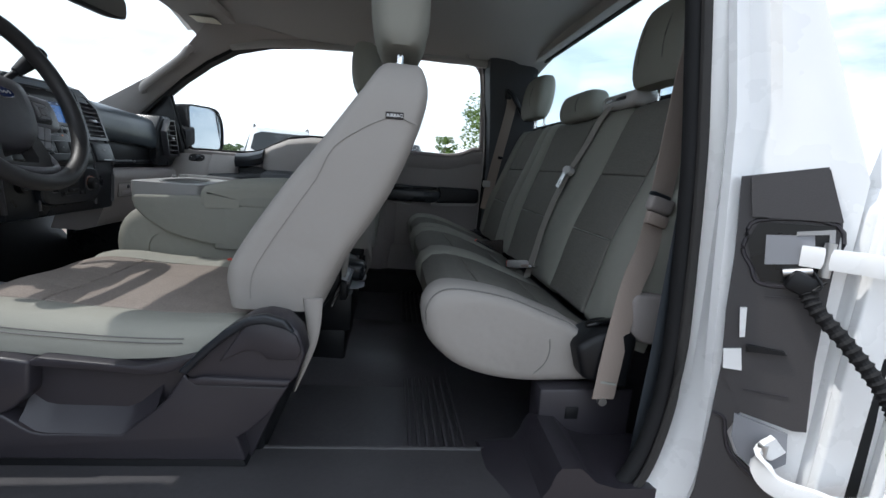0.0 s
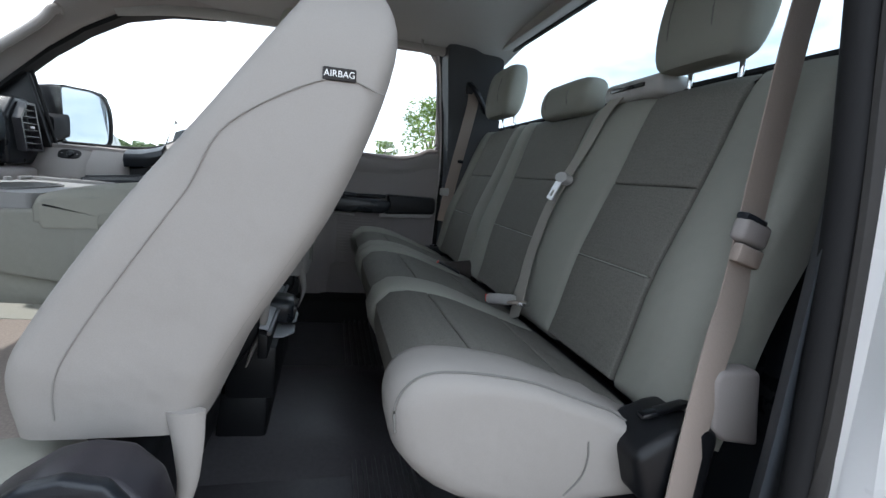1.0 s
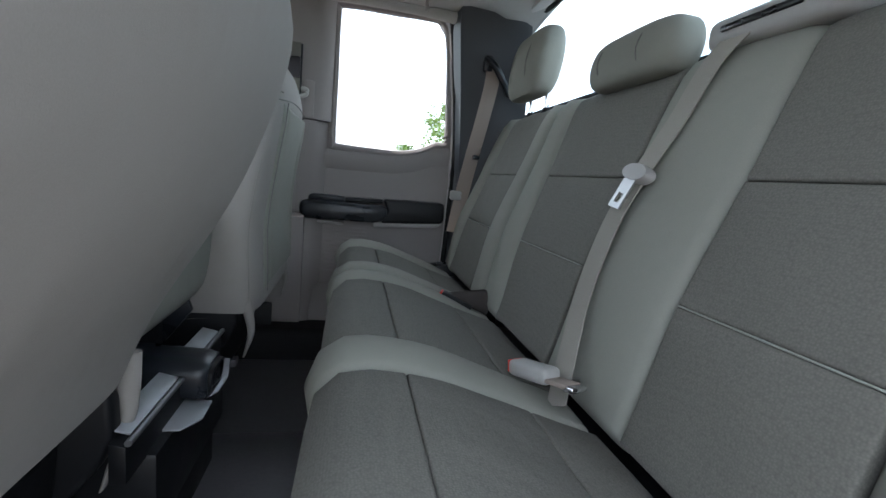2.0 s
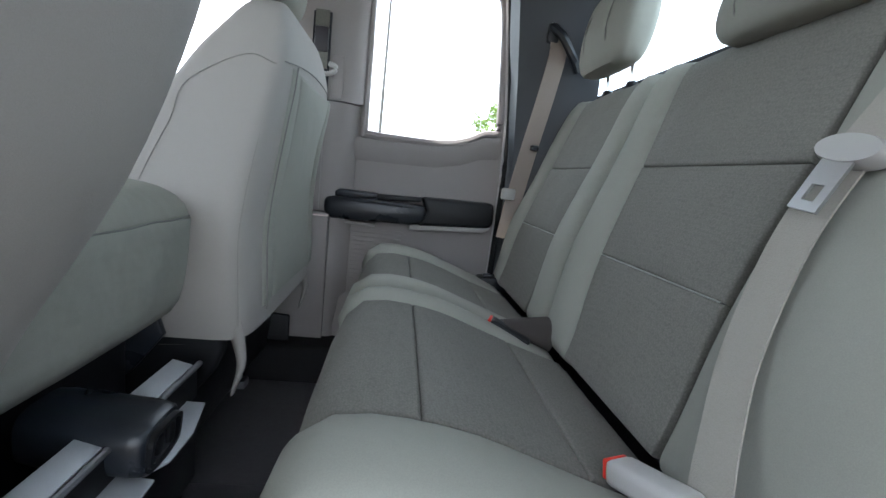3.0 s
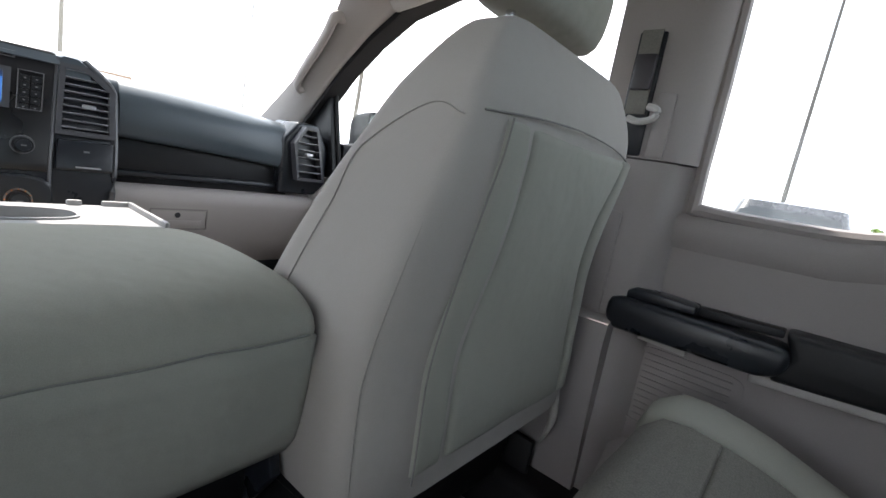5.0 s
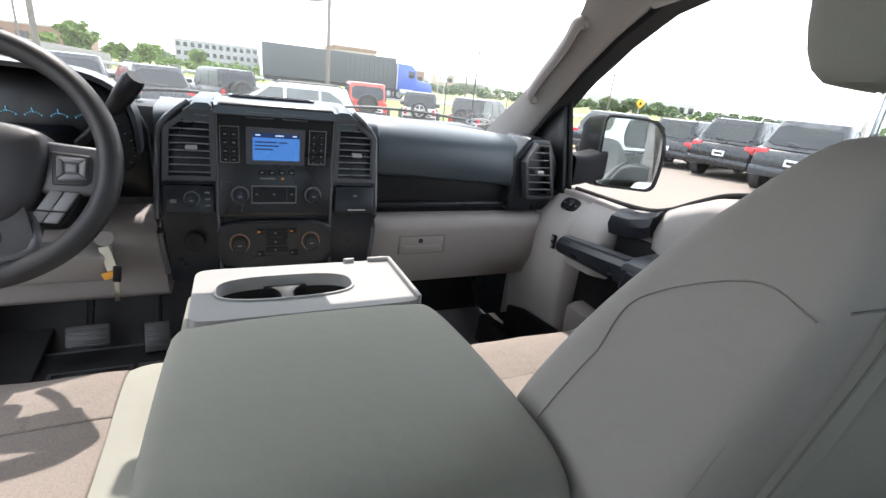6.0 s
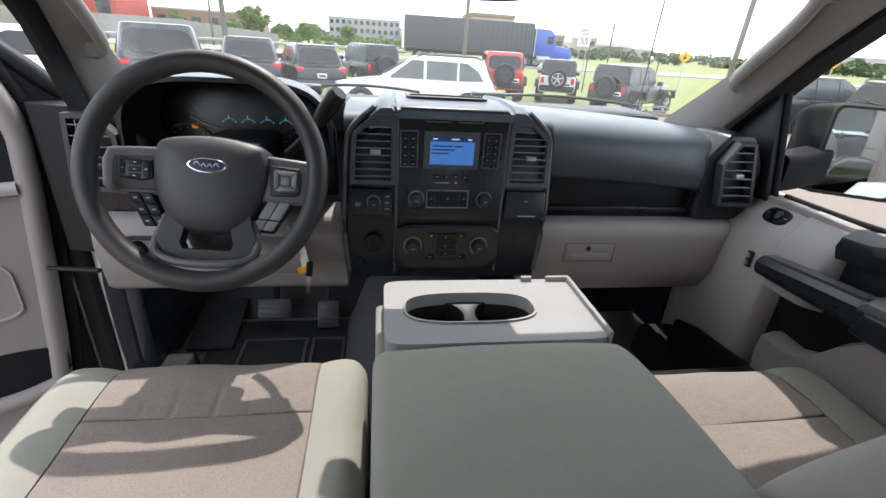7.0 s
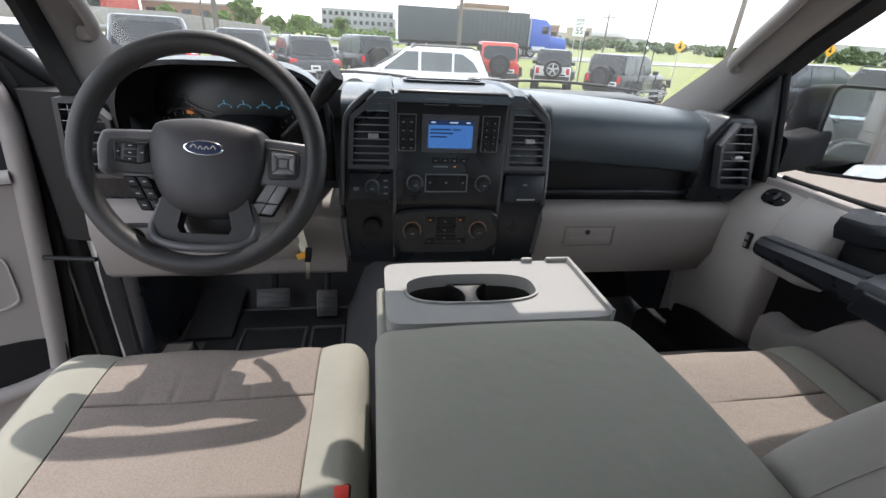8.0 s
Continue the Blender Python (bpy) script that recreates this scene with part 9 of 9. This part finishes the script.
    box(nb, L - (0.42 if boxy else 0.16), L + (0.02 if boxy else -0.005), -hw * 0.7, hw * 0.7, zb + 0.02, zb + 0.28, 0.05)
    part("bumper", nb, CARDARK, root)
    for sy in (1, -1):
        lb = B()
        if boxy:
            cyl(lb, (L - 0.32, sy * hw * 0.5, hood - 0.24), (L - 0.26, sy * hw * 0.5, hood - 0.24), 0.09)
        else:
            obox(lb, (L - 0.16, sy * hw * 0.72, hood - 0.27), (0.34, 0.22, 0.13), Matrix.Rotation(-sy * 0.45, 4, "Z") @ Matrix.Rotation(0.2, 4, "Y"), 0.03)
        part("headlamp", lb, ALLOY, root)
        mb = B()
        mx = x1 - (0.35 if not boxy else 0.12)
        obox(mb, (mx, sy * (hw + 0.09), belt + 0.06), (0.13, 0.22, 0.16), Matrix.Identity(4), 0.04)
        part("side_mirror", mb, CARDARK if boxy else P, root)
        # side rub strip and door handles
        if not boxy:
            sb = B()
            box(sb, xa + 0.35, xb - 0.35, sy * hw - 0.02, sy * hw + 0.012, zb + 0.02, zb + 0.13, 0.01)
            part("sill_strip", sb, CARDARK, root)
        for hx in (1.75, 2.75):
            hb = B()
            box(hb, hx, hx + 0.2, sy * hw * 0.985 - 0.02, sy * hw * 0.985 + 0.03, belt - 0.19, belt - 0.155, 0.01)
            part("door_handle", hb, P if not boxy else CARDARK, root)
            db = B()
            box(db, hx - 0.12, hx - 0.108, sy * hw - 0.03, sy * hw + 0.002, zb + 0.15, belt - 0.06)
            part("door_gap", db, CARDARK, root)
        if rails:
            kb = B()
            tube(kb, [(x2 + 0.1, sy * w1 * 0.9, H - 0.03), (x2 + 0.25, sy * w1 * 0.9, H + 0.05), (x3 - 0.35, sy * w1 * 0.9, H + 0.05), (x3 - 0.15, sy * w1 * 0.9, H - 0.03)], 0.022, 6)
            part("roof_rail", kb, CARDARK, root)
        for wx in (xa, xb):
            ab = B()
            cyl(ab, (wx, sy * (hw - 0.22), wr), (wx, sy * (hw + 0.004), wr), wr * 1.17, seg=28)
            part("wheel_arch", ab, CARDARK, body)
            if boxy:
                eb = B()
                obox(eb, (wx, sy * (hw + 0.07), wr * 2 + 0.13), (0.86, 0.20, 0.07), Matrix.Identity(4), 0.03)
                for e in (-1, 1):
                    obox(eb, (wx + e * 0.47, sy * (hw + 0.07), wr * 2 - 0.02), (0.07, 0.20, 0.34), Matrix.Rotation(e * -0.35, 4, "Y"), 0.03)
                part("fender", eb, fender or CARDARK, root)
            wheel_parts(root, (wx, sy * (hw - (0.10 if not boxy else 0.02)), wr), wr, 0.24, 5, ALLOY, sy)
    if boxy:
        sw = wheel_parts(root, (0, 0, 0), 0.40, 0.24, 5, spare, 1)
        sw.name = "spare_wheel"
        sw.matrix_basis = Matrix.Translation((-0.16, 0, zb + 0.58)) @ Matrix.Rotation(radians(90), 4, "Z")
    else:
        wb = B()
        tube(wb, [(x0 - 0.02, -0.1, belt + 0.06), (x0 + 0.02, 0.25, belt + 0.13)], 0.012, 6)
        part("rear_wiper", wb, CARDARK, root)
    a = math.radians(heading)
    fwd = Vector((-math.cos(a), math.sin(a), 0))
    left = Vector((-fwd.y, fwd.x, 0))
    root.matrix_basis = axes(fwd, left, (0, 0, 1), (at[0], at[1], at[2] if len(at) > 2 else 0.0))
    return root


G, LOW, MID = -0.10, -0.60, -0.40
car("parked_wagon", "white station wagon parked side-on across the lot", (-13.6, 3.3, MID), -90 + 4, "white", "wagon", CARGLASS_L, True)
car("parked_offroader", "red boxy off-roader with a hard top and dark spare wheel", (-17.8, 4.7, -0.42), 8, "red", "boxy", None, False, CARDARK, "", None, "red")
car("parked_offroader", "white boxy off-roader with a black top and alloy spare wheel", (-20.0, 7.75, LOW), 21, "white", "boxy", None, False, ALLOY)
car("parked_offroader", "dark olive boxy off-roader with flared black fenders", (-16.6, 8.45, LOW), 56, "olive", "boxy", CARGLASS_L, False, CARDARK)
car("parked_suv", "dark charcoal estate with red tail lamps and roof rails", (-16.4, -2.05, -0.42), -20, "charcoal", "suv", CARGLASS_L, True)
car("parked_offroader", "black boxy off-roader with a covered spare wheel", (-19.6, 0.1, -0.45), -26, "charcoal", "boxy", CARGLASS_L, False, CARDARK)
car("parked_suv", "large dark grey SUV with a dark rear window", (-11.5, -5.1, -0.32), -20, "charcoal", "large")
car("parked_suv", "dark SUV with a bright chrome-edged roof", (-15.0, -4.0, -0.30), -14, "charcoal", "suv")
car("parked_suv", "white SUV with red tail lamps", (-11.5, -7.6, -0.32), -34, "white", "suv")
car("parked_suv", "white car parked at the far end", (-17.5, -9.6, LOW), -60, "white", "suv", CARGLASS_L)
car("parked_suv", "dark grey SUV with light side windows", (-13.0, 11.8, -0.385), 85, "charcoal", "suv", CARGLASS_L)
car("parked_wagon", "dark low estate with roof rails and red lamps", (-10.7, 13.2, -0.29), 77, "black", "wagon", None, True)
car("parked_suv", "black SUV with roof rails and red tail lamps", (-8.3, 12.6, -0.185), 79, "black", "suv", None, True)
car("parked_suv", "dark grey SUV with red tail lamps parked in the row", (-5.75, 11.6, -0.075), 77, "charcoal", "suv")
car("parked_suv", "large white SUV with roof rails and a wide dark rear window", (-2.45, 11.0, 0.0), 76, "white", "large", None, True)
car("parked_suv", "black SUV parked in the row beside the pickup", (0.35, 7.9), 90, "black", "suv")


def lorry():
    root = thing("semi_truck", (-50.0, 9.0, 0.0), "blue semi truck with a long dark grey box trailer", "truck")
    bm = B()
    box(bm, -51.2, -48.8, 2.4, 15.7, 1.08, 4.05, 0.04)
    trailer = part("trailer", bm, mat("dark_grey_trailer", (0.052, 0.062, 0.068), 0.55, vary=0.12, big=0.5), root, "dark grey trailer box")
    for k in range(26):
        rb = B()
        y = 2.8 + k * 0.5
        box(rb, -48.81, -48.775, y, y + 0.05, 1.15, 3.98)
        part("rib", rb, trailer.data.materials[0], trailer)
    fb = B()
    box(fb, -51.22, -48.76, 2.30, 2.42, 1.0, 4.1, 0.02)
    part("tail_frame", fb, SIGNWHITE, trailer)
    cb = B()
    prism(cb, [(15.95, 0.95), (18.1, 0.95), (18.1, 3.0), (17.55, 3.55), (15.95, 3.65)], "x", -51.15, -48.85, 0.10)
    part("cab", cb, PAINT["blue"], root)
    hb = B()
    prism(hb, [(18.05, 0.75), (20.1, 0.75), (20.1, 1.75), (19.7, 1.98), (18.05, 2.15)], "x", -50.9, -49.1, 0.15)
    part("hood", hb, PAINT["blue"], root)
    for y0, y1, z0, z1 in ((17.15, 17.85, 2.25, 2.95),):
        wb = B()
        box(wb, -48.86, -48.84, y0, y1, z0, z1, 0.005)
        part("side_window", wb, CARGLASS, root)
    gb = B()
    cyl(gb, (-48.8, 16.2, 0.75), (-48.8, 17.6, 0.75), 0.32)
    part("fuel_tank", gb, GALV, root)
    eb = B()
    cyl(eb, (-48.75, 15.85, 1.0), (-48.75, 15.85, 4.3), 0.07)
    part("exhaust_stack", eb, GALV, root)
    for y in (4.0, 5.3, 15.0, 16.2, 19.3):
        for x in (-49.0, -51.0):
            wheel_parts(root, (0, 0, 0), 0.5, 0.28, 6, ALLOY, 1).matrix_basis = Matrix.Translation((x, y, 0.48)) @ Matrix.Rotation(radians(-90), 4, "Z")
    for ch in root.children:
        if ch.name.startswith("tyre"):
            ch.matrix_parent_inverse = root.matrix_basis.inverted()
    sb = B()
    box(sb, -50.6, -49.4, 2.6, 18.0, 0.72, 1.06, 0.03)
    part("chassis", sb, CARDARK, root)


lorry()


# ---- signs and poles ----
def sign_post(name, label, at, z, w, h, face, diamond, lines, posts):
    """A road sign facing the lot (+x)."""
    x, y = at
    root = thing(name, (x, y, G), label, "road sign")
    for dy in posts:
        pb = B()
        box(pb, x - 0.06, x - 0.02, y + dy - 0.025, y + dy + 0.025, G - 0.7, z + h * 0.4)
        part("post", pb, GALV, root)
    bm = B()
    if diamond:
        prism(bm, [(y, z - h / 2), (y + w / 2, z), (y, z + h / 2), (y - w / 2, z)], "x", x - 0.01, x + 0.01, 0.004)
    else:
        box(bm, x - 0.01, x + 0.01, y - w / 2, y + w / 2, z - h / 2, z + h / 2, 0.004)
    plate = part("sign_plate", bm, face, root)
    for body, size, dz in lines:
        text_mesh(body, size, axes((0, 1, 0), (0, 0, 1), (1, 0, 0), (x + 0.013, y, z + dz)), "lettering", BLACK, plate, 0.002)
    if diamond:
        gb = B()
        box(gb, x + 0.011, x + 0.014, y - w * 0.12, y + w * 0.12, z - h * 0.16, z + h * 0.02)
        box(gb, x + 0.011, x + 0.014, y - w * 0.05, y + w * 0.05, z + h * 0.04, z + h * 0.2)
        part("symbol", gb, BLACK, plate)
    return root


sign_post("speed_limit_sign", "white speed limit sign on two steel posts in the grass", (-31.6, 13.7), 2.55, 0.92, 1.15, SIGNWHITE, False,
          [("SPEED", 0.24, 0.40), ("LIMIT", 0.24, 0.17), ("55", 0.56, -0.24)], (-0.25, 0.25))
sign_post("warning_sign", "yellow diamond warning sign on a steel post", (-32.7, 22.1), 1.75, 0.95, 0.95, SIGNYELLOW, True, [], (0,))
sign_post("warning_sign", "yellow diamond warning sign on a steel post", (-18.8, 20.1), 1.85, 0.62, 0.62, SIGNYELLOW, True, [], (0,))


def pole(name, label, at, h, r, lean=0.0, arm=True, material=POLEWOOD):
    x, y = at
    root = thing(name, (x, y, G), label, "pole")
    pb = B()
    cyl(pb, (x, y, G - 0.7), (x, y + lean * h, h), r, r * 0.65, 10)
    part("shaft", pb, material, root)
    if arm:
        ab = B()
        box(ab, x - 0.05, x + 0.05, y + lean * h - 1.1, y + lean * h + 1.1, h - 0.7, h - 0.56, 0.01)
        part("crossarm", ab, material, root)
        for k in (-0.9, 0.0, 0.9):
            ib = B()
            cyl(ib, (x, y + lean * h + k, h - 0.56), (x, y + lean * h + k, h - 0.4), 0.04, 0.03, 8)
            part("insulator", ib, GALV, root)


pole("utility_pole", "weathered wooden utility pole beyond the parked cars", (-23.5, -7.1), 10.5, 0.13, 0.0)
pole("utility_pole", "tall wooden utility pole beside the road", (-38.9, 6.8), 12.0, 0.17, 0.01)
pole("utility_pole", "grey utility pole at the edge of the grass", (-23.0, 18.4), 11.0, 0.15, 0.03)
pole("utility_pole", "far thin wooden utility pole with a crossarm", (-75.0, 37.0), 6.2, 0.16)
pole("utility_pole", "far thin wooden utility pole with a crossarm", (-60.0, 56.0), 7.0, 0.16)
pole("utility_pole", "far thin wooden utility pole with a crossarm", (-60.0, -19.0), 8.0, 0.14)
pole("thin_pole", "thin steel marker pole beyond the road", (-70.0, 27.0), 7.5, 0.06, 0.04, False, GALV)
pole("thin_pole", "thin steel marker pole in the grass", (-27.0, 12.1), 2.2, 0.04, 0.0, False, CARDARK)
pole("thin_pole", "thin steel marker pole in the grass", (-27.5, 16.9), 1.6, 0.04, 0.05, False, CARDARK)


BRONZE = mat("dark_bronze_paint", (0.05, 0.045, 0.042), 0.5, vary=0.1)


def light_pole(at, h):
    x, y = at
    root = thing("lot_light_pole", (x, y, 0.0), "tall grey parking lot light pole with a ring of lamp heads", "light pole")
    pb = B()
    cyl(pb, (x, y, -0.2), (x, y, h), 0.13, 0.07, 14)
    part("shaft", pb, BRONZE, root)
    fb = B()
    cyl(fb, (x, y, -0.12), (x, y, 0.6), 0.3, 0.28, 16)
    part("footing", fb, CONCRETE, root)
    for k in range(4):
        a = math.pi / 4 + k * math.pi / 2
        d = Vector((math.cos(a), math.sin(a), 0))
        p = Vector((x, y, h - 0.1))
        ab = B()
        cyl(ab, p, p + d * 0.6, 0.03, seg=8)
        arm = part("arm", ab, BRONZE, root)
        hb = B()
        obox(hb, p + d * 0.9 + Vector((0, 0, 0.03)), (0.75, 0.36, 0.14), Matrix.Rotation(a, 4, "Z"), 0.03)
        part("lamp_head", hb, CARDARK, arm)


light_pole((-1.0, 29.7), 13.2)

# ---- guard rail and wall along the road ----
rail = thing("guard_rail", (-59.5, -20, G), "grey steel guard rail along the far side of the road", "guard rail")
for k in range(24):
    pb = B()
    y = -42 + k * 2.0
    box(pb, -59.62, -59.48, y - 0.06, y + 0.06, G - 0.1, 0.72)
    part("post", pb, POLEWOOD, rail)
bb = B()
prism(bb, [(-59.46, 0.42), (-59.38, 0.50), (-59.44, 0.57), (-59.38, 0.65), (-59.46, 0.73), (-59.48, 0.73), (-59.41, 0.65), (-59.47, 0.57), (-59.41, 0.50), (-59.48, 0.42)], "y", -43, 5)
part("beam", bb, GALV, rail)
wl_b = B()
prism(wl_b, [(-120, -0.2), (-13, -0.2), (-13, 1.5), (-25, 2.5), (-120, 3.6)], "x", -66.4, -66.0, 0.03)
structure("wall_roadside", wl_b, WALLSTONE, "long grey masonry wall beyond the road", "wall")


# ---- buildings ----
def building(name, label, x, y0, y1, h, wall, depth=14.0, storeys=1, bays=6, trim=None, parapet=0.4, win=(0.55, 0.5), base=G):
    """A flat-roofed block whose windowed front faces the lot (+x)."""
    root = thing(name, (x, (y0 + y1) / 2, base), label, "building")
    bm = B()
    box(bm, x - depth, x, y0, y1, base - 0.3, h, 0.05)
    part("wall", bm, wall, root)
    rb = B()
    box(rb, x - depth - 0.15, x + 0.15, y0 - 0.15, y1 + 0.15, h, h + parapet, 0.04)
    part("roof", rb, trim or wall, root)
    sh = h / storeys
    bw = (y1 - y0) / bays
    for s in range(storeys):
        for k in range(bays):
            wb = B()
            cy, cz = y0 + (k + 0.5) * bw, s * sh + sh * 0.52
            box(wb, x - 0.05, x + 0.06, cy - bw * win[0] / 2, cy + bw * win[0] / 2, cz - sh * win[1] / 2, cz + sh * win[1] / 2)
            w = part("window", wb, CARGLASS, root)
            ib = B()
            box(ib, x + 0.02, x + 0.14, cy - bw * win[0] / 2 - 0.1, cy + bw * win[0] / 2 + 0.1, cz - sh * win[1] / 2 - 0.14, cz - sh * win[1] / 2)
            part("sill", ib, trim or wall, w)
    return root


TAN = mat("tan_stucco", (0.36, 0.30, 0.245), 0.9, vary=0.1, big=0.2)
BROWNB = mat("brown_brick", (0.24, 0.155, 0.115), 0.9, vary=0.12, big=0.3)
GREYB = mat("grey_cladding", (0.30, 0.305, 0.315), 0.8, vary=0.1, big=0.2)
PALEB = mat("pale_render_wall", (0.42, 0.41, 0.39), 0.9, vary=0.08, big=0.2)
REDB = mat("red_painted_wall", (0.38, 0.05, 0.04), 0.8, vary=0.1, big=0.3)
building("apartment_building", "grey apartment block of three storeys with many windows", -230, -22, 10, 10.0, GREYB, 16, 3, 12, PALEB)
building("apartment_building", "pale lower wing of a grey apartment block", -225, 10, 24, 7.0, PALEB, 14, 2, 5, GREYB)
building("shop_building", "tan stucco shop building with a raised front", -120, 22.5, 33, 8.2, TAN, 14, 1, 3, BROWNB, 0.9)
building("shop_building", "brown lower wing of a shop building", -121, 33, 47, 5.2, BROWNB, 12, 1, 5, TAN)
building("red_building", "red painted commercial building above the wall", -105, -68, -50, 8.0, REDB, 14, 1, 4)
building("low_building", "long low brown building behind the roadside wall", -120, -50, -28, 5.2, BROWNB, 14, 1, 6, PALEB)
building("low_building", "long low brown building behind the roadside wall", -100, -90, -68, 5.6, BROWNB, 14, 1, 6, PALEB)
building("warehouse", "long pale low warehouse on the horizon", -330, 70, 150, 8.0, PALEB, 30, 1, 9, GREYB)
building("warehouse", "small square tan utility building", -200, 84, 92, 7.5, TAN, 8, 2, 2)
building("warehouse", "long pale low warehouse on the horizon", -260, 240, 330, 9.0, PALEB, 30, 1, 9, GREYB)

dome = thing("domed_arena", (-420, 195, G), "far pale arena with a shallow round dome", "building")
db = B()
rings = []
for k in range(7):
    a = k / 6 * math.pi / 2 * 0.98
    rings.append([(-420 + 26 * math.cos(a) * math.cos(t), 198 + 26 * math.cos(a) * math.sin(t), 8.5 + 9.5 * math.sin(a)) for t in [2 * math.pi * j / 32 for j in range(32)]])
loft(db, rings)
part("roof", db, PALEB, dome)
db = B()
box(db, -440, -400, 162, 236, G - 0.2, 8.6)
part("wall", db, PALEB, dome)


# ---- trees ----
def leaf_cloud(bm, centres, count, leaf, rnd, flat=0.8):
    """Many small tilted leaf blades scattered through uneven clumps."""
    for (cx, cy, cz, r) in centres:
        for _ in range(count):
            while True:
                p = Vector((rnd.uniform(-1, 1), rnd.uniform(-1, 1), rnd.uniform(-1, 1)))
                if 0.25 < p.length < 1:
                    break
            c = Vector((cx + p.x * r, cy + p.y * r, cz + p.z * r * flat))
            u = Vector((rnd.uniform(-1, 1), rnd.uniform(-1, 1), rnd.uniform(-0.6, 0.6))).normalized()
            v = u.cross(Vector((rnd.uniform(-1, 1), rnd.uniform(-1, 1), rnd.uniform(-1, 1)))).normalized()
            s = leaf * rnd.uniform(0.6, 1.3)
            bm.faces.new([bm.verts.new(q) for q in (c - u * s, c + v * s * 0.45, c + u * s, c - v * s * 0.45)])


def tree(label, at, h, spread, seed, count=110, leaf=0.16, material=LEAF, trunk=0.16):
    rnd = random.Random(seed)
    root = thing("tree", (at[0], at[1], G), label, "tree", "trees round the lot")
    x, y = at
    tb = B()
    top = Vector((x, y, h * 0.62))
    tube(tb, [(x, y, G - 0.2), (x + 0.05, y, h * 0.2), (x - 0.04, y + 0.05, h * 0.4), top], [trunk, trunk * 0.8, trunk * 0.6, trunk * 0.3], 8)
    centres = []
    for k in range(26):
        a, e = rnd.uniform(0, 2 * math.pi), rnd.uniform(0.0, 1.0)
        z = h * (0.36 + 0.60 * e)
        w = spread * math.sqrt(max(0.05, 1 - ((e - 0.38) / 0.66) ** 2)) * rnd.uniform(0.35, 0.95)
        c = Vector((x + w * math.cos(a), y + w * math.sin(a), z))
        centres.append((c.x, c.y, c.z, spread * rnd.uniform(0.22, 0.42)))
        if k % 3 == 0:
            s = Vector((x, y, h * rnd.uniform(0.22, 0.5)))
            tube(tb, [s, s.lerp(c, 0.5) + Vector((0, 0, 0.1 * h * 0.3)), c], [trunk * 0.4, trunk * 0.25, trunk * 0.1], 6)
    part("trunk", tb, BARK, root)
    cb = B()
    leaf_cloud(cb, centres, count, leaf, rnd)
    part("crown", cb, material, root, smooth=0)
    return root


tree("leafy green tree at the edge of the lot", (6.6, 28.5), 6.0, 2.3, 3, 130, 0.13)
tree("young green tree at the edge of the lot", (3.9, 30.5), 3.4, 1.0, 4, 60, 0.12)
for k, (tx, ty, th, ts) in enumerate([(-78, -18.5, 5.0, 2.2), (-92, -26, 3.4, 1.8), (-88, -16, 3.0, 1.7), (-84, -11.5, 3.2, 2.2), (-96, -36, 3.8, 2.0), (-92, -57, 6.0, 2.2), (-95, -80, 4.5, 2.2),
                                      (-110, 12, 4.6, 2.2), (-100, -6.0, 3.6, 2.0), (-72, -64, 5.0, 2.2), (-74, -44, 4.2, 2.2)]):
    tree("round green roadside tree", (tx, ty), th, ts, 20 + k, 60, 0.34, LEAF, 0.2)
for k, (tx, ty, th, ts) in enumerate([(-135, 138, 5.2, 3.8), (-142, 158, 4.8, 3.6), (-138, 128, 4.4, 3.4), (-150, 176, 4.2, 3.2)]):
    tree("tall dark green tree across the field", (tx, ty), th, ts, 50 + k, 60, 0.55, LEAF_HAZED, 0.3)


def thicket(name, label, stretch, seed, count, leaf, material):
    """A row of shrubs and tree tops along stretch: (x0, y0, x1, y1, height, depth, clumps)."""
    rnd = random.Random(seed)
    bm = B()
    for x0, y0, x1, y1, h, depth, n in stretch:
        cs = []
        for k in range(n):
            u = rnd.random()
            r = h * rnd.uniform(0.22, 0.42)
            cs.append((x0 + (x1 - x0) * u + rnd.uniform(-depth, depth), y0 + (y1 - y0) * u + rnd.uniform(-depth, depth), rnd.uniform(0.1, 1.0) ** 0.8 * h * 0.75, r))
        leaf_cloud(bm, cs, count, leaf, rnd)
    return tagged(link_mesh(name, bm, material, None, "", 0), label, "trees", "", "stuff")


thicket("hedge_row", "clipped dark hedge and shrubs beyond the road", [(-150, 36, -140, 160, 3.6, 3, 260), (-140, 160, -40, 300, 2.6, 5, 240)], 7, 36, 0.7, LEAF_HAZED)
thicket("shrub_row", "low green shrubs along the far side of the road", [(-76, -62, -74, 4, 1.9, 2, 110), (-90, -2, -110, 22, 2.4, 3, 60)], 8, 40, 0.3, LEAF)
thicket("far_tree_line", "distant hazy tree line on the horizon", [(-420, -420, -420, 420, 8, 25, 420), (-420, 420, 100, 520, 8, 25, 320), (100, 520, 500, 300, 15, 25, 160)], 9, 26, 2.0, LEAF_HAZED)
